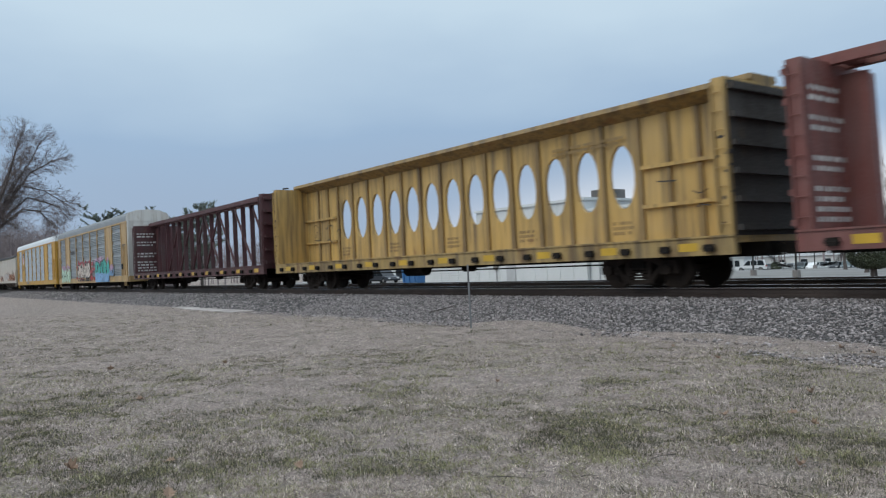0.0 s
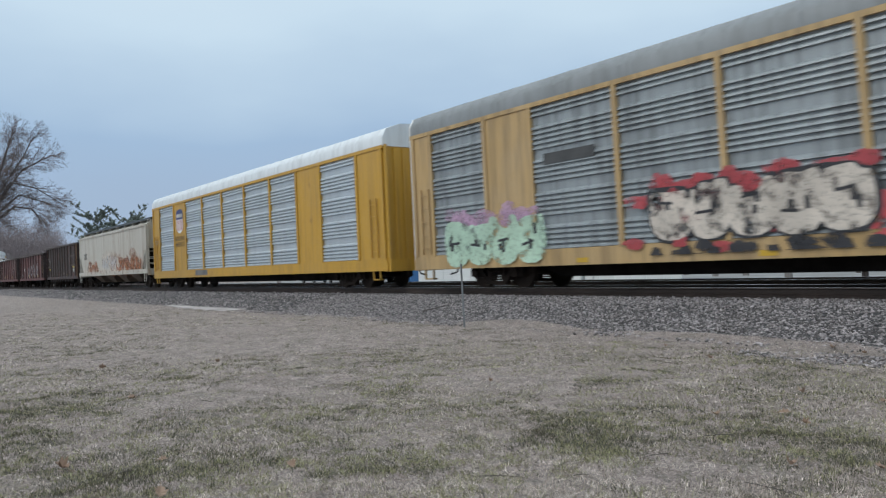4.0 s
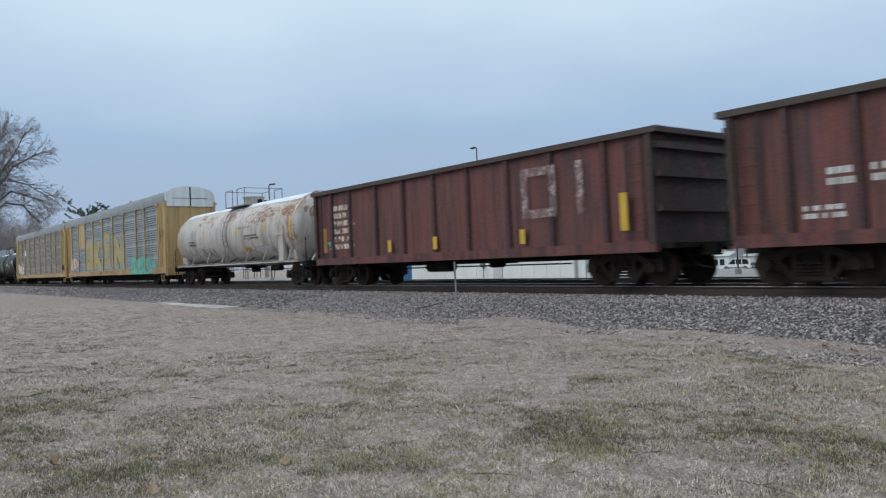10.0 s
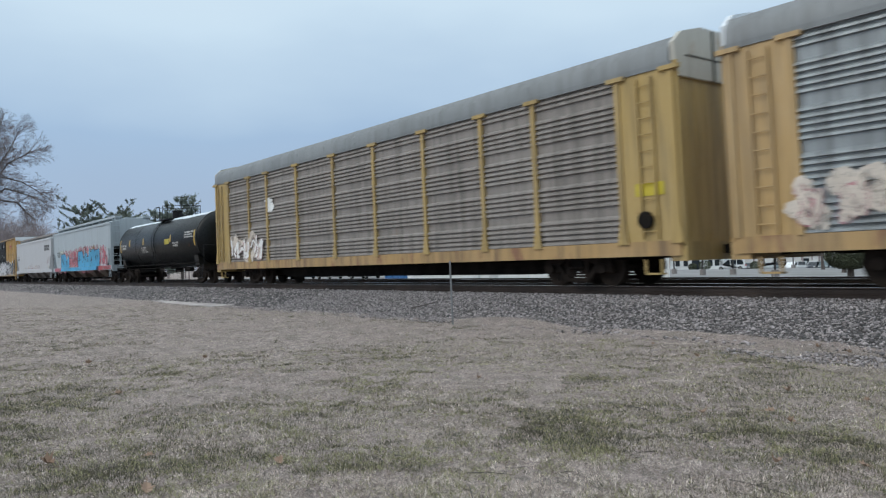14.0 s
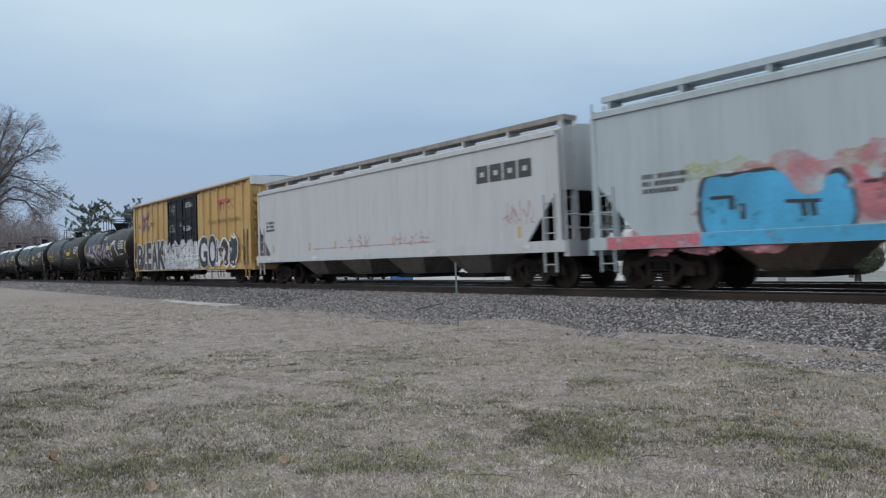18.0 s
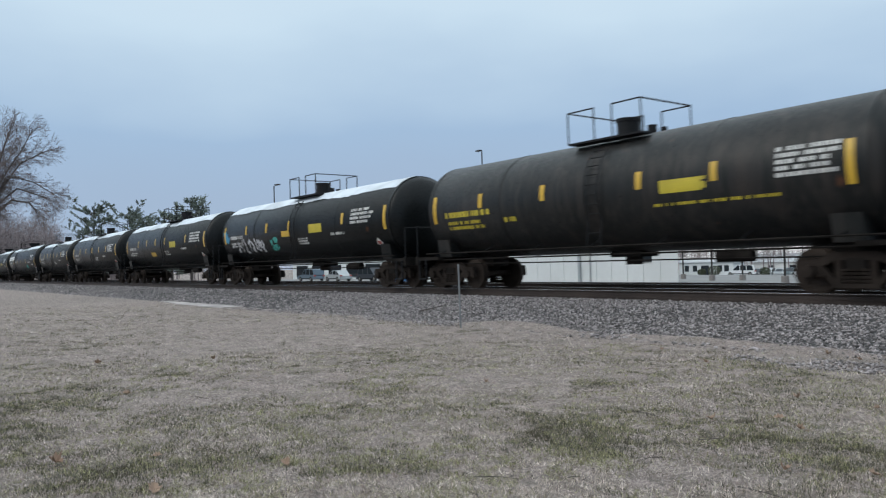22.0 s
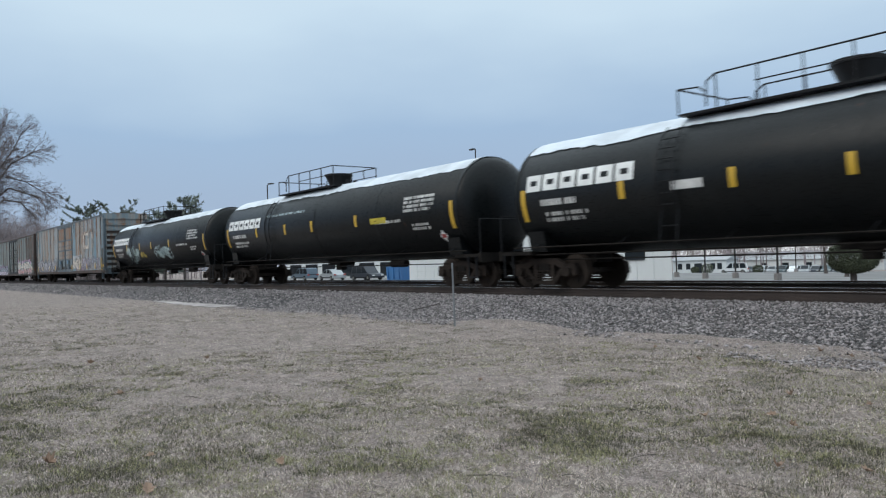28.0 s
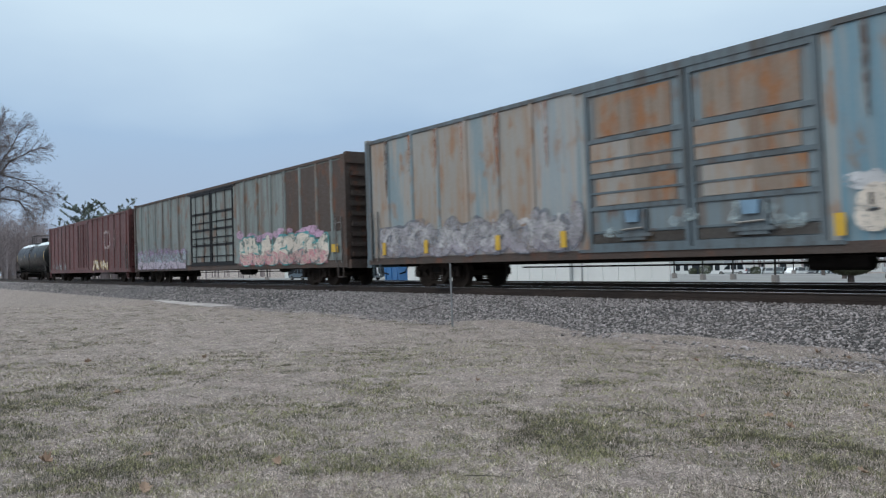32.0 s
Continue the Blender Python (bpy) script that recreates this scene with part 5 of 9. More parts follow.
def side_frame_shape():
    s = S()
    y0, y1 = -0.08, 0.08
    s.prism([(-1.16, 0.50), (-1.12, 0.68), (-0.72, 0.68), (-0.42, 0.82), (0.42, 0.82), (0.72, 0.68), (1.12, 0.68), (1.16, 0.50), (0.95, 0.56), (0.62, 0.55), (0.38, 0.66), (-0.38, 0.66), (-0.62, 0.55), (-0.95, 0.56)], y0, y1, "y")
    for k in (-1, 1):
        s.prism([(k * 0.62, 0.56), (k * 0.74, 0.56), (k * 0.44, 0.15), (k * 0.30, 0.19)], y0, y1, "y")
        s.box(*sorted((k * 0.27, k * 0.38)), y0, y1, 0.2, 0.68)
        s.box(*sorted((k * 1.02, k * 1.16)), y0, y1, 0.36, 0.55)
        s.box(*sorted((k * 0.64, k * 0.74)), y0, y1, 0.34, 0.57)
        s.rod((k * 0.89, -0.17, WHEEL_R), (k * 0.89, 0.02, WHEEL_R), 0.125, 12)
    s.box(-0.44, 0.44, y0 - 0.03, y1 + 0.03, 0.13, 0.22)
    for x in (-0.17, 0.0, 0.17):
        for z in (0.24, 0.31, 0.38, 0.45):
            s.rod((x, -0.05, z), (x, -0.05, z + 0.05), 0.075, 8)
    return s


def wheelset_shape():
    s = S()
    s.rod((0, -0.95, 0), (0, 0.95, 0), 0.085, 10)
    for k in (-1, 1):
        s.rod((0, k * 0.70, 0), (0, k * 0.82, 0), WHEEL_R, 28)
        s.rod((0, k * 0.665, 0), (0, k * 0.70, 0), WHEEL_R + 0.027, 28)
        s.rod((0, k * 0.82, 0), (0, k * 0.835, 0), WHEEL_R - 0.015, 28, WHEEL_R - 0.06)
        s.rod((0, k * 0.82, 0), (0, k * 0.87, 0), 0.17, 14, 0.13)
        for i in range(5):
            a = 2 * math.pi * i / 5
            c = Vector((0.28 * math.cos(a), k * 0.84, 0.28 * math.sin(a)))
            s.rod(c, c + Vector((0, k * 0.012, 0)), 0.035, 6)
    return s


def bogie(car, x):
    b = part("truck", shared("truck", lambda: S().box(-0.2, 0.2, -1.1, 1.1, 0.47, 0.70).box(-0.32, 0.32, -0.34, 0.34, 0.62, 0.80).rod((-0.3, -0.6, 0.38), (-0.3, 0.6, 0.38), 0.05, 6).rod((0.3, -0.6, 0.38), (0.3, 0.6, 0.38), 0.05, 6).box(-0.62, -0.5, -0.8, 0.8, 0.40, 0.50).box(0.5, 0.62, -0.8, 0.8, 0.40, 0.50), "under"), "under", car, at=pose(x, 0, 0))
    f = shared("side_frame", side_frame_shape, "truck")
    part("side_frame", f, "truck", b, at=pose(0, -1.02, 0))
    part("side_frame", f, "truck", b, at=pose(0, 1.02, 0, 0, 0, 180))
    w = shared("wheelset", wheelset_shape, "wheel", 30)
    for k in (-1, 1):
        WHEELS.append((part("wheelset", w, "wheel", b, at=pose(k * 0.89, 0, WHEEL_R)), car, k))
    for k in (-1, 1):
        part("brake_shoe", shared("brake_shoe", lambda: S().box(-0.05, 0.05, -0.06, 0.06, -0.14, 0.14), "under"), "under", b, at=pose(k * 0.4, -0.76, WHEEL_R))


def running_gear(car, half, xt, gap=0.62, hose=True, sill=True):
    """Two bogies, couplers with air hoses, and the centre sill between them."""
    for k in (-1, 1):
        bogie(car, k * xt)
        part("coupler", shared("coupler", lambda: S().box(-0.5, 0.35, -0.09, 0.09, 0.74, 0.94).box(0.3, 0.62, -0.17, 0.13, 0.70, 0.98).box(0.45, 0.66, -0.19, -0.08, 0.72, 0.96), "under"), "under", car, at=pose(k * half, 0, 0, 0, 0, 0 if k > 0 else 180))
        if hose:
            part("air_hose", shared("air_hose", lambda: S().rod((0, -0.3, 0.72), (0.2, -0.3, 0.48), 0.03, 6).rod((0.2, -0.3, 0.48), (0.5, -0.26, 0.42), 0.03, 6), "black"), "black", car, at=pose(k * half, 0, 0, 0, 0, 0 if k > 0 else 180))
    if sill:
        part("centre_sill", S().box(-half, half, -0.32, 0.32, 0.68, 1.0), "under", car)
    else:
        for k in (-1, 1):
            part("stub_sill", S().box(*sorted((k * half, k * (xt - 1.2))), -0.32, 0.32, 0.68, 1.05), "under", car)


def under_gear(car, x0, x1, seed=0):
    """Brake reservoir, valve and rods below the floor."""
    rng = random.Random(seed)
    xm = rng.uniform(x0 * 0.4, x1 * 0.4)
    part("brake_reservoir", S().rod((xm - 0.6, -0.7, 0.66), (xm + 0.6, -0.7, 0.66), 0.21, 12), "under", car, smooth=40)
    part("brake_cylinder", S().rod((xm + 1.2, 0.5, 0.68), (xm + 1.7, 0.5, 0.68), 0.16, 10).box(xm + 1.7, xm + 2.4, 0.47, 0.53, 0.65, 0.71), "under", car)
    part("brake_rod", S().rod((x0, -0.45, 0.6), (x1, -0.45, 0.6), 0.025, 6).rod((x0, -0.9, 0.72), (x1, -0.9, 0.74), 0.02, 6), "under", car)


def ladder(car, x, y, z0, z1, w=0.42, mat="steel", along="x", rungs=None):
    n = rungs or max(2, int((z1 - z0) / 0.36))
    s = S()
    for i in range(n):
        z = z0 + (z1 - z0) * (i + 0.5) / n
        if along == "x":
            s.rod((x - w / 2, y, z), (x + w / 2, y, z), 0.014, 5)
        else:
            s.rod((x, y - w / 2, z), (x, y + w / 2, z), 0.014, 5)
    for k in (-1, 1):
        if along == "x":
            s.box(x + k * w / 2 - 0.02, x + k * w / 2 + 0.02, y - 0.015, y + 0.03, z0, z1)
        else:
            s.box(x - 0.02, x + 0.02, y + k * w / 2 - 0.02, y + k * w / 2 + 0.02, z0, z1)
    return part("ladder", s, mat, car)


def grab_iron(car, x, y, z, w=0.4, mat="steel"):
    return part("grab_iron", S().rod((x, y, z), (x + w, y, z), 0.012, 5).rod((x, y, z), (x, y + 0.06, z), 0.012, 5).rod((x + w, y, z), (x + w, y + 0.06, z), 0.012, 5), mat, car)


def wrapped(s, r, zc, lift=0.006):
    """Lays a flat marking on the near flank of a tank of radius r."""
    s.v = [(x, -math.sqrt(max(0.01, r * r - (z - zc) ** 2)) - lift, z) for x, y, z in s.v]
    return s


def patch(x0, x1, z0, z1, y, n=1, s=None):
    s = s or S()
    for i in range(n):
        a, b = z0 + (z1 - z0) * i / n, z0 + (z1 - z0) * (i + 1) / n
        s.add([(x0, y, a), (x1, y, a), (x1, y, b), (x0, y, b)], [(0, 1, 2, 3)])
    return s


def stencil(car, x0, x1, z0, z1, rows, mat="mark_white", y=-HALF_W - 0.006, seed=1, wrap=None, name="stencil"):
    """Lines of small lettering, as bars."""
    rng = random.Random(seed)
    s = S()
    h = (z1 - z0) / rows
    for i in range(rows):
        x = x0
        end = x1 - (x1 - x0) * rng.uniform(0, 0.25)
        while x < end:
            w = rng.uniform(0.05, 0.14) * max(1, h * 5)
            patch(x, min(x + w, end), z0 + h * (rows - 1 - i) + h * 0.2, z0 + h * (rows - i) - h * 0.15, y, 1, s)
            x += w + 0.03 + (0.08 if rng.random() < 0.25 else 0)
    if wrap:
        wrapped(s, *wrap)
    return tagged(part(name, s, mat, car), kind="stuff")


def bars(car, name, x0, x1, z0, z1, letters, mat, y, wrap=None, weight=0.28, seed=3, ring=False):
    """A company mark as a row of plain blocks, or as a ring and a bar."""
    w, h = (x1 - x0) / letters, z1 - z0
    for i in range(letters):
        a, b = x0 + w * i + w * 0.06, x0 + w * (i + 1) - w * 0.06
        if ring:
            t = h * weight
            boxes = ((a, a + t, z0, z1), (b - t, b, z0, z1), (a + t, b - t, z1 - t, z1), (a + t, b - t, z0, z0 + t)) if i == 0 else (((a + b - t) / 2, (a + b + t) / 2, z0, z1),)
        else:
            t = h * weight
            boxes = ((a, a + t, z0, z1), (b - t, b, z0, z1), (a + t, b - t, z1 - t, z1), (a + t, b - t, z0, z0 + t))
        for box in boxes:
            s = patch(*box, y, 4)
            if wrap:
                wrapped(s, *wrap)
            part(name, s, mat, car)


SPRAY_LOW = 0.78


def lettering(car, name, text, x0, x1, z0, z1, mat, y, bold=0.0, label="", slant=0.0, wrap=None):
    """Readable lettering, drawn out to fill its box on the near side."""
    font = bpy.data.curves.new("letters", "FONT")
    font.body, font.size, font.offset, font.shear = text, 1.0, bold, slant
    tmp = new("letters", font)
    me = bpy.data.meshes.new_from_object(tmp.evaluated_get(bpy.context.evaluated_depsgraph_get()))
    bpy.data.objects.remove(tmp)
    v = np.zeros(len(me.vertices) * 3)
    me.vertices.foreach_get("co", v)
    v = v.reshape(-1, 3)
    lo, hi = v.min(0), v.max(0)
    x = x0 + (v[:, 0] - lo[0]) / (hi[0] - lo[0]) * (x1 - x0)
    z = z0 + (v[:, 1] - lo[1]) / (hi[1] - lo[1]) * (z1 - z0)
    me.vertices.foreach_set("co", np.stack([x, np.full(len(x), y), z], 1).reshape(-1))
    me.materials.clear()
    return part(name, me, mat, car, label)




def soft(pts, k=2):
    for _ in range(k):
        out = [pts[0]]
        for a, b in zip(pts, pts[1:]):
            out += [(a[0] * 0.75 + b[0] * 0.25, a[1] * 0.75 + b[1] * 0.25), (a[0] * 0.25 + b[0] * 0.75, a[1] * 0.25 + b[1] * 0.75)]
        pts = out + [pts[-1]]
    return pts


def graffiti(car, x0, x1, z0, z1, n, fill, line=None, halo=None, accent=None, seed=1, y=-HALF_W - 0.008, wrap=None, weight=0.30, lean=0.12):
    """Sprayed lettering of no readable word: fat strokes with an outline, over a cloud of a second colour."""
    rng = random.Random(seed)
    w, h = (x1 - x0) / n, z1 - z0
    cloud, edge, body, spark = S(), S(), S(), S()
    low = -9 if wrap else SPRAY_LOW
    for i in range(n):
        ox, oz, sc = x0 + w * i, z0 + h * rng.uniform(0.0, 0.06), rng.uniform(0.88, 1.0)
        if halo:
            for _ in range(4):
                cloud.blob(ox + w * rng.uniform(0.1, 0.9), oz + h * rng.uniform(0.15, 0.95), w * rng.uniform(0.3, 0.5), h * rng.uniform(0.16, 0.30), y + 0.001 * rng.random(), 18, 0.16, rng)
        for j in range(3):
            # slanting bars, hooks and wedges that cross into their neighbours
            u, v, lean_x = rng.uniform(-0.1, 0.75), rng.uniform(0.0, 0.25), rng.uniform(-lean, lean) * 2.2
            if j == 0:
                g = ((u, v), (u + 0.12, 0.55), (u + rng.uniform(-0.1, 0.3), rng.uniform(0.8, 1.0)))
            elif j == 1:
                g = ((u, rng.uniform(0.3, 0.9)), (u + 0.35, rng.uniform(0.15, 0.95)), (u + 0.6, rng.uniform(0.1, 0.9)))
            else:
                g = ((u + 0.3, rng.uniform(0.6, 1.0)), (u + 0.5, rng.uniform(0.3, 0.6)), (u + 0.1, rng.uniform(0.0, 0.35)), (u + 0.45, rng.uniform(0.0, 0.2)))
            pts = [(ox + w * px + lean_x * h * pz, oz + h * sc * (0.06 + 0.88 * pz)) for px, pz in g]
            pts = soft(pts, 1 + (j > 0))
            t = min(w, h) * weight * rng.uniform(0.7, 1.25)
            if line:
                edge.ribbon(pts, t + min(w, h) * 0.13, y - 0.003 - 0.0006 * i - 0.0002 * j)
            body.ribbon(pts, t, y - 0.006 - 0.0006 * i - 0.0002 * j)
        if accent:
            for _ in range(5):
                spark.blob(ox + w * rng.uniform(0.1, 0.9), oz + h * rng.uniform(0.1, 0.9), w * rng.uniform(0.04, 0.14), h * rng.uniform(0.03, 0.08), y - 0.013, 10, 0.3, rng)
    for s in (cloud, edge, body, spark):
        s.v = [(p[0], p[1], max(low, p[2])) for p in s.v]
    for nm, s, m in (("graffiti_cloud", cloud, halo), ("graffiti_outline", edge, line), ("graffiti", body, fill), ("graffiti_highlight", spark, accent)):
        if m and s.v:
            if wrap:
                k = {"graffiti_cloud": 0.004, "graffiti_outline": 0.007, "graffiti": 0.010, "graffiti_highlight": 0.013}[nm]
                wrapped(s, wrap[0], wrap[1], k)
            tagged(part(nm, s, m, car), kind="stuff")


def soft_ring(pts, k=2):
    """Rounds the corners of a closed outline."""
    for _ in range(k):
        pts = [(p[0] * (1 - f) + q[0] * f, p[1] * (1 - f) + q[1] * f) for p, q in zip(pts, pts[1:] + pts[:1]) for f in (0.25, 0.75)]
    return pts


def piece(car, x0, x1, z0, z1, n, fill, line="sp_black", glow=None, low=None, low_share=0.35, seed=1, y=-HALF_W - 0.012, wrap=None, slits=True):
    """A sprayed piece: fat letters run together into one mass, rimmed dark, with slits, a mist above and a band below."""
    rng = random.Random(seed)
    w, h = (x1 - x0) / n, z1 - z0
    mist, rim, body, gaps, band = S(), S(), S(), S(), S()
    for i in range(n):
        a, b = x0 + w * i - w * 0.06, x0 + w * (i + 1) + w * 0.06
        ta, tb = z1 - h * rng.uniform(0.0, 0.2), z1 - h * rng.uniform(0.0, 0.2)
        notch = (z1 - h * rng.uniform(0.22, 0.4)) if rng.random() < 0.55 else max(ta, tb)
        lean = rng.uniform(-0.12, 0.12) * w
        pts = [(a, z0), (b, z0 + h * rng.uniform(0, 0.05)), (b + lean, tb), (b - w * 0.3 + lean, tb + h * 0.03), (b - w * 0.42, notch), (a + w * 0.4, notch), (a + w * 0.3 + lean, ta + h * 0.02), (a + lean, ta)]
        m = (sum(q[0] for q in pts) / 8, sum(q[1] for q in pts) / 8)
        grow = 0.07
        wide = soft_ring([(q[0] + math.copysign(grow, q[0] - m[0]), q[1] + math.copysign(grow, q[1] - m[1])) for q in pts])
        pts = soft_ring([(q[0] + rng.uniform(-0.06, 0.06), q[1] + rng.uniform(-0.06, 0.06)) for q in pts])
        rim.add([(q[0], y - 0.002 - 0.0003 * i, q[1]) for q in wide], [tuple(range(len(wide)))])
        body.add([(q[0], y - 0.006 - 0.0003 * i, q[1]) for q in pts], [tuple(range(len(pts)))])
        if slits:
            for _ in range(2):
                gx, gz = a + w * rng.uniform(0.25, 0.8), z0 + h * rng.uniform(0.25, 0.6)
                gaps.ribbon([(gx, gz), (gx + lean * 0.3, gz + h * rng.uniform(0.12, 0.28))], min(0.12, w * 0.11), y - 0.011 - 0.0002 * i)
            gx, gz = a + w * rng.uniform(0.1, 0.4), z0 + h * rng.uniform(0.3, 0.7)
            gaps.ribbon([(gx, gz), (gx + w * rng.uniform(0.3, 0.5), gz + h * rng.uniform(-0.05, 0.08))], h * 0.05, y - 0.012 - 0.0002 * i)
        if glow:
            for _ in range(4):
                mist.blob(a + w * rng.uniform(0.0, 1.0), z1 - h * rng.uniform(-0.10, 0.14), w * rng.uniform(0.2, 0.4), h * rng.uniform(0.08, 0.17), y + 0.001 * rng.random(), 16, 0.2, rng)
        if low:
            zt = z0 + h * low_share
            band.add([(a, y - 0.014 - 0.0003 * i, z0), (b, y - 0.014 - 0.0003 * i, z0), (b, y - 0.014 - 0.0003 * i, zt + h * rng.uniform(-0.08, 0.08)), ((a + b) / 2, y - 0.014 - 0.0003 * i, zt + h * rng.uniform(-0.12, 0.12)), (a, y - 0.014 - 0.0003 * i, zt + h * rng.uniform(-0.08, 0.08))], [(0, 1, 2, 3, 4)])
    for nm, sh, m, k in (("graffiti_cloud", mist, glow, 0.004), ("graffiti_outline", rim, line, 0.007), ("graffiti", body, fill, 0.010), ("graffiti_slit", gaps, line or "sp_black", 0.014), ("graffiti_band", band, low, 0.012)):
        if m and sh.v:
            if wrap:
                wrapped(sh, wrap[0], wrap[1], k)
            tagged(part(nm, sh, m, car), kind="stuff")


def scrawl(car, x0, x1, wrap, fill, mist):
    """A row of tall loose sprayed letters, each stroke soft at its rim."""
    letters = (
        ((0.06, 0.95), (0.01, 0.62), (0.03, 0.42), (0.10, 0.50), (0.18, 0.36), (0.14, 0.10), (0.03, 0.12)),
        ((0.11, 0.78), (0.17, 0.86), (0.24, 0.50), (0.30, 0.22), (0.36, 0.05)),
        ((0.20, 1.0), (0.20, 0.72), (0.25, 0.55), (0.33, 0.70)),
        ((0.35, 0.86), (0.42, 0.92), (0.48, 0.62), (0.44, 0.36), (0.36, 0.42), (0.36, 0.62), (0.46, 0.56)),
        ((0.46, 0.36), (0.52, 0.42), (0.60, 0.62), (0.62, 0.80)),
        ((0.52, 0.98), (0.54, 0.66), (0.60, 0.36), (0.67, 0.18)),
        ((0.67, 0.96), (0.65, 0.70), (0.69, 0.42), (0.75, 0.20)),
        ((0.80, 0.40), (0.76, 0.64), (0.82, 0.92), (0.91, 1.02), (0.93, 0.70), (0.99, 0.42)),
    )
    body, haze = S(), S()
    for i, g in enumerate(letters):
        pts = soft([(x0 + (x1 - x0) * u, 1.28 + 1.62 * v) for u, v in g], 3)
        haze.ribbon(pts, 0.5, -0.001 * i)
        body.ribbon(pts, 0.30, -0.001 * i)
    for nm, s, m, k in (("graffiti_cloud", haze, mist, 0.004), ("graffiti", body, fill, 0.016)):
        wrapped(s, wrap[0], wrap[1], k)
        tagged(part(nm, s, m, car), kind="stuff")


def smear(car, x0, x1, z0, z1, mat, n=12, seed=1, y=-HALF_W - 0.005, wrap=None, name="paint_smear", size=0.35):
    """Overpainted or sprayed clouds with ragged edges."""
    rng = random.Random(seed)
    s = S()
    for i in range(n):
        s.blob(rng.uniform(x0, x1), rng.uniform(z0, z1), rng.uniform(0.4, 1) * size * 1.6, rng.uniform(0.4, 1) * size, y - 0.0003 * i, 14, 0.28, rng)
    if not wrap:
        s.v = [(p[0], p[1], max(SPRAY_LOW, p[2])) for p in s.v]
    if wrap:
        wrapped(s, wrap[0], wrap[1], 0.004)
    return tagged(part(name, s, mat, car), kind="stuff")


def reflectors(car, xs, z, h=0.32, w=0.12, y=-HALF_W - 0.006, wrap=None, mat="reflect"):
    for x in xs:
        s = patch(x - w / 2, x + w / 2, z, z + h, y, 8)
        if wrap:
            wrapped(s, *wrap)
        part("reflector", s, mat, car)


def new_car(name, label, category, front, rear, group=""):
    """front and rear: where the body's ends are along the track at 16 s."""
    car = thing(name, label, category, group or "cars of the freight train")
    car.matrix_basis = pose((front + rear) / 2, TRACK_Y, RAIL_Z)
    CARS.append((car, (front + rear) / 2))
    return car, (front - rear) / 2


# ---- centre-beam flat cars ----
def beam_base(car, half, deck_mat, bulk_mat, spots="reflect"):
    running_gear(car, half, half - 2.95)
    under_gear(car, -7, 7, 3)
    part("deck", S().box(-half, half, -1.45, 1.45, 1.0, 1.10), deck_mat, car)
    for k in (-1, 1):
        part("side_sill", S().box(-half, half, *sorted((k * 1.40, k * 1.54)), 0.74, 1.12).box(-half, half, *sorted((k * 1.38, k * 1.57)), 1.12, 1.16), "beam_sill" if deck_mat == "yellow_beam" else deck_mat, car)
        x0, x1 = sorted((k * half, k * (half - 0.34)))
        b = part("bulkhead", S().box(x0, x1, -1.5, 1.5, 1.1, 4.52), bulk_mat, car)
        for z in (1.25, 1.85, 2.45, 3.05, 3.65, 4.25):
            xa = k * half
            part("bulkhead_rib", S().box(*sorted((xa, xa + k * 0.14)), -1.44, 1.44, z, z + 0.12), "dark_steel" if bulk_mat == "yellow_beam" else bulk_mat, car)
        # outer face coloured darker than the rest of the bulkhead
        if bulk_mat == "yellow_beam":
            part("bulkhead_face", S().box(*sorted((k * half, k * (half + 0.012))), -1.44, 1.44, 1.14, 4.46), "dark_steel", car, "dark rusted outer face")
        ladder(car, k * (half - 0.17), -1.56, 1.2, 4.4, 0.3, deck_mat)
    x = -half + 0.7
    i = 0
    while x < half - 0.5:
        part("tie_down_winch", shared("winch", lambda: S().box(-0.11, 0.11, -0.09, 0.0, -0.1, 0.06).rod((-0.14, -0.05, -0.02), (0.14, -0.05, -0.02), 0.045, 8), "under"), "under", car, at=pose(x, -1.54, 0.92))
        if i % 2 == 0:
            part("reflector", patch(x + 0.35, x + 0.85, 0.84, 1.02, -1.546), spots, car)
        x += 1.15
        i += 1


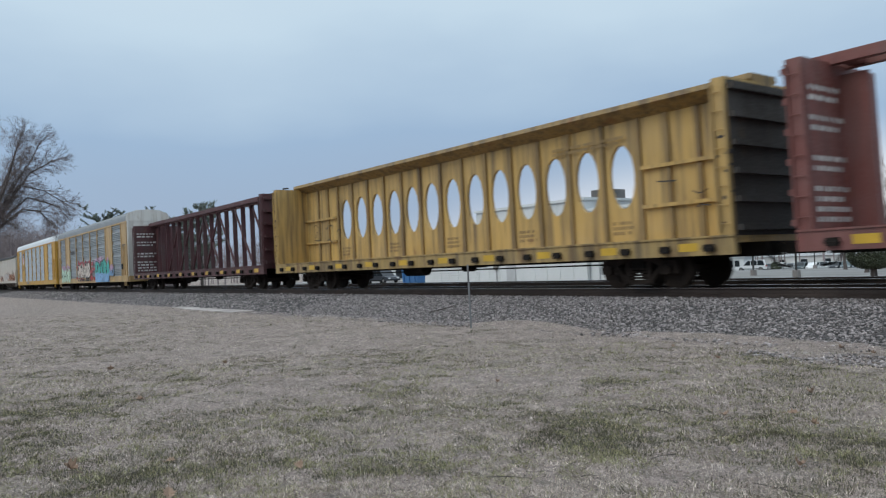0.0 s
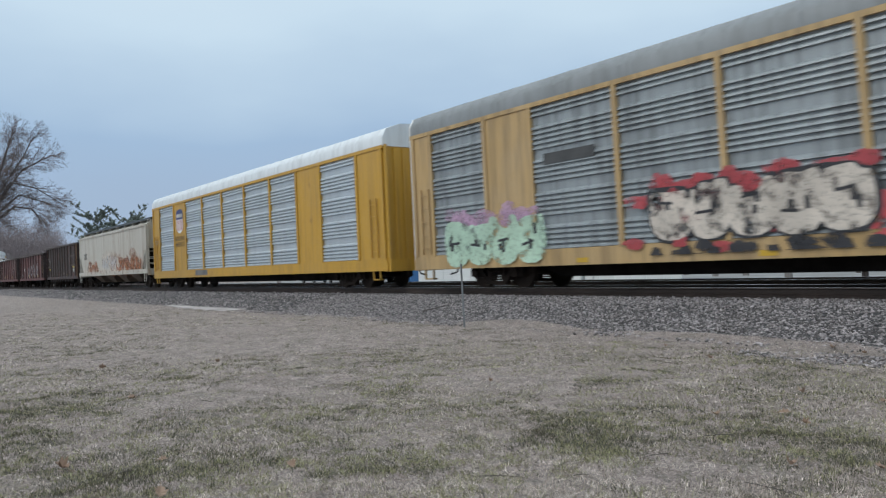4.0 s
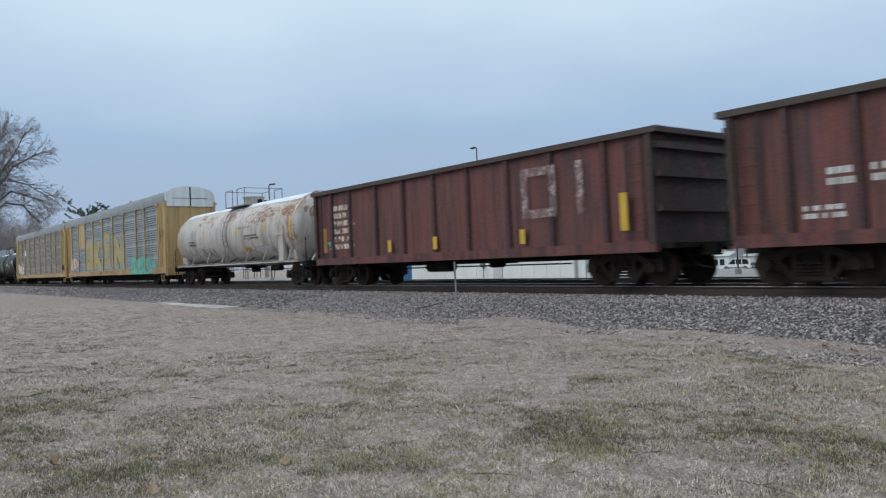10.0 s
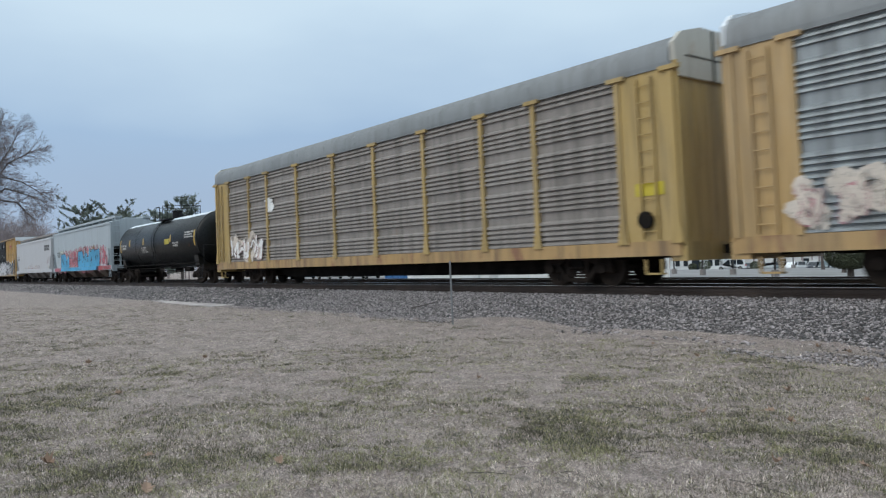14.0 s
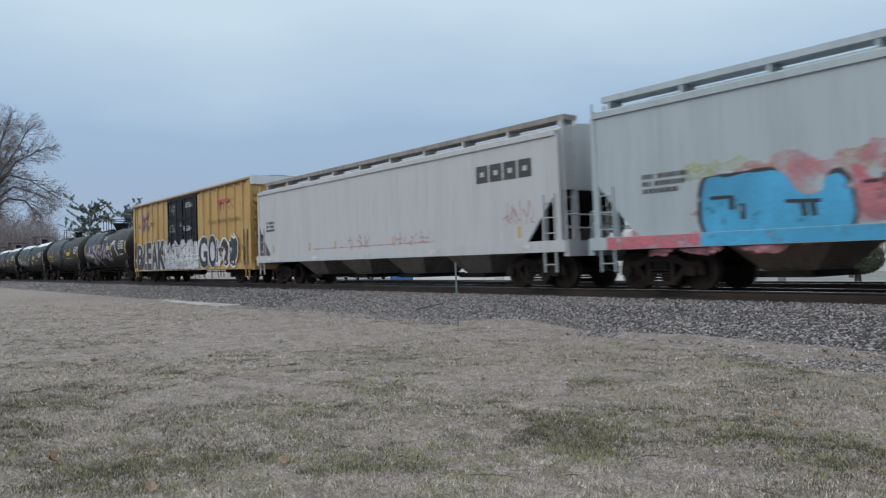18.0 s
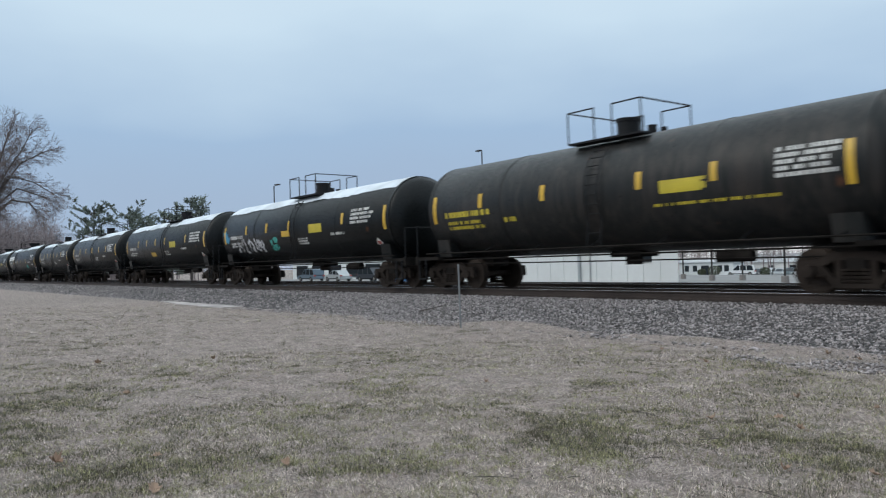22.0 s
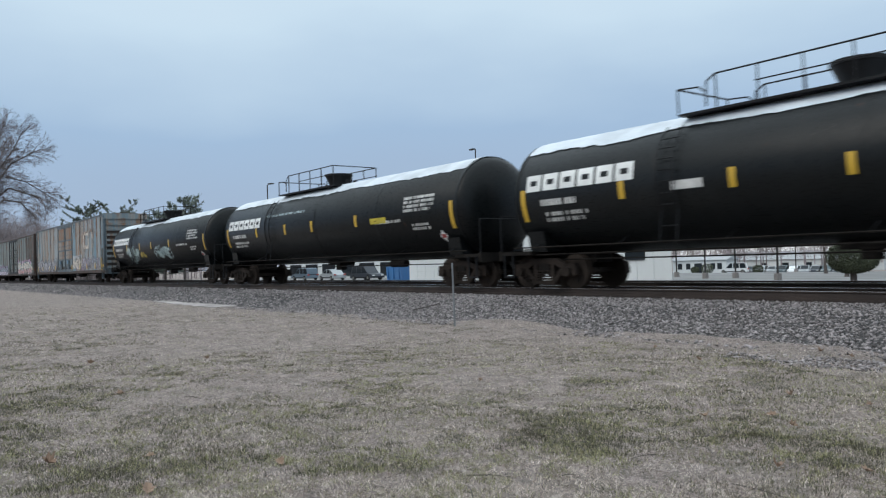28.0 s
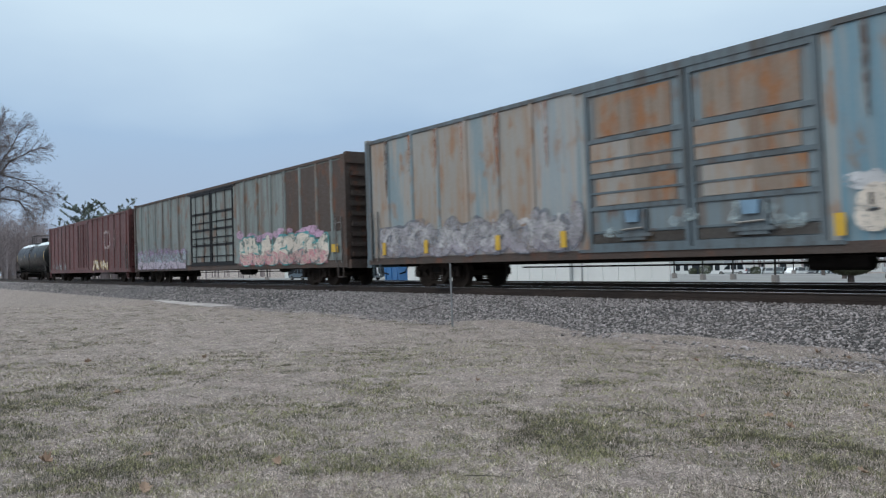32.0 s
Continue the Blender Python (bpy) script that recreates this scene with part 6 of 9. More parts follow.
def beam_solid(front, rear):
    car, half = new_car("centre_beam_flat_car", "faded yellow empty centre-beam flat car with oval wall openings", "rail car", front, rear)
    beam_base(car, half, "yellow_beam", "yellow_beam")
    # centre wall of plates, each with an oval opening or solid
    holes = [7.43 - 1.248 * i for i in range(13)]
    z0, z1, zc = 1.16, 4.36, 2.90
    for h in holes:
        s, n = S(), 20
        x0, x1 = h - 0.624, h + 0.624
        rim = [(h + 0.42 * math.cos(2 * math.pi * i / n), zc + 0.85 * math.sin(2 * math.pi * i / n)) for i in range(n)]
        out = []
        for i in range(n):
            c, d = math.cos(2 * math.pi * i / n), math.sin(2 * math.pi * i / n)
            tx = 0.624 / abs(c) if abs(c) > 1e-6 else 1e9
            tz = ((z1 - zc) / d) if d > 1e-6 else ((zc - z0) / -d if d < -1e-6 else 1e9)
            t = min(tx, tz)
            out.append((h + c * t, zc + d * t))
        corners = {2: (x1, z1), 8: (x0, z1), 12: (x0, z0), 18: (x1, z0)}
        for yy in (-0.05, 0.05):
            v = [(x, yy, z) for x, z in rim] + [(x, yy, z) for x, z in out]
            f = [(i, (i + 1) % n, n + (i + 1) % n, n + i) for i in range(n)]
            s.add(v, f)
            for a, b, q in ((0, 5, (x1, z1)), (5, 10, (x0, z1)), (10, 15, (x0, z0)), (15, 20, (x1, z0))):
                for i in range(a, b):
                    p, r = out[i], out[(i + 1) % n]
                    if abs(p[0] - r[0]) > 1e-5 and abs(p[1] - r[1]) > 1e-5:
                        s.add([(p[0], yy, p[1]), (q[0], yy, q[1]), (r[0], yy, r[1])], [(0, 1, 2)])
        s.add([(x, -0.05, z) for x, z in rim] + [(x, 0.05, z) for x, z in rim], [(i, (i + 1) % n, n + (i + 1) % n, n + i) for i in range(n)])
        part("wall_plate", s, "yellow_beam", car)
    lo, hi = holes[-1] - 0.624, holes[0] + 0.624
    for a, b in ((-half + 0.3, lo), (hi, half - 0.3)):
        part("wall_plate", S().box(a, b, -0.05, 0.05, z0, z1), "yellow_beam", car)
    xs = [lo + 1.248 * i for i in range(14)] + [lo - 0.9, lo - 1.8, hi + 0.9, hi + 1.8]
    for x in xs:
        part("wall_post", S().box(x - 0.07, x + 0.07, -0.12, 0.12, z0, z1), "beam_seam", car)
    for a, b in ((-half + 0.35, lo - 0.1), (hi + 0.1, half - 0.35)):
        for z in (2.0, 3.0):
            part("lumber_stop", S().box(a, b, -0.17, -0.1, z, z + 0.09), "yellow_beam", car)
    # splayed top chord, the shade of its underside put into the dark colour
    part("top_chord", S().prism([(-0.48, 4.71), (-0.52, 4.58), (-0.10, 4.36), (0.10, 4.36), (0.52, 4.58), (0.48, 4.71)], -half, half), "beam_seam", car)
    stencil(car, 5.0, 8.2, 3.75, 4.0, 2, "beam_seam", -0.15, 5)
    # scuffs and tyre-black scrapes on the rear panel and on the bulkheads
    rng = random.Random(14)
    for a, b, z0, z1, n in ((-10.6, -8.2, 1.9, 3.1, 9), (8.6, 10.8, 1.8, 3.0, 4)):
        for i in range(n):
            x, z, l = rng.uniform(a, b), rng.uniform(z0, z1), rng.uniform(0.2, 0.6)
            pts = soft([(x, z), (x + l * 0.4, z + rng.uniform(-0.14, 0.14)), (x + l, z + rng.uniform(-0.12, 0.12))], 2)
            tagged(part("scuff", S().ribbon(pts, rng.uniform(0.02, 0.05), -0.176 - 0.001 * i), "sp_black", car), kind="stuff")
    for k in (-1, 1):
        smear(car, k * half - 0.3 if k > 0 else -half, k * half if k > 0 else -half + 0.3, 1.3, 3.6, "sp_black", 10, 19 + k, -1.503, None, "scuff", 0.06)
    for x in holes[::3]:
        stencil(car, x - 0.4, x + 0.4, 1.35, 1.75, 3, "beam_seam", -0.056, int(x * 10))
    return car


def beam_truss(front, rear, mat="maroon", label="empty maroon centre-beam flat car with an open truss"):
    car, half = new_car("centre_beam_flat_car", label, "rail car", front, rear)
    beam_base(car, half, mat, mat)
    xs = [0.36 + 1.24 * i for i in range(-8, 9)]
    for x in xs:
        part("truss_post", S().box(x - 0.035, x + 0.035, -0.12, -0.105, 1.1, 4.45).box(x - 0.012, x + 0.012, -0.105, 0.105, 1.1, 4.45).box(x - 0.035, x + 0.035, 0.105, 0.12, 1.1, 4.45), mat, car)
    mid = len(xs) // 2
    legs = [((xs[i], 4.4), (xs[i + 2], 1.15)) for i in range(mid + 1, len(xs) - 2, 2)] + [((xs[i], 4.4), (xs[i - 2], 1.15)) for i in range(mid - 1, 1, -2)]
    legs += [((xs[mid - 1], 1.15), (xs[mid + 1], 4.4)), ((xs[mid + 1], 1.15), (xs[mid - 1], 4.4))]
    for p, q in legs:
        d = Vector((q[0] - p[0], 0, q[1] - p[1])).normalized()
        nrm = Vector((-d.z, 0, d.x)) * 0.036
        part("truss_brace", S().prism([(p[0] + nrm.x, p[1] + nrm.z), (p[0] - nrm.x, p[1] - nrm.z), (q[0] - nrm.x, q[1] - nrm.z), (q[0] + nrm.x, q[1] + nrm.z)], -0.05, 0.05, "y"), mat, car)
        part("gusset", S().prism([(p[0] - 0.12, p[1] - 0.16), (p[0] + 0.12, p[1] - 0.16), (p[0] + 0.12, p[1] + 0.06), (p[0] - 0.12, p[1] + 0.06)], -0.125, -0.11, "y"), mat, car)
    # top chord in two rails with gaps between
    for k in (-1, 1):
        part("top_chord", S().box(-half, half, *sorted((k * 0.22, k * 0.42)), 4.48, 4.70), mat, car)
    for i in range(22):
        x = -half + 0.6 + i * (2 * half - 1.2) / 21
        part("chord_tie", S().box(x - 0.16, x + 0.16, -0.22, 0.22, 4.50, 4.66), mat, car)
    # riser behind each bulkhead, with stencils on the rear one
    for a, b in ((-half + 0.34, -half + 0.9), (half - 0.9, half - 0.34)):
        part("wall_plate", S().box(a, b, -0.05, 0.05, 1.1, 4.3), mat, car)
    xf = -half + 0.346
    s = S()
    rng = random.Random(4)
    for z in (3.9, 3.7, 3.3, 3.1, 2.5, 2.3, 1.9, 1.7, 1.5, 1.3):
        yy = -1.35
        while yy < -0.2:
            w = rng.uniform(0.1, 0.28)
            s.add([(xf, yy, z), (xf, yy + w, z), (xf, yy + w, z + 0.10), (xf, yy, z + 0.10)], [(0, 1, 2, 3)])
            yy += w + 0.07
    part("stencil", s, "mark_white", car)
    return car


# ---- bi-level and tri-level auto racks ----
def corrugation(z0, z1, depth=0.06):
    """Outline in (y, z) of a pressed side panel: groups of ridges with flat bands between."""
    out, z, k = [], z0, 0
    pitch = 0.135
    while z < z1 - 0.02:
        k += 1
        if k % 6 == 0:
            out += [(0.0, z), (0.0, min(z + 0.22, z1))]
            z += 0.22
            continue
        a = [(0.0, z), (-depth, z + 0.012), (-depth * 0.9, z + 0.06), (0.0, z + 0.115)]
        out += [(y, min(q, z1)) for y, q in a]
        z += pitch
    return out + [(0.0, z1)]


def auto_rack(front, rear, label, steel, trim, roof, bays, post_flare=False, end_mat=None, end_top=None, brackets=False):
    """bays: (x0, x1, kind) with kind p a pressed panel, s a plain sheet, h a panel with a plain upper half, n nothing but frame."""
    car, half = new_car("auto_rack", label, "rail car", front, rear)
    running_gear(car, half, half - 3.5, hose=True)
    part("floor_deck", S().box(-half, half, -1.35, 1.35, 0.86, 1.02), "under", car)
    z0, z1 = 1.06, 4.92
    for k in (-1, 1):
        y = k * HALF_W
        part("side_sill", S().box(-half, half, *sorted((k * 1.36, y)), 0.72 if brackets else 0.62, z0), "rack_sill" if brackets else trim, car)
        part("side_plate", S().box(-half, half, *sorted((k * 1.40, k * 1.565)), z1, z1 + 0.12), roof if brackets else trim, car)
        for x0, x1, kind in bays:
            if k > 0:
                x0, x1 = -x1, -x0
            w = x1 - x0
            if kind in "ph":
                top = z1 if kind == "p" else 3.0
                key = "pressed_panel_%s_%.2f_%s" % (steel, w, kind)
                me = shared(key, lambda: S().sheet(corrugation(z0, top), -w / 2 + 0.05, w / 2 - 0.05), steel)
                part("side_panel", me, steel, car, at=pose((x0 + x1) / 2, k * 1.48, 0, 0, 0, 0 if k < 0 else 180))
                if kind == "h":
                    part("plain_sheet", S().box(x0 + 0.05, x1 - 0.05, *sorted((k * 1.48, k * 1.525)), top, z1), trim, car)
            else:
                part("plain_sheet", S().box(x0 + 0.02, x1 - 0.02, *sorted((k * 1.48, k * 1.535)), z0, z1), trim, car)
        edges = sorted({round(e if k < 0 else -e, 3) for b in bays for e in b[:2]})
        for x in edges:
            s = S().box(x - 0.075, x + 0.075, *sorted((k * 1.47, k * 1.575)), z0 - 0.02, z1)
            if post_flare:
                s.prism([(x - 0.16, z0 - 0.06), (x + 0.16, z0 - 0.06), (x + 0.075, z0 + 0.45), (x - 0.075, z0 + 0.45)], *sorted((k * 1.56, k * 1.59)), "y")
            if brackets:
                s.box(x - 0.26, x + 0.26, *sorted((k * 1.5, k * 1.62)), z1 - 0.07, z1 + 0.03)
            part("side_post", s, trim, car)
    if brackets:
        prof = [(-1.56, 5.02), (-1.54, 5.34), (-1.40, 5.59), (-0.9, 5.68), (0, 5.71), (0.9, 5.68), (1.40, 5.59), (1.54, 5.34), (1.56, 5.02)]
        cap = [(-1.5, 4.72), (-1.5, 5.46), (-1.2, 5.74), (-0.45, 5.93), (0.45, 5.93), (1.2, 5.74), (1.5, 5.46), (1.5, 4.72)]
    else:
        prof = [(-1.56, 5.02), (-1.54, 5.34), (-1.38, 5.62), (-0.8, 5.83), (0, 5.88), (0.8, 5.83), (1.38, 5.62), (1.54, 5.34), (1.56, 5.02)]
        cap = [(-1.56, 5.0)] + prof[1:-1] + [(1.56, 5.0)]
    part("roof", S().prism(prof, -half + 0.05, half - 0.05), roof, car, smooth=50)
    for i in range(1, 12):
        x = -half + i * 2 * half / 12
        part("roof_seam", S().prism([(y * 1.002, z + 0.005) for y, z in prof], x - 0.03, x + 0.03), roof, car)
    # thin pale strip along the crown of the roof
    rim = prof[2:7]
    part("roof_frost", S().prism([(y * 0.66, z + 0.012) for y, z in rim] + [(y * 0.66, z - 0.02) for y, z in reversed(rim)], -half + 0.1, half - 0.1), "pale_top", car, "thin white strip along the roof", smooth=50)
    end_mat, end_top = end_mat or trim, end_top or roof
    for k in (-1, 1):
        xa = k * half
        part("end_top", S().prism(cap, *sorted((xa - k * 0.05, xa + k * (0.07 if brackets else 0.02)))), end_top, car)
        if brackets:
            part("cap_seam", S().box(*sorted((xa + k * 0.07, xa + k * 0.085)), -0.035, 0.035, 4.72, 5.9).box(*sorted((xa + k * 0.07, xa + k * 0.085)), -1.1, 1.1, 5.2, 5.225), "under", car)
        for q in (-1, 1):
            part("end_door", S().box(*sorted((xa - k * 0.06, xa)), *sorted((q * 0.01, q * 1.5)), 1.0, 5.0), end_mat, car)
            for yy in (0.35, 0.72, 1.1):
                part("door_rib", S().box(*sorted((xa, xa + k * (0.012 if brackets else 0.05))), *sorted((q * (yy - 0.04), q * (yy + 0.04))), 1.05, 4.95), end_mat, car)
            part("hinge_post", S().rod((xa + k * 0.05, q * 1.46, 0.95), (xa + k * 0.05, q * 1.46, 5.05), 0.06, 8), end_mat, car)
        part("end_sill", S().box(*sorted((xa - k * 0.3, xa + k * 0.12)), -1.5, 1.5, 0.6, 1.02), trim, car)
    for k in (-1, 1):
        ladder(car, k * (half - 0.75), -1.60, 1.1, 3.2 if not brackets else 4.8, 0.42, trim)
        part("step", S().box(k * (half - 0.75) - 0.24, k * (half - 0.75) + 0.24, -1.56, -1.40, 0.30, 0.34).box(k * (half - 0.75) - 0.24, k * (half - 0.75) - 0.2, -1.56, -1.5, 0.3, 0.65).box(k * (half - 0.75) + 0.2, k * (half - 0.75) + 0.24, -1.56, -1.5, 0.3, 0.65), trim, car)
    part("fish_belly_sill", S().prism([(-half + 4.4, 0.68), (-half + 5.6, 0.30), (half - 5.6, 0.30), (half - 4.4, 0.68)], -0.45, 0.45, "y"), "under", car)
    for i in range(6):
        x = -half + 2 + i * (2 * half - 4) / 5
        part("floor_beam", S().box(x - 0.06, x + 0.06, -1.36, 1.36, 0.66, 0.87), "under", car)
    return car, half


# ---- covered hoppers ----
def covered_hopper(front, rear, label, paint_mat, bays=4, top=4.08, sill=None, chute="hop_side", walk_mat="under"):
    car, half = new_car("covered_hopper", label, "rail car", front, rear)
    running_gear(car, half + 0.3, half - 1.45, sill=False)
    sill = sill or paint_mat
    zt = top
    for k in (-1, 1):
        y = k * HALF_W
        outline = [(-half, zt), (half, zt), (half, 2.62), (half - 1.2, 1.28), (-half + 1.2, 1.28), (-half, 2.62)]
        part("side_sheet", S().prism(outline, *sorted((y, y - k * 0.06)), "y"), paint_mat, car)
        part("side_sill", S().box(-half - 0.25, half + 0.25, *sorted((k * 1.36, k * 1.60)), 0.98, 1.28), sill, car)
        part("top_rail", S().box(-half, half, *sorted((k * 1.40, k * 1.60)), zt - 0.02, zt + 0.12), paint_mat, car)
        for q in (-1, 1):
            xe = q * (half - 0.06)
            part("corner_post", S().box(*sorted((xe - q * 0.0, xe + q * 0.14)), *sorted((k * 1.44, k * 1.575)), 1.0, zt), paint_mat, car)
            part("end_brace", S().box(*sorted((q * (half - 0.62), q * (half - 0.54))), *sorted((k * 1.40, k * 1.53)), 1.28, 2.1), paint_mat, car)
    prof = [(-1.50, zt + 0.10), (-1.30, zt + 0.22), (-0.7, zt + 0.36), (0, zt + 0.40), (0.7, zt + 0.36), (1.30, zt + 0.22), (1.50, zt + 0.10)]
    part("roof", S().prism(prof, -half, half), paint_mat, car, smooth=40)
    part("hatch_trough", S().box(-half + 0.8, half - 0.8, -0.32, 0.32, zt + 0.38, zt + 0.50), paint_mat, car)
    for k in (-1, 1):
        part("running_board", S().box(-half, half, *sorted((k * 0.72, k * 1.22)), zt + 0.43, zt + 0.57), walk_mat, car)
        n = 10
        for i in range(n):
            x = -half + 0.2 + i * (2 * half - 0.4) / (n - 1)
            part("board_bracket", S().box(x - 0.04, x + 0.04, *sorted((k * 0.7, k * 1.2)), zt + 0.20, zt + 0.43), paint_mat, car)
    for q in (-1, 1):
        xe = q * half
        part("end_sheet", S().box(*sorted((xe, xe - q * 0.06)), -1.49, 1.49, 2.62, zt + 0.1), paint_mat, car)
        s = S()
        pts = [(xe - q * 0.03, 2.64), (xe - q * 3.2, 1.0)]
        s.add([(pts[0][0], -1.48, pts[0][1]), (pts[0][0], 1.48, pts[0][1]), (pts[1][0], 1.48, pts[1][1]), (pts[1][0], -1.48, pts[1][1])], [(0, 1, 2, 3)])
        part("slope_sheet", s, "under", car)
        part("platform", S().box(*sorted((xe + q * 0.28, xe - q * 0.9)), -1.4, 1.4, 1.0, 1.06), "under", car)
        part("end_beam", S().box(*sorted((xe + q * 0.14, xe + q * 0.3)), -1.55, 1.55, 0.86, 1.26), sill, car)
        for yy in (-0.9, 0.0, 0.9):
            part("end_post", S().box(*sorted((xe - q * 0.02, xe - q * 0.12)), yy - 0.05, yy + 0.05, 1.06, 2.64), paint_mat, car)
        part("hand_rail", S().rod((xe + q * 0.22, -1.5, 1.95), (xe + q * 0.22, 1.5, 1.95), 0.02, 6).rod((xe + q * 0.22, -1.5, 1.26), (xe + q * 0.22, -1.5, 1.95), 0.02, 6).rod((xe + q * 0.22, 1.5, 1.26), (xe + q * 0.22, 1.5, 1.95), 0.02, 6).rod((xe + q * 0.22, -1.5, 1.6), (xe + q * 0.22, 1.5, 1.6), 0.02, 6), paint_mat, car)
        ladder(car, xe + q * 0.14, -1.2, 1.1, zt + 0.4, 0.45, paint_mat, "y")
        ladder(car, xe - q * 0.32, -1.58, 0.45, 2.5, 0.42, paint_mat)
        part("brake_box", S().rod((xe + q * 0.12, 0.5, 1.7), (xe + q * 0.24, 0.5, 1.7), 0.28, 14).box(*sorted((xe, xe + q * 0.12)), 0.35, 0.65, 1.5, 1.9), "under", car)
    # discharge bays
    span = 2 * (half - 2.6)
    for i in range(bays):
        xc = -span / 2 + span * (i + 0.5) / bays
        w = span / bays
        s = S()
        q = min(w / 2 - 0.2, 1.3)
        t = [(xc - q, -1.36, 1.2), (xc + q, -1.36, 1.2), (xc + q, 1.36, 1.2), (xc - q, 1.36, 1.2)]
        b = [(xc - 0.55, -0.7, 0.42), (xc + 0.55, -0.7, 0.42), (xc + 0.55, 0.7, 0.42), (xc - 0.55, 0.7, 0.42)]
        s.add(t + b, [(0, 1, 5, 4), (1, 2, 6, 5), (2, 3, 7, 6), (3, 0, 4, 7), (4, 5, 6, 7), (0, 3, 2, 1)])
        part("discharge_bay", s, chute, car)
        part("outlet_gate", S().box(xc - 0.6, xc + 0.6, -1.0, 1.0, 0.30, 0.43).rod((xc - 0.45, -1.15, 0.36), (xc - 0.45, 1.15, 0.36), 0.04, 6), "under", car)
    return car, half


# ---- high-sided gondolas ----
def gondola(front, rear, label, mat, posts, top, end_mat=None, sill_z=1.0, rim=0.14, post_mat="gon_post"):
    car, half = new_car("gondola", label, "rail car", front, rear)
    running_gear(car, half, half - 1.35)
    under_gear(car, -4.5, 4.5, int(front))
    part("floor", S().box(-half + 0.05, half - 0.05, -1.4, 1.4, 0.98, 1.08), mat, car)
    end_mat = end_mat or mat
    for k in (-1, 1):
        part("side_sheet", S().box(-half, half, *sorted((k * 1.40, k * 1.46)), sill_z, top), mat, car)
        part("side_sill", S().box(-half, half, *sorted((k * 1.38, k * 1.56)), sill_z - 0.18, sill_z + 0.08), mat, car)
        part("top_chord", S().box(-half - 0.22, half + 0.22, *sorted((k * 1.34, k * 1.60)), top, top + rim), "gon_post", car)
        for x in posts:
            part("side_post", S().prism([(x - 0.10, k * 1.46), (x + 0.10, k * 1.46), (x + 0.06, k * 1.56), (x - 0.06, k * 1.56)], sill_z + 0.08, top, "z"), post_mat, car)
    for k in (-1, 1):
        xe = k * half
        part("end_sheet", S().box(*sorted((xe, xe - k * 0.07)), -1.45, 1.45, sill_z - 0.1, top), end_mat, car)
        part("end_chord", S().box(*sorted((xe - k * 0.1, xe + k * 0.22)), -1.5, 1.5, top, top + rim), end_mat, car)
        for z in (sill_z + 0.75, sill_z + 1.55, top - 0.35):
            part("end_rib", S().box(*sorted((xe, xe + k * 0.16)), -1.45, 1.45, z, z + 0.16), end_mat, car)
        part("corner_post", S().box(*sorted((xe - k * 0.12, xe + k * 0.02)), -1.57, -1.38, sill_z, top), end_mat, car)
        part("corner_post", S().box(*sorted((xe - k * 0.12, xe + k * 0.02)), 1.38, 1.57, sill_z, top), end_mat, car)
        ladder(car, xe - k * 0.45, -1.60, sill_z + 0.1, top - 0.1, 0.45, end_mat)
        part("end_platform", S().box(*sorted((xe, xe + k * 0.3)), -1.3, 1.3, 0.9, 1.02), "under", car)
    return car, half


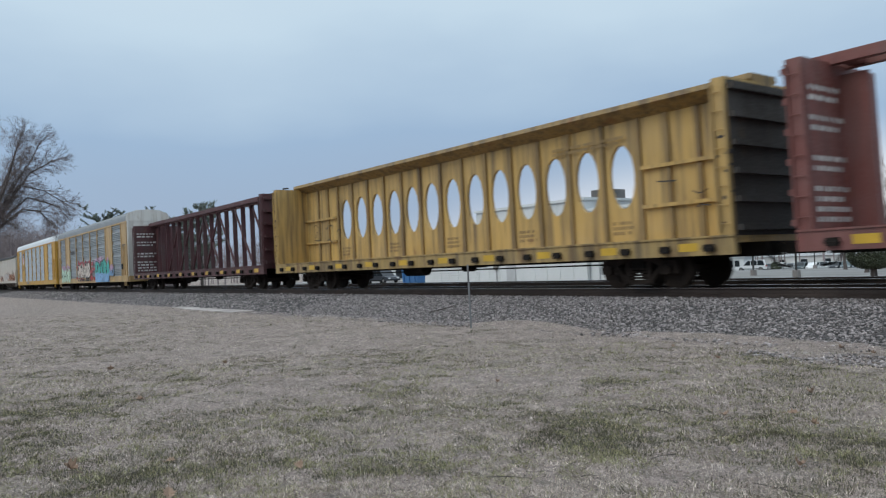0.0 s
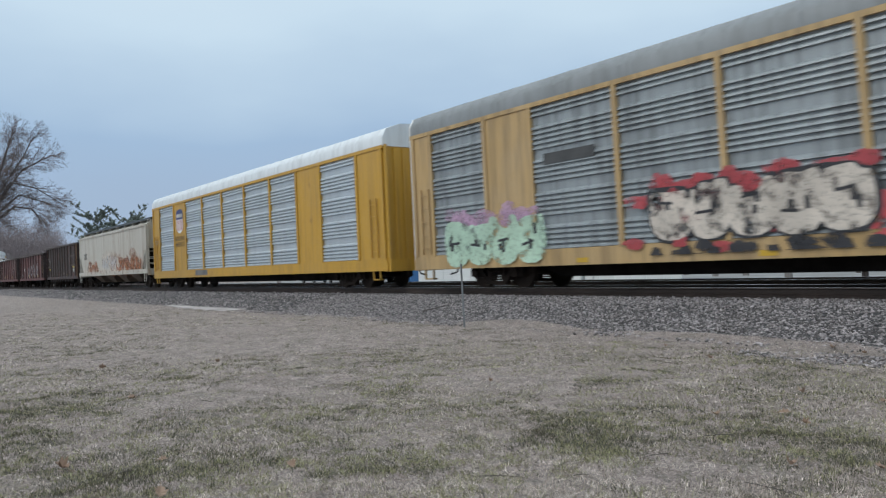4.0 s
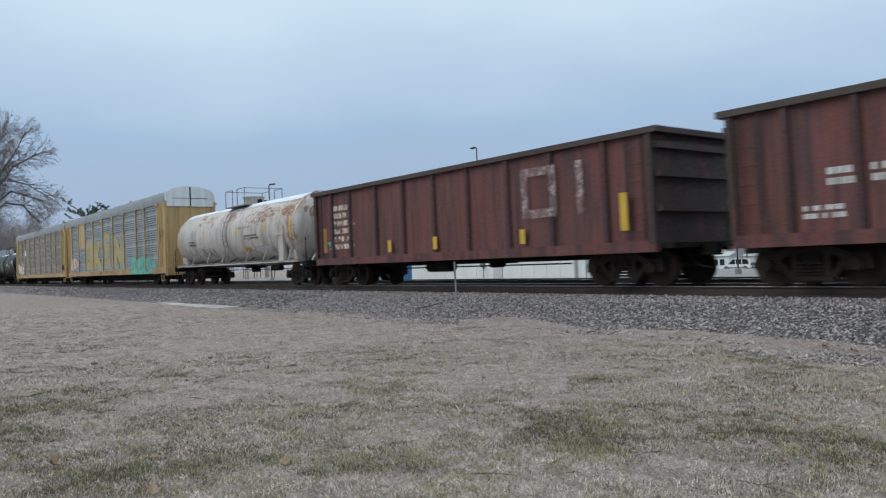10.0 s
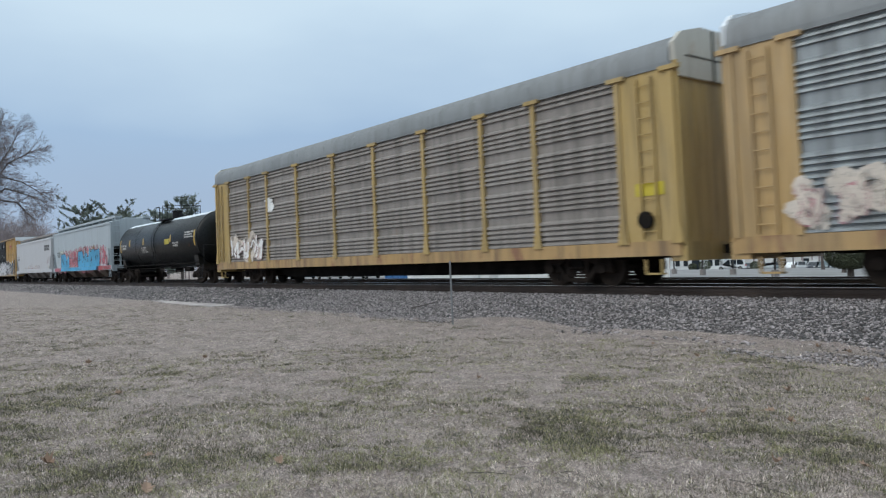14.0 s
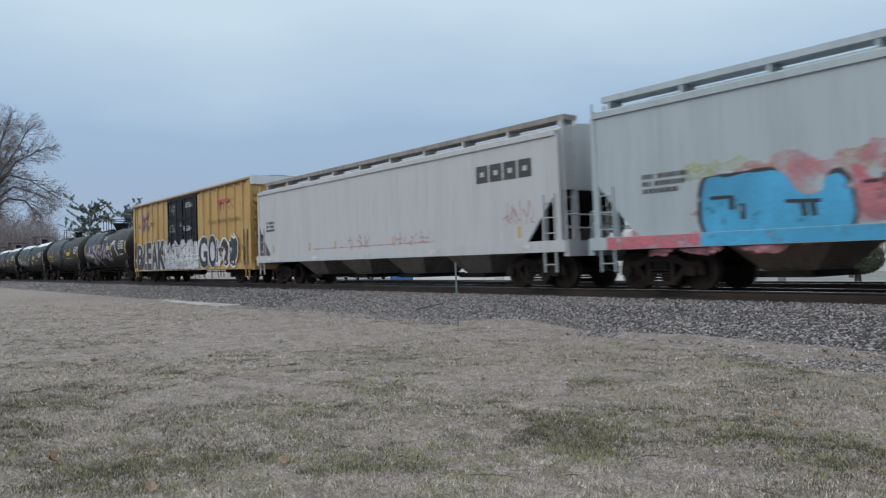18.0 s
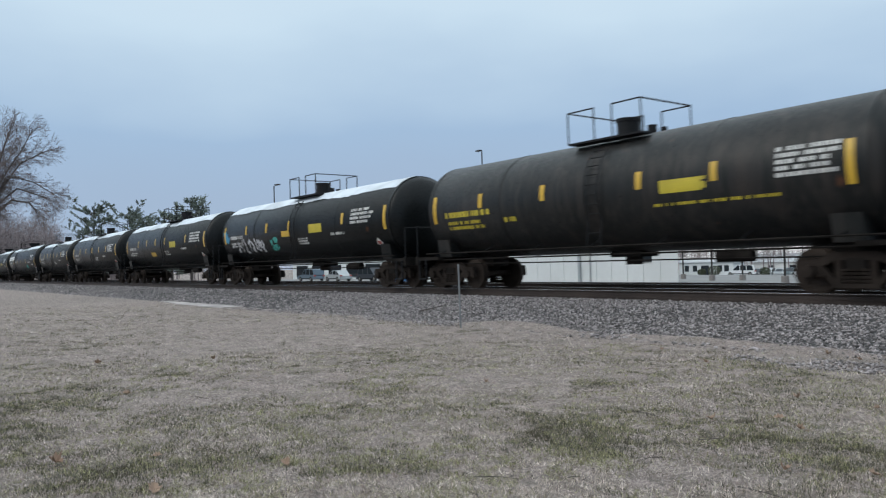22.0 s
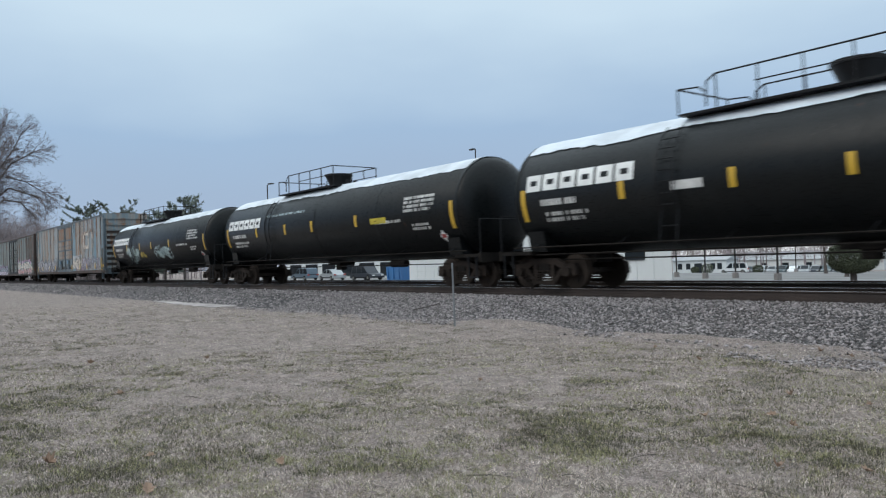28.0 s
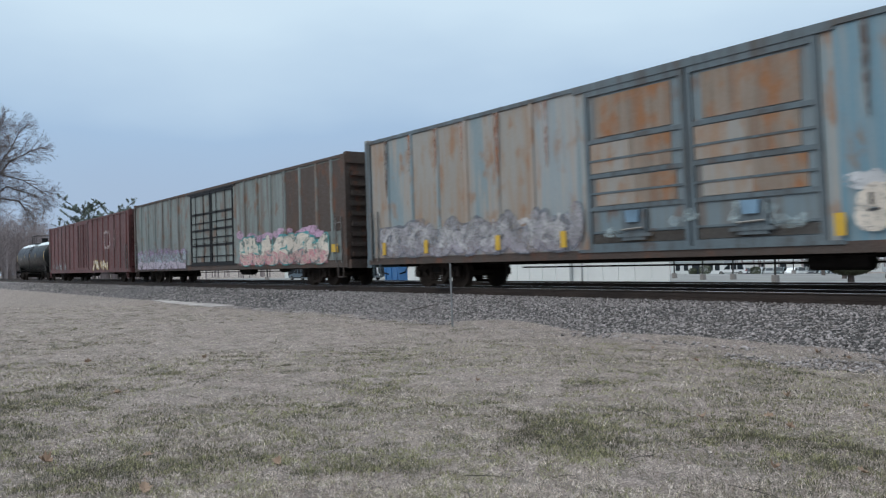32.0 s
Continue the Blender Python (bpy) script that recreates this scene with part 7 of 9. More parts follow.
# ---- tank cars ----
def tank_car(front, rear, label, mat, r=1.49, zc=2.46, dome="cap", long_deck=False, pale_top=0.5, ladder_x=None, deck_x=None, jacket=True, seed=1):
    """front and rear are where the shell's flank ends."""
    car, half = new_car("tank_car", label, "rail car", front, rear)
    rng = random.Random(seed)
    body = half + 0.95
    running_gear(car, body, half - 0.45, sill=False)
    head = [(half + 0.52 * math.sin(a), r * math.cos(a)) for a in (radians(q) for q in (0, 14, 28, 42, 56, 70, 82))]
    prof = [(-x, q) for x, q in reversed(head)] + head
    part("tank_shell", S().lathe(prof, 48, 0, zc), mat, car, smooth=30)
    for x in ((-half, -half / 2, 0, half / 2, half) if jacket else (-half, half)):
        part("shell_band", S().lathe([(x - 0.05, r + 0.008), (x + 0.05, r + 0.008)], 48, 0, zc), mat, car, smooth=30)
    for k in (-1, 1):
        part("saddle", S().prism([(-1.25, 1.0), (1.25, 1.0), (1.35, 1.55), (0.9, 1.28), (0, 1.06), (-0.9, 1.28), (-1.35, 1.55)], *sorted((k * (half - 0.75), k * (half - 0.15)))), mat, car)
        part("end_platform", S().box(*sorted((k * (half - 0.3), k * body)), -1.42, 1.42, 0.92, 1.02), "under", car)
        part("end_sill", S().box(*sorted((k * (body - 0.12), k * body)), -1.45, 1.45, 0.78, 1.05), "under", car)
        xe = k * (body - 0.06)
        part("end_rail", S().rod((xe, -1.4, 2.05), (xe, 1.4, 2.05), 0.02, 6).rod((xe, -1.4, 1.0), (xe, -1.4, 2.05), 0.02, 6).rod((xe, 1.4, 1.0), (xe, 1.4, 2.05), 0.02, 6), "black", car)
        part("step", S().box(*sorted((k * (half + 0.35), k * (half + 0.75))), -1.46, -1.3, 0.30, 0.34).box(*sorted((k * (half + 0.35), k * (half + 0.39))), -1.46, -1.42, 0.3, 0.95).box(*sorted((k * (half + 0.71), k * (half + 0.75))), -1.46, -1.42, 0.3, 0.95), "black", car)
        part("side_rail", S().rod((-half - 0.3, k * 1.46, 1.12), (half + 0.3, k * 1.46, 1.12), 0.024, 6), "steel" if mat == "tank_white" else "under", car)
        for i in range(7):
            x = -half + 0.5 + i * (2 * half - 1.0) / 6
            part("rail_bracket", S().rod((x, k * 1.46, 1.12), (x, k * 1.05, 1.32), 0.02, 5), "black", car)
    dx = 0.0 if deck_x is None else deck_x
    zt = zc + r
    # fittings and the deck round them
    if dome == "cap":
        part("manway_dome", S().rod((dx, 0, zt - 0.1), (dx, 0, zt + 0.42), 0.30, 16).rod((dx, 0, zt + 0.42), (dx, 0, zt + 0.50), 0.33, 16), "black", car, smooth=40)
    elif dome == "cone":
        part("manway_dome", S().rod((dx, 0, zt - 0.1), (dx, 0, zt + 0.42), 0.34, 16, 0.56).rod((dx, 0, zt + 0.42), (dx, 0, zt + 0.50), 0.58, 16), "black", car, smooth=40)
    else:
        part("manway_dome", S().rod((dx, 0, zt - 0.1), (dx, 0, zt + 0.34), 0.46, 16, 0.52).rod((dx, 0, zt + 0.34), (dx, 0, zt + 0.40), 0.56, 16), mat, car, smooth=40)
    part("valve", S().rod((dx + 0.75, 0, zt - 0.05), (dx + 0.75, 0, zt + 0.22), 0.12, 10).rod((dx + 0.95, 0.2, zt - 0.08), (dx + 0.95, 0.2, zt + 0.16), 0.09, 8), "black", car)
    w0, w1 = (dx - 3.6, dx + 1.3) if long_deck else (dx - 1.2, dx + 1.2)
    rail_mat = "steel" if mat == "tank_white" else "black"
    for k in (-1, 1):
        part("deck_grating", S().box(w0, w1, *sorted((k * 0.62, k * 1.02)), zt - 0.12, zt - 0.07), rail_mat, car)
        posts = [w0, w0 + 0.9, w1 - 0.9, w1] if not long_deck else [w0 + i * (w1 - w0) / 5 for i in range(6)]
        hi = 0.74 if not long_deck else 0.68
        for x in posts:
            low = long_deck and x == posts[0]
            part("deck_post", shared("deck_post%d%d" % (long_deck, low) + rail_mat, lambda: S().rod((0, 0, -0.1), (0, 0, 0.50 if low else hi), 0.02, 6), rail_mat), rail_mat, car, at=pose(x, k * 1.0, zt))
        if long_deck:
            part("deck_rail", S().rod((w0, k * 1.0, zt + 0.50), (w0 + 0.55, k * 1.0, zt + 0.46), 0.02, 6).rod((w0 + 0.55, k * 1.0, zt + 0.46), (w0 + 0.75, k * 1.0, zt + 0.30), 0.02, 6), rail_mat, car)
            part("deck_rail", S().rod((w0 + 0.72, k * 1.0, zt + 0.0), (w0 + 0.75, k * 1.0, zt + 0.55), 0.02, 6).rod((w0 + 0.75, k * 1.0, zt + 0.55), (w0 + 0.98, k * 1.0, zt + hi), 0.02, 6).rod((w0 + 0.98, k * 1.0, zt + hi), (w1, k * 1.0, zt + hi), 0.02, 6), rail_mat, car)
            part("deck_rail", S().rod((w0 + 1.9, k * 1.0, zt + 0.34), (w1, k * 1.0, zt + 0.34), 0.016, 6), rail_mat, car)
        else:
            for a, b in ((w0, w0 + 0.9), (w1 - 0.9, w1)):
                part("deck_rail", S().rod((a, k * 1.0, zt + hi), (b, k * 1.0, zt + hi), 0.02, 6), rail_mat, car)
    for x in (w0, w1):
        part("deck_rail", S().rod((x, -1.0, zt + (0.50 if x == w0 else hi) if long_deck else zt + 0.74), (x, 1.0, zt + (0.50 if x == w0 else hi) if long_deck else zt + 0.74), 0.02, 6), rail_mat, car)
    lx = (w0 if long_deck else dx) if ladder_x is None else ladder_x
    for k in (-1, 1):
        s = S()
        pts = []
        for i in range(9):
            a = radians(42 + i * 9)
            pts.append((k * (r + 0.09) * math.sin(a), zc + (r + 0.09) * math.cos(a)))
        pts.append((k * (r + 0.06), 1.1))
        for q in (-0.22, 0.22):
            for a, b in zip(pts, pts[1:]):
                s.rod((lx + q, a[0], a[1]), (lx + q, b[0], b[1]), 0.018, 5)
        for a, b in zip(pts, pts[1:]):
            s.rod((lx - 0.22, (a[0] + b[0]) / 2, (a[1] + b[1]) / 2), (lx + 0.22, (a[0] + b[0]) / 2, (a[1] + b[1]) / 2), 0.014, 5)
        part("ladder", s, rail_mat, car)
    part("outlet_valve", S().rod((dx, 0, zc - r - 0.32), (dx, 0, zc - r + 0.1), 0.22, 12).box(dx - 0.5, dx + 0.5, -0.35, 0.35, zc - r - 0.12, zc - r + 0.06), "under", car)
    part("brake_rod", S().rod((-half, -0.95, 0.78), (half, -0.95, 0.74), 0.02, 6).rod((-half, -1.2, 0.92), (half, -1.2, 0.92), 0.025, 6), "under", car)
    part("brake_reservoir", S().rod((half * 0.45, -0.6, 0.80), (half * 0.45 + 0.9, -0.6, 0.80), 0.13, 12), "under", car, smooth=40)
    # white sheet lying along the top, with a ragged edge
    if pale_top > 0:
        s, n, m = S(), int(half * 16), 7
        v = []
        runs = [math.radians(76) * pale_top * (0.94 + 0.12 * noise.noise((i * 0.06, seed * 3.1, 0)) + 0.05 * noise.noise((i * 0.4, seed, 2)) + 0.05 * noise.noise((i * 1.7, seed, 4))) for i in range(n + 1)]
        back = [math.radians(70) * pale_top * (0.9 + 0.25 * noise.noise((i * 0.3, seed * 7.7, 5))) for i in range(n + 1)]
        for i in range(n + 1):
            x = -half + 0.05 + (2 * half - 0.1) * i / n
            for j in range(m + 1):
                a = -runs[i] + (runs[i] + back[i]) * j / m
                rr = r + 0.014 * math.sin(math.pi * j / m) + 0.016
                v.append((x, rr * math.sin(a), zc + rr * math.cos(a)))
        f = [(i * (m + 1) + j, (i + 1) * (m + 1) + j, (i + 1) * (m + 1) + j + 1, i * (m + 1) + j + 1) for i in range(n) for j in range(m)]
        part("frost_cap", s.add(v, f), "pale_top", car, "ragged white cap on the tank top", smooth=40)
    return car, half, (r, zc)


def tank_marks(car, half, wrap, reflect, number=(), panel=None, placards=True, mat="mark_white", seed=1, drop=0.0):
    """Reflector strips, stencilled bars and hazard placards on the near flank."""
    r, zc = wrap
    reflectors(car, [x for x in reflect if not (panel and panel[0] - 0.2 < x < panel[1] + 0.2)], zc - 0.05 - drop, 0.42, 0.17, wrap=(r, zc))
    for x in (-half + 0.25, half - 0.25):
        reflectors(car, (x,), zc - 0.4 - drop, 0.85, 0.17, wrap=(r, zc))
    for i, (x0, x1, z0, z1, rows) in enumerate(number):
        stencil(car, x0, x1, z0, z1, rows, mat, seed=seed + i, wrap=(r, zc, 0.007))
    if panel:
        part("warning_panel", wrapped(patch(*panel, 0, 4), r, zc, 0.007), "mark_yellow", car)
    if placards:
        x = half - 0.95
        part("placard", wrapped(S().add([(x - 0.19, 0, 1.62), (x, 0, 1.43), (x + 0.19, 0, 1.62), (x, 0, 1.81)], [(0, 1, 2, 3)]), r, zc, 0.012), "white", car, "white hazard placard")
        part("placard_mark", wrapped(patch(x - 0.11, x + 0.11, 1.57, 1.68, 0, 1), r, zc, 0.016), "mark_red", car)


# ---- box cars ----
def box_car(front, rear, label, mat, top, xt, door, posts, end_mat=None, roof_mat="galv_old", flat_posts=False, door_mat=None, trim=None, sill=0.72, end_ribs=9, sill_mat=None, cap_mat=None):
    """door: (x0, x1) of the door opening on the near side."""
    car, half = new_car("box_car", label, "rail car", front, rear)
    running_gear(car, half + 0.25, half - xt)
    under_gear(car, -half * 0.5, half * 0.5, int(front) + 7)
    end_mat, trim, door_mat = end_mat or mat, trim or mat, door_mat or mat
    yb = 1.48 if not flat_posts else 1.52
    x0, x1 = door
    part("floor", S().box(-half, half, -1.45, 1.45, 1.0, 1.1), "under", car)
    for k in (-1, 1):
        a, b = (x0, x1) if k < 0 else (-x1, -x0)
        part("side_sheet", S().box(-half, a, *sorted((k * (yb - 0.05), k * yb)), 0.98, top), mat, car)
        part("side_sheet", S().box(b, half, *sorted((k * (yb - 0.05), k * yb)), 0.98, top), mat, car)
        part("side_sill", S().box(-half, half, *sorted((k * 1.40, k * 1.54)), sill, 1.0), sill_mat or trim, car)
        part("top_plate", S().box(-half, half, *sorted((k * 1.42, k * 1.57)), top - 0.06, top + 0.05), trim, car)
        for x in posts:
            x = x if k < 0 else -x
            w, d = (0.10, 0.06) if flat_posts else (0.09, 0.075)
            part("side_post", S().prism([(x - w, k * yb), (x + w, k * yb), (x + w * 0.6, k * (yb + d)), (x - w * 0.6, k * (yb + d))], 1.0, top - 0.06, "z"), mat, car)
    prof = [(-1.5, top + 0.05), (-0.8, top + 0.15), (0, top + 0.19), (0.8, top + 0.15), (1.5, top + 0.05)]
    part("roof", S().prism(prof, -half, half), roof_mat, car)
    for i in range(int(half)):
        x = -half + 0.8 + i * (2 * half - 1.6) / max(1, int(half) - 1)
        part("roof_rib", S().prism([(y, z + 0.03) for y, z in prof], x - 0.05, x + 0.05), roof_mat, car)
    for k in (-1, 1):
        xe = k * half
        part("end_sheet", S().box(*sorted((xe, xe - k * 0.06)), -1.5, 1.5, 0.98, top + 0.05), end_mat, car)
        part("end_cap", S().box(*sorted((xe - k * 0.1, xe + k * 0.10)), -1.54, 1.54, top - 0.30, top + 0.12), cap_mat or end_mat, car)
        for i in range(end_ribs):
            z = 1.12 + i * (top - 1.5) / end_ribs
            part("end_rib", S().prism([(-1.35, z), (1.35, z), (1.35, z + 0.16), (-1.35, z + 0.16)], *sorted((xe, xe + k * 0.11))), end_mat, car)
        part("corner_post", S().box(*sorted((xe - k * 0.28, xe + k * 0.03)), -1.575, -1.40, 0.95, top), trim, car)
        part("corner_post", S().box(*sorted((xe - k * 0.28, xe + k * 0.03)), 1.40, 1.575, 0.95, top), trim, car)
        ladder(car, xe - k * 0.5, -1.61, 0.9, 2.6, 0.42, "steel")
        part("end_sill", S().box(*sorted((xe - k * 0.1, xe + k * 0.2)), -1.5, 1.5, 0.68, 1.0), trim, car)
        part("step", S().box(xe - k * 0.5 - 0.22, xe - k * 0.5 + 0.22, -1.56, -1.42, 0.34, 0.38).box(xe - k * 0.5 - 0.22, xe - k * 0.5 - 0.18, -1.56, -1.5, 0.34, 0.8).box(xe - k * 0.5 + 0.18, xe - k * 0.5 + 0.22, -1.56, -1.5, 0.34, 0.8), trim, car)
    return car, half


def plug_doors(car, door, count, top, mat, trim, y=-1.52, rods=True, patches=None):
    """Doors between the jambs, with frames, cross rails and locking rods."""
    x0, x1 = door
    w = (x1 - x0) / count
    for i in range(count):
        a, b = x0 + w * i + 0.03, x0 + w * (i + 1) - 0.03
        d = part("door", S().box(a, b, y + 0.02, y + 0.07, 1.02, top - 0.10), mat, car)
        part("door_frame", S().box(a, a + 0.12, y - 0.03, y + 0.02, 1.02, top - 0.1).box(b - 0.12, b, y - 0.03, y + 0.02, 1.02, top - 0.1).box(a + 0.12, b - 0.12, y - 0.03, y + 0.02, top - 0.24, top - 0.1).box(a + 0.12, b - 0.12, y - 0.03, y + 0.02, 1.02, 1.14), trim, d)
        for z in (1.4, 1.95, 2.35, 2.75, 3.15, 3.6):
            part("door_rail", S().box(a + 0.12, b - 0.12, y - 0.02, y + 0.02, z, z + (0.10 if z in (1.95, 2.75, 3.6) else 0.05)), trim, d)
        if rods:
            for q in (0.3, 0.7):
                x = a + (b - a) * q
                part("lock_rod", S().rod((x, y - 0.05, 1.1), (x, y - 0.05, top - 0.2), 0.022, 6).rod((x - 0.25, y - 0.07, 2.1), (x + 0.25, y - 0.07, 2.1), 0.02, 5), trim, d)
        if patches:
            part("door_patch", S().box(a + 0.36, b - 0.36, y - 0.004, y + 0.02, 3.74, top - 0.30), patches, d)
            m = (a + b) / 2
            part("door_patch", S().box(a + 0.14, m - 0.12, y - 0.004, y + 0.02, 2.87, 3.58), "box_tan", d)
            part("door_patch", S().box(m - 0.12, b - 0.4, y - 0.005, y + 0.02, 2.87, 3.58), patches, d)
            part("door_patch", S().box(a + 0.3, m, y - 0.004, y + 0.02, 2.07, 2.72), "box_tan", d)
            part("door_patch", S().box(m, b - 0.3, y - 0.005, y + 0.02, 2.07, 2.72), patches, d)
            part("door_patch", S().box(a + 0.14, b - 0.14, y - 0.004, y + 0.02, 1.16, 1.38), "dark_steel", d)
    part("door_track", S().box(x0 - 0.3, x1 + 0.3, y - 0.05, y + 0.05, 0.94, 1.02), trim, car)
    part("door_track", S().box(x0 - 0.3, x1 + 0.3, y - 0.05, y + 0.03, top - 0.1, top - 0.03), trim, car)


# ---- the train, from its head to its tail; ends are places along the track at 16 s ----
def even(a, b, n):
    return [a + (b - a) * i / n for i in range(n + 1)]


def bays_of(edges, kinds):
    return [(a, b, k) for a, b, k in zip(edges, edges[1:], kinds)]


def build_train():
    W = -HALF_W - 0.006
    beam_truss(271.8, 248.8, "dull_red", "empty dull red centre-beam flat car with an open truss")
    beam_solid(247.45, 224.3)
    beam_truss(222.95, 200.05)

    # auto rack with teal, red and mint graffiti
    car, half = auto_rack(198.4, 171.6, "auto rack with faded tan posts, grey steel panels and graffiti", "galv", "tan", "roof_grey",
                          bays_of([-13.25, -12.3, -9.62, -7.68, -4.7, -1.85, 1.05, 3.85, 6.75, 8.85, 11.75, 13.25], "spspppppsps"),
                          end_mat="rack_end", end_top="rack_end")
    y = -1.60
    piece(car, -11.6, -7.2, 0.66, 2.15, 4, "sp_mint", None, "sp_pink_mist", None, 0, 11, y)
    smear(car, -4.6, 3.2, 0.9, 2.3, "sp_red", 26, 17, y + 0.004, size=0.3)
    piece(car, -3.7, 1.1, 1.1, 2.35, 5, "sp_cream", "sp_black", "sp_red", None, 0, 12, y)
    smear(car, -3.9, 2.6, 0.68, 0.98, "sp_black", 18, 7, y - 0.002, size=0.2)
    smear(car, 1.6, 3.0, 0.7, 1.2, "sp_red", 8, 18, y - 0.004, size=0.2)
    piece(car, 3.2, 7.9, 0.66, 2.42, 4, "sp_teal", "sp_black", "sp_pink_mist", "sp_sky", 0.42, 13, y)
    piece(car, 7.6, 9.4, 1.1, 1.72, 3, "sp_sky", None, "sp_pink_mist", None, 0, 14, y)
    smear(car, 8.0, 9.0, 1.5, 2.1, "sp_pink_mist", 8, 10, y, size=0.25)
    part("stencil_patch", patch(-7.2, -5.4, 3.3, 3.6, -1.545), "mark_black", car)
    stencil(car, 12.0, 13.0, 2.95, 3.4, 3, "mark_black", -1.55, 3)
    part("hand_brake", S().rod((12.2, -1.58, 1.75), (12.2, -1.66, 1.75), 0.2, 14), "black", car)
    reflectors(car, (-6, -1, 4, 9), 0.68, 0.12, 0.4, -1.562)

    # bright yellow auto rack with a shield
    car, half = auto_rack(169.9, 142.4, "bright yellow auto rack with shiny galvanised side panels", "galv_new", "rack_yellow", "roof_white",
                          bays_of([-13.6, -12.35, -9.5, -7.45, -4.66, -1.75, 1.2, 4.15, 6.85, 8.95, 11.85, 13.6], "spspppppsps"))
    xs, y = -8.45, -1.548
    part("shield", S().add([(xs - 0.62, y, 4.35), (xs - 0.45, y, 4.55), (xs, y, 4.6), (xs + 0.45, y, 4.55), (xs + 0.62, y, 4.35), (xs + 0.58, y, 4.0), (xs - 0.58, y, 4.0)], [(0, 1, 2, 3, 4, 5, 6)]), plain("shield_blue", (0.03, 0.045, 0.16), 0.5), car)
    part("shield", S().add([(xs - 0.60, y - 0.002, 4.0), (xs + 0.60, y - 0.002, 4.0), (xs + 0.62, y - 0.002, 3.5), (xs + 0.3, y - 0.002, 3.25), (xs, y - 0.002, 3.18), (xs - 0.3, y - 0.002, 3.25), (xs - 0.62, y - 0.002, 3.5)], [(0, 1, 2, 3, 4, 5, 6)]), "white", car)
    for i in range(6):
        x = xs - 0.52 + i * 0.2
        part("shield_stripe", patch(x, x + 0.09, 3.36, 3.98, y - 0.006), "stripe_red", car)
    part("shield_band", patch(xs - 0.5, xs + 0.5, 4.12, 4.32, y - 0.004), "mark_white", car)
    lettering(car, "lettering", "BUILDING", -9.32, -7.62, 2.78, 3.04, "mark_brown", y, 0.01)
    lettering(car, "lettering", "AMERICA", -9.32, -7.62, 2.42, 2.68, "mark_brown", y, 0.01)
    part("notice_panel", patch(-6.0, -4.1, 0.72, 1.0, -1.56), "steel", car)
    stencil(car, -13.3, -12.6, 2.7, 3.0, 2, "mark_white", y, 8)

    # white covered hopper, rusting
    car, half = covered_hopper(140.8, 120.95, "dirty white covered hopper with rust and faded orange graffiti", "dirty_white", 4, 4.10, walk_mat="walk_slate")
    for a, b, sd in ((-6.6, -3.6, 1), (2.3, 5.5, 2), (5.6, 8.3, 3)):
        smear(car, a, b, 1.15, 2.15, "sp_orange" if sd == 2 else "sp_rust", 9, sd, W, size=0.34)
        graffiti(car, a, b, 1.2, 2.2, 3, "sp_rusted" if sd > 1 else "sp_tea", "sp_orange", None, None, sd + 20, W - 0.004, weight=0.24)
    smear(car, -6, 8.5, 1.02, 1.35, "sp_rust", 20, 5, -1.604, size=0.16)
    smear(car, 0.8, 8.8, 1.2, 2.4, "sp_rust", 24, 15, W + 0.003, None, "rust_stain", 0.5)
    smear(car, -7.0, -3.0, 1.1, 1.9, "sp_rust", 8, 16, W + 0.003, None, "rust_stain", 0.4)
    graffiti(car, -2.2, 2.0, 1.3, 2.5, 5, "sp_silver", None, "sp_cream", None, 31, W, weight=0.2)
    stencil(car, -8.4, -7.2, 2.35, 2.85, 3, "mark_black", W, 3)

    # three gondolas
    car, half = gondola(119.8, 105.25, "high-sided dark brown rusty gondola", "gon_dark", [-6.65, -5.32, -4.12, -3.0, -1.91, -0.77, 0.3, 1.49, 2.76, 4.23, 6.05], 3.86, "gon_dark")
    part("corner_panel", S().box(6.12, 6.95, -1.475, -1.46, 1.1, 3.8), "gon_orange", car, "orange rusted corner panel")
    part("corner_strap", S().box(6.95, 7.27, -1.585, -1.575, 1.0, 3.84), "gon_ochre", car, "ochre rusted corner strap")
    part("corner_strap", S().box(7.295, 7.305, -1.3, -0.7, 1.1, 3.8), "gon_ochre", car, "ochre rust run on the end wall")
    for x0, x1 in ((-6.55, -5.42), (4.33, 5.95), (6.15, 6.95)):
        for z in (2.0, 2.85):
            part("side_rail", S().box(x0, x1, -1.55, -1.476, z, z + 0.13), "gon_rail", car)
    for x in (-5.32, -4.12, -3.0, -1.91, -0.77, 0.3, 1.49, 2.76, 4.23):
        part("post_foot", S().prism([(x - 0.09, 0.62), (x + 0.09, 0.62), (x + 0.12, 0.82), (x - 0.12, 0.82)], -1.5, -1.3, "y"), "gon_post", car)
    for x0, x1, z in ((-6.2, -5.3, 2.45), (4.9, 6.1, 1.45)):
        part("label_plate", patch(x0, x1, z, z + 0.42, -1.466), "mark_black", car)
        stencil(car, x0 + 0.05, x1, z + 0.02, z + 0.38, 3, "mark_white", -1.470, int(z * 9))
    part("yellow_band", patch(4.75, 5.9, 1.84, 1.97, -1.47), "mark_yellow", car)
    part("yellow_band", patch(-6.2, -5.3, 1.75, 1.95, -1.468), "mark_yellow", car)
    for x0, x1, z1 in ((-2.9, -2.1, 1.5), (-1.8, -0.9, 1.8), (-0.6, 0.2, 1.6), (0.4, 1.3, 2.3)):
        smear(car, x0 + 0.1, x1 - 0.1, 1.3, z1, "sp_rose" if x0 < 0 else "sp_faded", 4, int(x0 * 10 + 40), -1.468, size=0.13)
    reflectors(car, (-2.2, 0.0, 2.4), 1.12, 0.12, 0.5, -1.468, mat="mark_yellow")

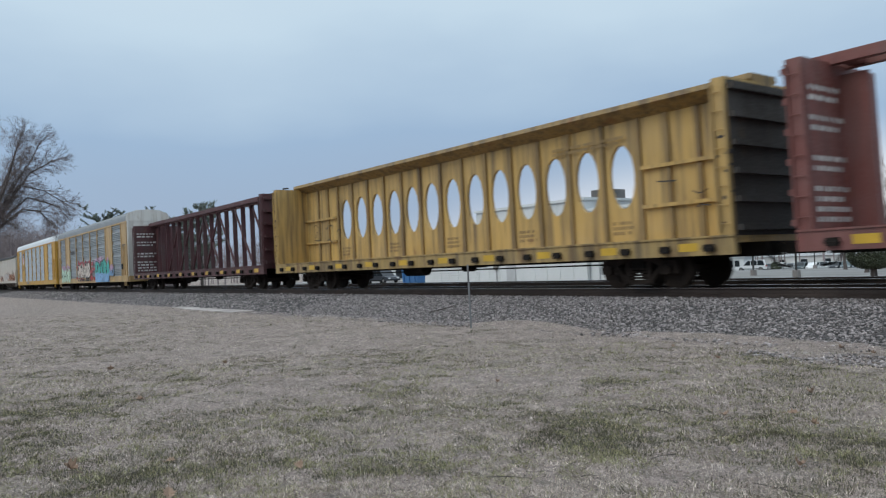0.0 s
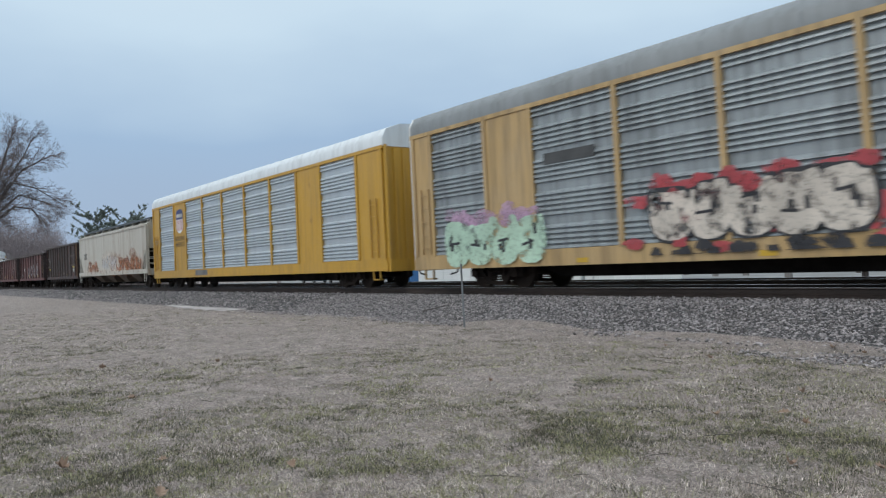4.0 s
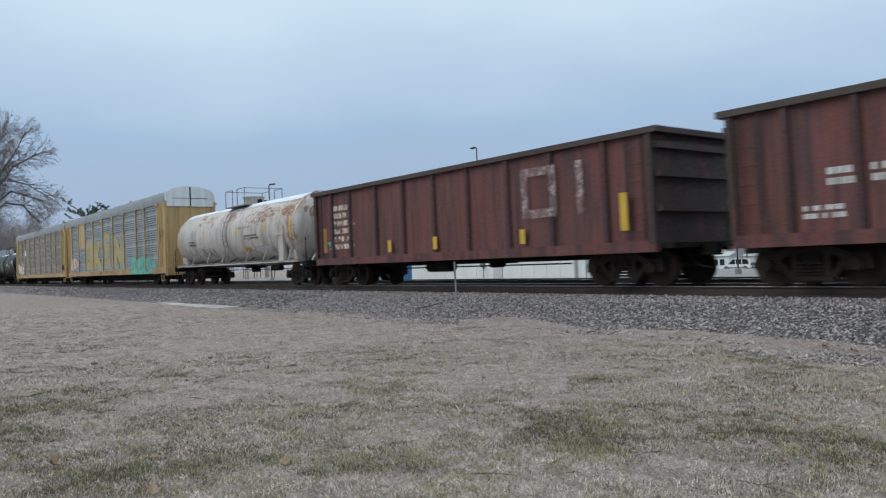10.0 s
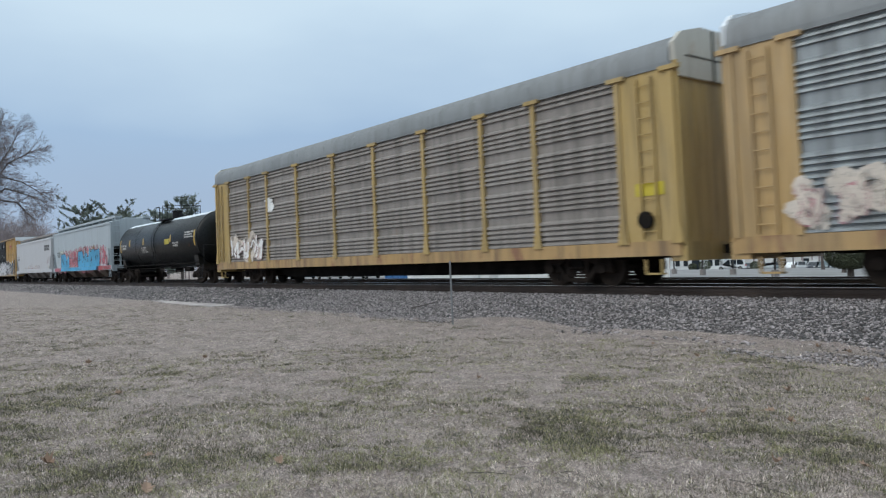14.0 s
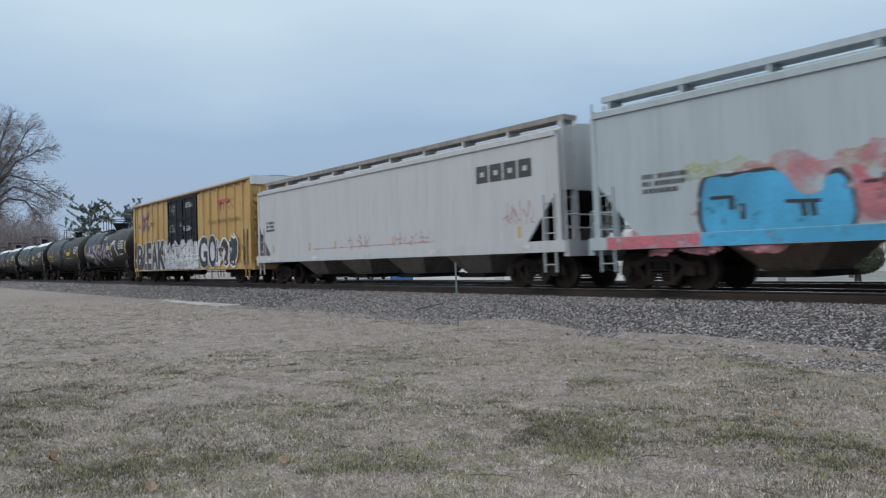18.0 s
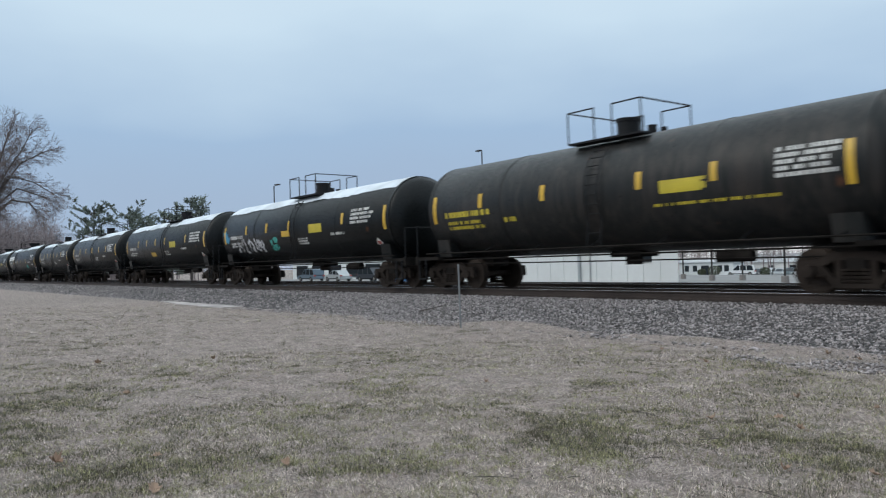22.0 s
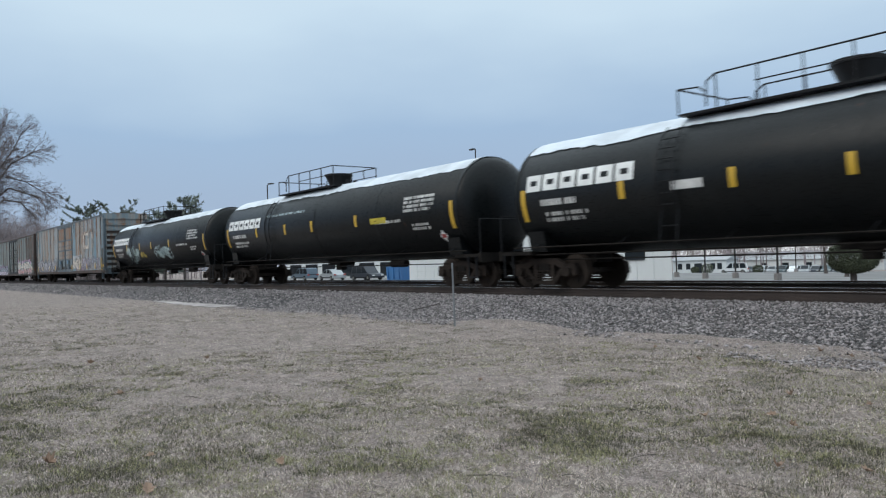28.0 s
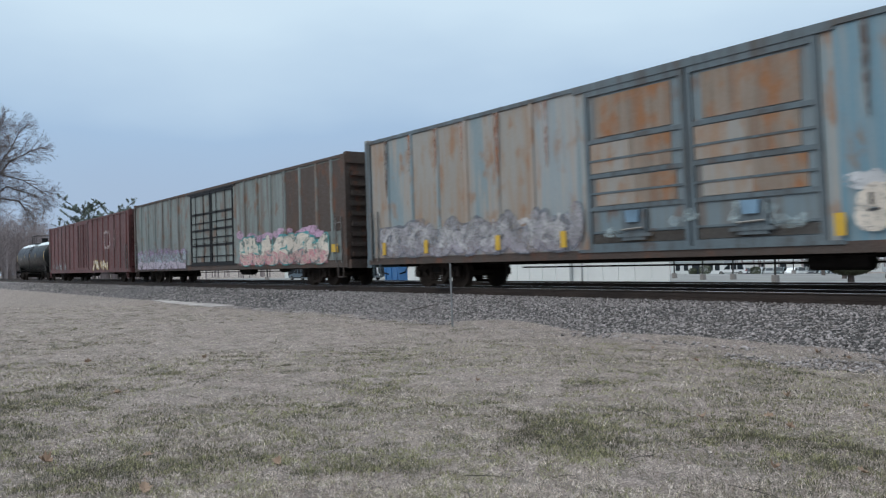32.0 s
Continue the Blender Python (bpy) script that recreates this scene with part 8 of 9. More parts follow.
    posts = [-6.85, -5.5, -3.7, -2.0, -0.28, 1.42, 3.2, 4.9, 6.73]
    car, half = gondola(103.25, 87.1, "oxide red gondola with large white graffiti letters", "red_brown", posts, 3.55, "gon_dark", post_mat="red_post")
    for letter, x0, x1, z0, z1 in (("n", -1.75, -0.75, 1.25, 2.25), ("o", 0.0, 1.0, 1.3, 2.5), ("k", 1.85, 3.0, 1.2, 2.65), ("e", 3.75, 4.75, 1.2, 2.6)):
        lettering(car, "graffiti", letter, x0, x1, z0, z1, "sp_ash", -1.572, 0.0, "greyish white sprayed letter")
    for x0 in (-5.2, -4.4):
        stencil(car, x0 - 0.9, x0 - 0.25, 1.9, 2.3, 2, "mark_white", -1.47, int(-x0 * 7))
    stencil(car, -6.6, -5.7, 1.3, 1.6, 2, "mark_white", -1.47, 9)
    graffiti(car, 3.6, 6.9, 2.5, 3.35, 3, "sp_rose", None, None, None, 29, -1.572, weight=0.16)
    reflectors(car, (-1.0, 2.3, 4.7), 1.18, 0.3, 0.16, -1.575, mat="reflect")
    reflectors(car, (7.3,), 1.55, 0.75, 0.3, -1.575)
    part("corner_panel", S().box(6.86, 7.9, -1.468, -1.46, 1.1, 3.5), "rust", car, "orange rusted corner panel")

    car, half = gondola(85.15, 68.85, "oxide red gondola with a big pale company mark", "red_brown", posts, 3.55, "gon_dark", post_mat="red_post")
    bars(car, "company_mark", 3.75, 6.7, 1.85, 3.2, 2, "sp_faded", -1.572, None, 0.17, ring=True)
    stencil(car, -6.75, -5.2, 1.35, 3.1, 6, "sp_cream", -1.47, 12)
    smear(car, -7.15, -6.9, 1.5, 1.7, "sp_teal", 5, 3, -1.468, size=0.14)
    reflectors(car, (-7.5,), 1.3, 0.95, 0.26, -1.468, mat="sp_orange_dull")
    reflectors(car, (-2.8, -0.2, 3.8), 1.18, 0.4, 0.2, -1.575)
    reflectors(car, (7.35,), 1.35, 0.9, 0.3, -1.575)

    # white tank car
    car, half, wrap = tank_car(66.8, 52.2, "chalky white tank car stained with rust", "tank_white", 1.54, 2.49, dome="low", pale_top=0.5, deck_x=-0.05, seed=4)
    tank_marks(car, half, wrap, (-3.2, 1.2, 4.4), ((2.2, 3.9, 2.15, 2.4, 2), (-5.4, -4.4, 2.1, 2.4, 2), (1.4, 3.0, 2.72, 2.8, 1)), None, False, "mark_black", 5)
    for x0, x1, z0, z1 in ((1.0, 7.0, 3.15, 3.75), (-4.5, 0.5, 3.3, 3.7), (6.2, 6.9, 2.95, 3.5), (3.2, 5.0, 2.9, 3.4), (6.9, 7.25, 1.9, 3.6)):
        smear(car, x0, x1, z0, z1, "sp_tea", 12, int(x0 * 3 + 20), 0, wrap, "rust_stain", 0.36)
    graffiti(car, -4.0, -1.9, 1.4, 2.05, 4, "mark_black", None, None, None, 33, 0, wrap, 0.06)
    part("placard_holder", S().box(5.75, 6.55, -1.60, -1.50, 2.2, 2.62).box(5.95, 6.4, -1.56, -1.42, 1.08, 2.2), "tank_white", car)
    reflectors(car, (2.3,), 1.6, 0.2, 0.8, wrap=wrap, mat="sp_orange_dull")
    rng = random.Random(8)
    head_rust = S()
    for i in range(9):
        a, q = radians(rng.uniform(-60, 45)), rng.uniform(0.45, 1.0)
        head_rust.rod((half + 0.52 * math.cos(math.asin(q)) + 0.0 , 1.54 * q * math.sin(a), 2.49 + 1.54 * q * math.cos(a)), (half + 0.52 * math.cos(math.asin(q)) + 0.012, 1.54 * q * math.sin(a), 2.49 + 1.54 * q * math.cos(a)), rng.uniform(0.1, 0.26), 12)
    tagged(part("rust_stain", head_rust, "sp_rust", car), kind="stuff")
    for k in (-1, 1):
        part("head_brace", S().rod((half + 0.86, k * 1.1, 1.05), (half + 0.66, k * 0.35, 2.1), 0.045, 8), "tank_white", car)
    part("end_board", S().box(half + 0.88, half + 0.94, -1.4, 1.4, 1.98, 2.08), "tank_white", car)
    graffiti(car, 2.6, 6.0, 1.5, 2.1, 4, "sp_silver", None, None, None, 34, 0, wrap, 0.12)
    for x in (-5.3, -3.1, -1.0, 2.0, 4.0, 6.6):
        part("strut", S().rod((x, -1.46, 1.05), (x + 0.35, -1.30, 1.8), 0.035, 6), "tank_white", car)
    part("walk_board", S().box(-half - 0.3, half + 0.3, -1.5, -1.2, 1.02, 1.08), "tank_white", car)

    # two older auto racks
    ed = [-13.3, -12.0, -9.45, -7.1, -4.45, -1.5, 1.45, 4.35, 7.3, 9.2, 11.95, 13.4]
    car, half = auto_rack(50.0, 23.2, "old auto rack with tan frame and faded yellow graffiti", "galv", "tan", "roof_grey", bays_of(ed, "sphpppppp" + "ps"), False, "tan", "roof_white", True)
    y = -1.585
    for letter, x0, x1, z1 in (("S", -6.95, -4.6, 3.5), ("K", -4.3, -1.7, 3.35), ("i", -0.95, 0.65, 3.9), ("N", 1.65, 4.25, 3.5)):
        lettering(car, "graffiti", letter, x0, x1, 1.15, z1, "sp_gold", -1.534, 0.075, "faded gold block letter sprayed across the ridges")
    piece(car, 5.9, 10.2, 1.08, 1.95, 4, "sp_mint_teal", None, None, None, 0, 44, -1.534, slits=False)
    tagged(part("graffiti_band", patch(5.9, 10.6, 0.73, 1.05, -1.556), "sp_mint_teal", car), kind="stuff")
    smear(car, 10.0, 11.2, 1.1, 1.5, "sp_mint_teal", 7, 46, -1.54, size=0.2)
    graffiti(car, -12.2, -9.5, 1.1, 2.1, 4, "sp_cream", "sp_pink", "sp_cream", None, 45, y, weight=0.2)
    stencil(car, 12.2, 13.1, 2.9, 3.3, 3, "mark_black", -1.55, 3)
    smear(car, -8.0, 3.0, 0.8, 1.0, "sp_rust", 16, 47, -1.556, name="rust_stain", size=0.16)
    car, half = auto_rack(21.9, -5.2, "weathered auto rack with dull steel panels and yellow posts", "galv_old", "old_yellow", "roof_grey", bays_of([-13.4, -11.9, -9.5, -7.55, -4.7, -1.65, 1.2, 4.15, 7.0, 9.15, 12.0, 13.5], "sppppppppps"), True, "old_yellow", "dirty_white", True)
    graffiti(car, -11.6, -8.0, 1.05, 2.25, 5, "white", "sp_pink", "sp_cream", None, 51, -1.585, weight=0.2)
    smear(car, -7.6, -7.0, 3.3, 3.8, "white", 5, 3, -1.542, size=0.22)
    part("hand_brake", S().rod((12.7, -1.58, 1.55), (12.7, -1.66, 1.55), 0.2, 14), "under", car)
    part("warning_panel", patch(12.4, 13.2, 2.1, 2.4, -1.55), "mark_yellow", car)

    # short black tank car
    car, half, wrap = tank_car(-8.3, -23.1, "glossy black tank car with white stencils", "tank_black", pale_top=0.45, deck_x=0.2, seed=6)
    tank_marks(car, half, wrap, (-5.0, -2.0, 3.2), ((-7.1, -5.6, 2.2, 2.6, 2), (-2.4, -1.2, 1.9, 2.3, 3), (3.6, 4.6, 2.1, 2.4, 2), (5.6, 7.0, 2.5, 2.9, 3)), (2.2, 3.0, 2.3, 2.6), False, seed=11)

    # pale blue-grey and light grey covered hoppers
    car, half = covered_hopper(-25.12, -44.55, "pale blue-grey covered hopper with cyan and pink graffiti", "hop_blue", 4, 4.22, walk_mat="hop_blue")
    smear(car, -8.8, 8.8, 1.0, 1.5, "sp_pink", 40, 61, W, size=0.34)
    smear(car, -6.5, 8.6, 1.4, 2.5, "sp_pink", 30, 62, W - 0.001, size=0.36)
    smear(car, -7.0, 7.4, 2.3, 2.75, "sp_lemon", 22, 67, W + 0.002, size=0.25)
    piece(car, -6.7, -3.6, 1.02, 2.5, 2, "sp_cyan", "sp_black", "sp_pink", None, 0, 63, W - 0.010)
    piece(car, -3.5, -0.5, 1.3, 2.55, 4, "sp_red_pink", None, "sp_pink", "sp_pink", 0.5, 64, W - 0.006)
    piece(car, -0.3, 6.4, 1.02, 2.6, 5, "sp_cyan", "sp_black", "sp_pink", None, 0, 65, W - 0.012)
    graffiti(car, 6.4, 8.6, 1.3, 2.6, 3, "sp_red_pink", None, "sp_pink", None, 66, W - 0.012, weight=0.2)
    part("paint_band", patch(5.6, 9.7, 0.99, 1.27, -1.605), "sp_red", car)
    part("paint_band", patch(-6.8, 6.2, 0.99, 1.27, -1.605), "sp_cyan", car)
    part("paint_band", patch(-9.4, -6.8, 0.99, 1.27, -1.605), "sp_red_pink", car)
    stencil(car, -8.3, -7.0, 2.2, 2.7, 3, "mark_black", W, 3)
    car, half = covered_hopper(-45.85, -64.65, "light grey covered hopper with a black company mark", "hop_grey", 4, 4.04, chute="galv_old", walk_mat="galv_old")
    bars(car, "company_mark", 6.1, 8.5, 3.05, 3.55, 4, "mark_black", W, None, 0.36)
    for a, b, z0, z1, c, sd in ((-1.4, 0.2, 1.3, 2.0, "sp_scribble", 71), (1.4, 3.8, 1.35, 1.9, "sp_scribble", 72), (7.2, 8.6, 1.6, 2.6, "sp_scribble", 73)):
        graffiti(car, a, b, z0, z1, 3, c, None, None, None, sd, W, weight=0.10)
    part("red_line", patch(-4.2, 4.0, 1.42, 1.47, W), "sp_pink", car)
    stencil(car, -8.6, -7.6, 2.3, 2.8, 3, "mark_black", W, 4)
    reflectors(car, (-7.9, -4.5, -2.4, 1.6, 7.9), 1.4, 0.32, 0.12, W, mat="tan")
    for x in (-8.2, -4, 0, 4, 8.2):
        reflectors(car, (x,), 1.05, 0.14, 0.5, -1.606, mat="mark_white")

    # yellow box car
    door = (-2.6, 2.35)
    car, half = box_car(-65.6, -84.8, "yellow box car with black doors and bold black and white graffiti", "ttx_yellow", 4.98, 2.5, door,
                        [-9.0, -7.9, -6.8, -5.7, -4.6, -3.5, 3.3, 4.3, 5.4, 6.5, 7.6, 8.6], trim="ttx_yellow", roof_mat="galv", cap_mat="roof_white")
    plug_doors(car, door, 2, 4.95, "black", "black")
    for x0, x1, z0, z1 in ((-2.2, -1.0, 3.9, 4.5), (0.6, 1.9, 4.2, 4.5), (-2.2, -1.2, 2.9, 3.4), (0.2, 1.6, 2.9, 3.2), (-0.4, 0.1, 3.2, 3.4)):
        stencil(car, x0, x1, z0, z1, 3, "mark_white" if x0 > 0 else "sp_fog", -1.555, int(x0 * 10 + 40))
    s = S()
    for a in ((-7.75, 4.35, -7.2, 3.85), (-7.2, 3.85, -7.75, 3.25), (-6.5, 4.45, -7.05, 3.95), (-7.05, 3.75, -6.5, 3.3)):
        s.ribbon([(a[0], a[1]), (a[2], a[3])], 0.15, -1.56)
    part("company_mark", s, plain("mark_blue", (0.06, 0.11, 0.30), 0.5), car)
    s = S()
    for a in ((-7.75, 4.1, -7.2, 3.85), (-7.2, 3.9, -7.75, 3.5), (-6.5, 4.25, -7.05, 3.85), (-7.05, 3.85, -6.5, 3.5)):
        s.ribbon([(a[0], a[1]), (a[2], a[3])], 0.13, -1.558)
    part("company_mark", s, "mark_red", car)
    part("company_mark", patch(5.5, 7.0, 4.08, 4.24, -1.562).add([(5.62, -1.562, 3.72), (5.78, -1.562, 3.72), (5.78, -1.562, 4.08), (5.62, -1.562, 4.08)], [(0, 1, 2, 3)]).add([(6.25, -1.562, 3.72), (6.41, -1.562, 3.72), (6.41, -1.562, 4.08), (6.25, -1.562, 4.08)], [(0, 1, 2, 3)]), "mark_red", car)
    part("company_mark", S().ribbon([(6.95, 4.2), (7.6, 3.72)], 0.14, -1.562).ribbon([(7.6, 4.2), (6.95, 3.72)], 0.14, -1.5635), "sp_rose", car)
    lettering(car, "lettering", "Railcar Pooling Experts", 4.1, 8.3, 3.02, 3.30, "mark_brown", -1.562, 0.0)
    for x in (-8.6, -5.9):
        stencil(car, x, x + 0.7, 3.5, 3.75, 2, "mark_black", -1.56, int(x * -9))
    y = -1.572
    smear(car, -9.0, -3.0, 0.85, 2.3, "sp_white", 30, 81, y, size=0.32)
    for letter, x0, x1, z0, z1, bold in (("B", -8.75, -7.5, 0.82, 2.4, 0.015), ("L", -7.28, -6.75, 0.8, 2.45, 0.04), ("E", -6.65, -5.75, 0.8, 2.5, 0.04), ("A", -5.65, -4.45, 0.8, 2.52, 0.04), ("K", -4.4, -3.0, 0.8, 2.52, 0.045),
                                         ("G", 2.75, 4.05, 0.84, 2.45, 0.03), ("O", 4.2, 5.3, 0.84, 2.48, 0.03)):
        lettering(car, "graffiti_outline", letter, x0 - 0.08, x1 + 0.08, z0 - 0.04, z1 + 0.08, "sp_white", y - 0.020, bold + 0.05)
        lettering(car, "graffiti", letter, x0, x1, z0, z1, "sp_black", y - 0.025, bold, "black block letter with a white rim")
    for a, b, n, sd in ((5.4, 7.9, 2, 83),):
        smear(car, 2.7, b, 0.85, 2.1, "sp_white", 34, sd, y, size=0.3)
        for xg in (3.4, 4.75):
            part("graffiti_fill", S().blob(xg, 1.62, 0.56, 0.66, y - 0.014, 20, 0.06, random.Random(sd)), "sp_white", car)
        graffiti(car, a, b, 0.82, 2.5, n, "sp_black", "white", None, "sp_silver", sd, y - 0.01, weight=0.34)
    smear(car, -2.9, 2.5, 0.8, 2.2, "sp_white", 40, 84, y, size=0.32)
    piece(car, -2.95, 2.6, 0.8, 2.42, 6, "sp_white", "sp_slate", None, "sp_silver", 0.3, 85, y - 0.01)
    for i in range(9):
        x = -2.7 + 0.6 * i
        part("graffiti_streak", S().ribbon([(x, 1.0 + 0.1 * (i % 3)), (x + 0.42, 1.05 + 0.1 * (i % 3))], 0.05, y - 0.034).ribbon([(x + 0.1, 1.45), (x + 0.4, 1.5)], 0.06, y - 0.034), "sp_slate" if i % 2 else "sp_fog", car)
    # the eave's shadow, laid on as a thin dark brown strip
    part("eave_strip", S().box(-half, half, -1.585, -1.572, 4.88, 4.95), "brown", car, "brown strip standing for the shadow under the roof edge")
    smear(car, 7.9, 9.2, 0.8, 2.4, "sp_rust", 8, 86, y, size=0.3)
    smear(car, -9.4, -8.6, 0.8, 2.2, "sp_rust", 8, 87, y, size=0.25)
    reflectors(car, (8.6,), 1.1, 0.5, 0.22, -1.59)

    # black tank cars
    tanks = (
        (-87.2, -99.65, "dark green-black tank car with lilac graffiti script", "tank_grey", 0.12, "cone"),
        (-102.1, -115.5, "worn dark grey tank car with yellow stencils", "tank_grey", 0.0, "cap"),
        (-118.0, -133.4, "black tank car with white top and small graffiti", "tank_black", 0.62, "cap"),
        (-136.0, -151.7, "black tank car with white top and yellow reflectors", "tank_black", 0.62, "cap"),
        (-154.5, -169.1, "black tank car with white top and yellow reflectors", "tank_black", 0.6, "cap"),
        (-171.7, -185.6, "black tank car with white top and yellow reflectors", "tank_black", 0.6, "cap"),
    )
    for i, (a, b, label, mat, pale_top, dome) in enumerate(tanks):
        car, half, wrap = tank_car(a, b, label, mat, dome=dome, pale_top=pale_top, deck_x=(-0.6, 0.2, 0.3, 0.5, -0.2, 0.0)[i], seed=20 + i)
        r, zc = wrap
        if i == 0:
            tank_marks(car, half, wrap, (-2.0, 2.2), ((4.2, 5.6, 2.3, 2.95, 4), (4.3, 5.3, 1.9, 2.05, 1), (-5.6, -4.2, 1.9, 2.3, 3), (-0.4, 0.6, 3.1, 3.4, 2)), (1.0, 1.8, 2.35, 2.65), False, seed=31)
            scrawl(car, -4.6, 4.0, wrap, "sp_lilac", "sp_lilac_mist")
        elif i == 1:
            tank_marks(car, half, wrap, (-4.2, -1.6, 1.6, 3.6), ((-5.9, -3.6, 2.15, 2.4, 1), (-5.8, -4.0, 1.8, 2.1, 2), (-3.2, -2.7, 1.9, 2.1, 1), (2.0, 5.4, 1.95, 2.05, 1)), (2.2, 3.4, 2.25, 2.55), False, "mark_yellow", 41)
            stencil(car, 5.0, 6.3, 2.3, 2.95, 5, "mark_white", seed=43, wrap=(r, zc, 0.007))
        else:
            n = 4 + i % 2
            tank_marks(car, half, wrap, [-half * 0.62 + q * half * 1.2 / n for q in range(n + 1)],
                       ((-half + 1.0, -half + 2.6, 2.2, 2.45, 1), (-half + 1.0, -half + 2.6, 1.85, 2.1, 2), (half - 2.6, half - 0.9, 2.35, 2.95, 4), (0.6, 1.6, 1.75, 2.05, 3), (half - 4.2, half - 3.0, 2.0, 2.15, 1)),
                       (1.7, 2.8, 2.2, 2.55) if i in (2, 3) else None, True, seed=50 + 5 * i)
            if i == 2:
                graffiti(car, -6.6, -2.6, 1.5, 2.3, 5, "sp_silver", None, None, None, 95, 0, wrap, 0.14)
                smear(car, -7.5, -7.0, 2.2, 2.7, "sp_blue", 5, 3, 0, wrap, "graffiti", 0.2)
                smear(car, -2.2, -1.6, 1.6, 2.4, "sp_teal", 6, 4, 0, wrap, "graffiti", 0.16)
                part("yellow_patch", wrapped(patch(-0.9, -0.1, 2.15, 2.4, 0, 3), r, zc, 0.007), "reflect", car)
            if i == 3:
                part("yellow_patch", wrapped(patch(-2.2, -1.3, 1.75, 2.0, 0, 3), r, zc, 0.007), "reflect", car)
    for i, (a, b) in enumerate(((-188.3, -206.5), (-209.2, -227.4), (-230.3, -248.5))):
        car, half, wrap = tank_car(a, b, "long black tank car with a bold white company mark", "tank_black", r=1.57, zc=2.50, dome="cone", long_deck=True, pale_top=0.6, deck_x=-0.6, seed=30 + i)
        r, zc = wrap
        bars(car, "company_mark", -half + 0.35, -half + 4.0, 2.60, 3.04, 6, "white", 0, wrap, 0.34)
        tank_marks(car, half, wrap, (-half + 3.6, -2.6, -0.2, 3.2), ((-half + 0.9, -half + 2.6, 2.15, 2.4, 1), (-half + 1.0, -half + 2.6, 1.75, 2.05, 2), (half - 2.8, half - 1.0, 2.45, 3.0, 4), (half - 4.6, half - 2.6, 2.15, 2.3, 1), (half - 2.4, half - 1.4, 1.85, 2.1, 2)), (4.2, 5.2, 2.2, 2.4) if i == 1 else None, True, seed=70 + i, drop=0.28)
        if i == 2:
            for x0, x1, sd in ((-5.6, -3.2, 1), (0.2, 3.2, 2)):
                smear(car, x0, x1, 1.6, 2.2, "sp_foam", 16, sd + 97, 0, wrap, "graffiti", 0.34)
            smear(car, -2.9, -0.2, 1.7, 2.0, "sp_gold", 5, 99, 0, wrap, "graffiti", 0.2)
        if i == 0:
            smear(car, 3.0, 4.0, 1.7, 1.9, "sp_teal", 4, 90, 0, wrap, "graffiti", 0.18)
            part("label_plate", wrapped(patch(-half + 5.0, -half + 5.8, 2.25, 2.45, 0, 3), r, zc, 0.007), "mark_white", car)
        if i == 1:
            part("ghost_mark", wrapped(patch(-4.6, -0.9, 3.0, 3.1, 0, 2), r, zc, 0.007), "sp_fog", car)

    # long box cars
    door = (-3.15, 2.75)
    car, half = box_car(-250.95, -277.6, "long faded blue box car, rusting, with pale company mark and graffiti", "box_blue", 5.05, 3.3, door,
                        [-12.0, -10.6, -9.2, -7.8, -6.4, -5.0, 4.2, 5.6, 7.0, 8.4, 9.8, 11.2, 12.4], flat_posts=True, trim="box_blue_trim", roof_mat="brown", sill=0.78, sill_mat="brown")
    plug_doors(car, door, 2, 5.02, "box_door", "box_blue_trim", rods=False, patches="box_patch")
    edges = [-13.0, -12.0, -10.6, -9.2, -7.8, -6.4, -5.0, -3.3]
    for a, b, m in list(zip(edges, edges[1:], ("box_tan", "box_blue", "box_tan", "box_tan", "box_blue", "box_tan", "box_pale"))) + [(2.9, 4.2, "box_bright"), (4.2, 5.6, "box_tan"), (5.6, 7.0, "box_tan"), (7.0, 8.4, "box_pale"), (8.4, 9.8, "box_pale"), (9.8, 11.2, "box_bright"), (11.2, 12.4, "box_pale"), (12.4, 13.0, "box_bright")]:
        part("side_panel", S().box(a + 0.1, b - 0.1, -1.528, -1.52, 1.0, 4.98), m, car)
    for x in (-1.7, 1.25):
        part("door_gear", S().box(x - 0.34, x + 0.34, -1.60, -1.53, 1.2, 1.9).box(x - 0.5, x + 0.5, -1.62, -1.58, 1.28, 1.36), "box_blue_trim", car)
        part("gear_cover", S().prism([(x - 0.16, 1.62), (x + 0.16, 1.62), (x + 0.2, 1.9), (x - 0.2, 1.9)], -1.66, -1.60, "y"), plain("blue_gear_cover", (0.13, 0.22, 0.31), 0.6, spread=0.25), car)
        part("door_latch", S().rod((x - 0.3, -1.65, 1.45), (x + 0.3, -1.65, 1.48), 0.025, 6), "steel", car)
    # end wall: sheets and ribs darker in the lower half
    for i in range(9):
        z = 1.12 + i * 3.55 / 9
        part("end_panel", S().box(half, half + 0.02, -1.35, 1.35, z + 0.17, z + 0.385), "dark_steel" if i < 4 else "brown" if i < 7 else "box_blue", car, "dark sheet between the ribs" if i < 4 else "")
        if i < 5:
            part("rib_soot", S().box(half + 0.11, half + 0.114, -0.75 + 0.2 * (i % 2) + 0.12 * i, 1.35, z + 0.01, z + 0.15), "dark_steel", car, "dark strip on the rib")
    bars(car, "company_mark", 6.9, 10.9, 2.7, 4.05, 2, "sp_cream", -1.586, None, 0.2, ring=True)
    rng = random.Random(64)
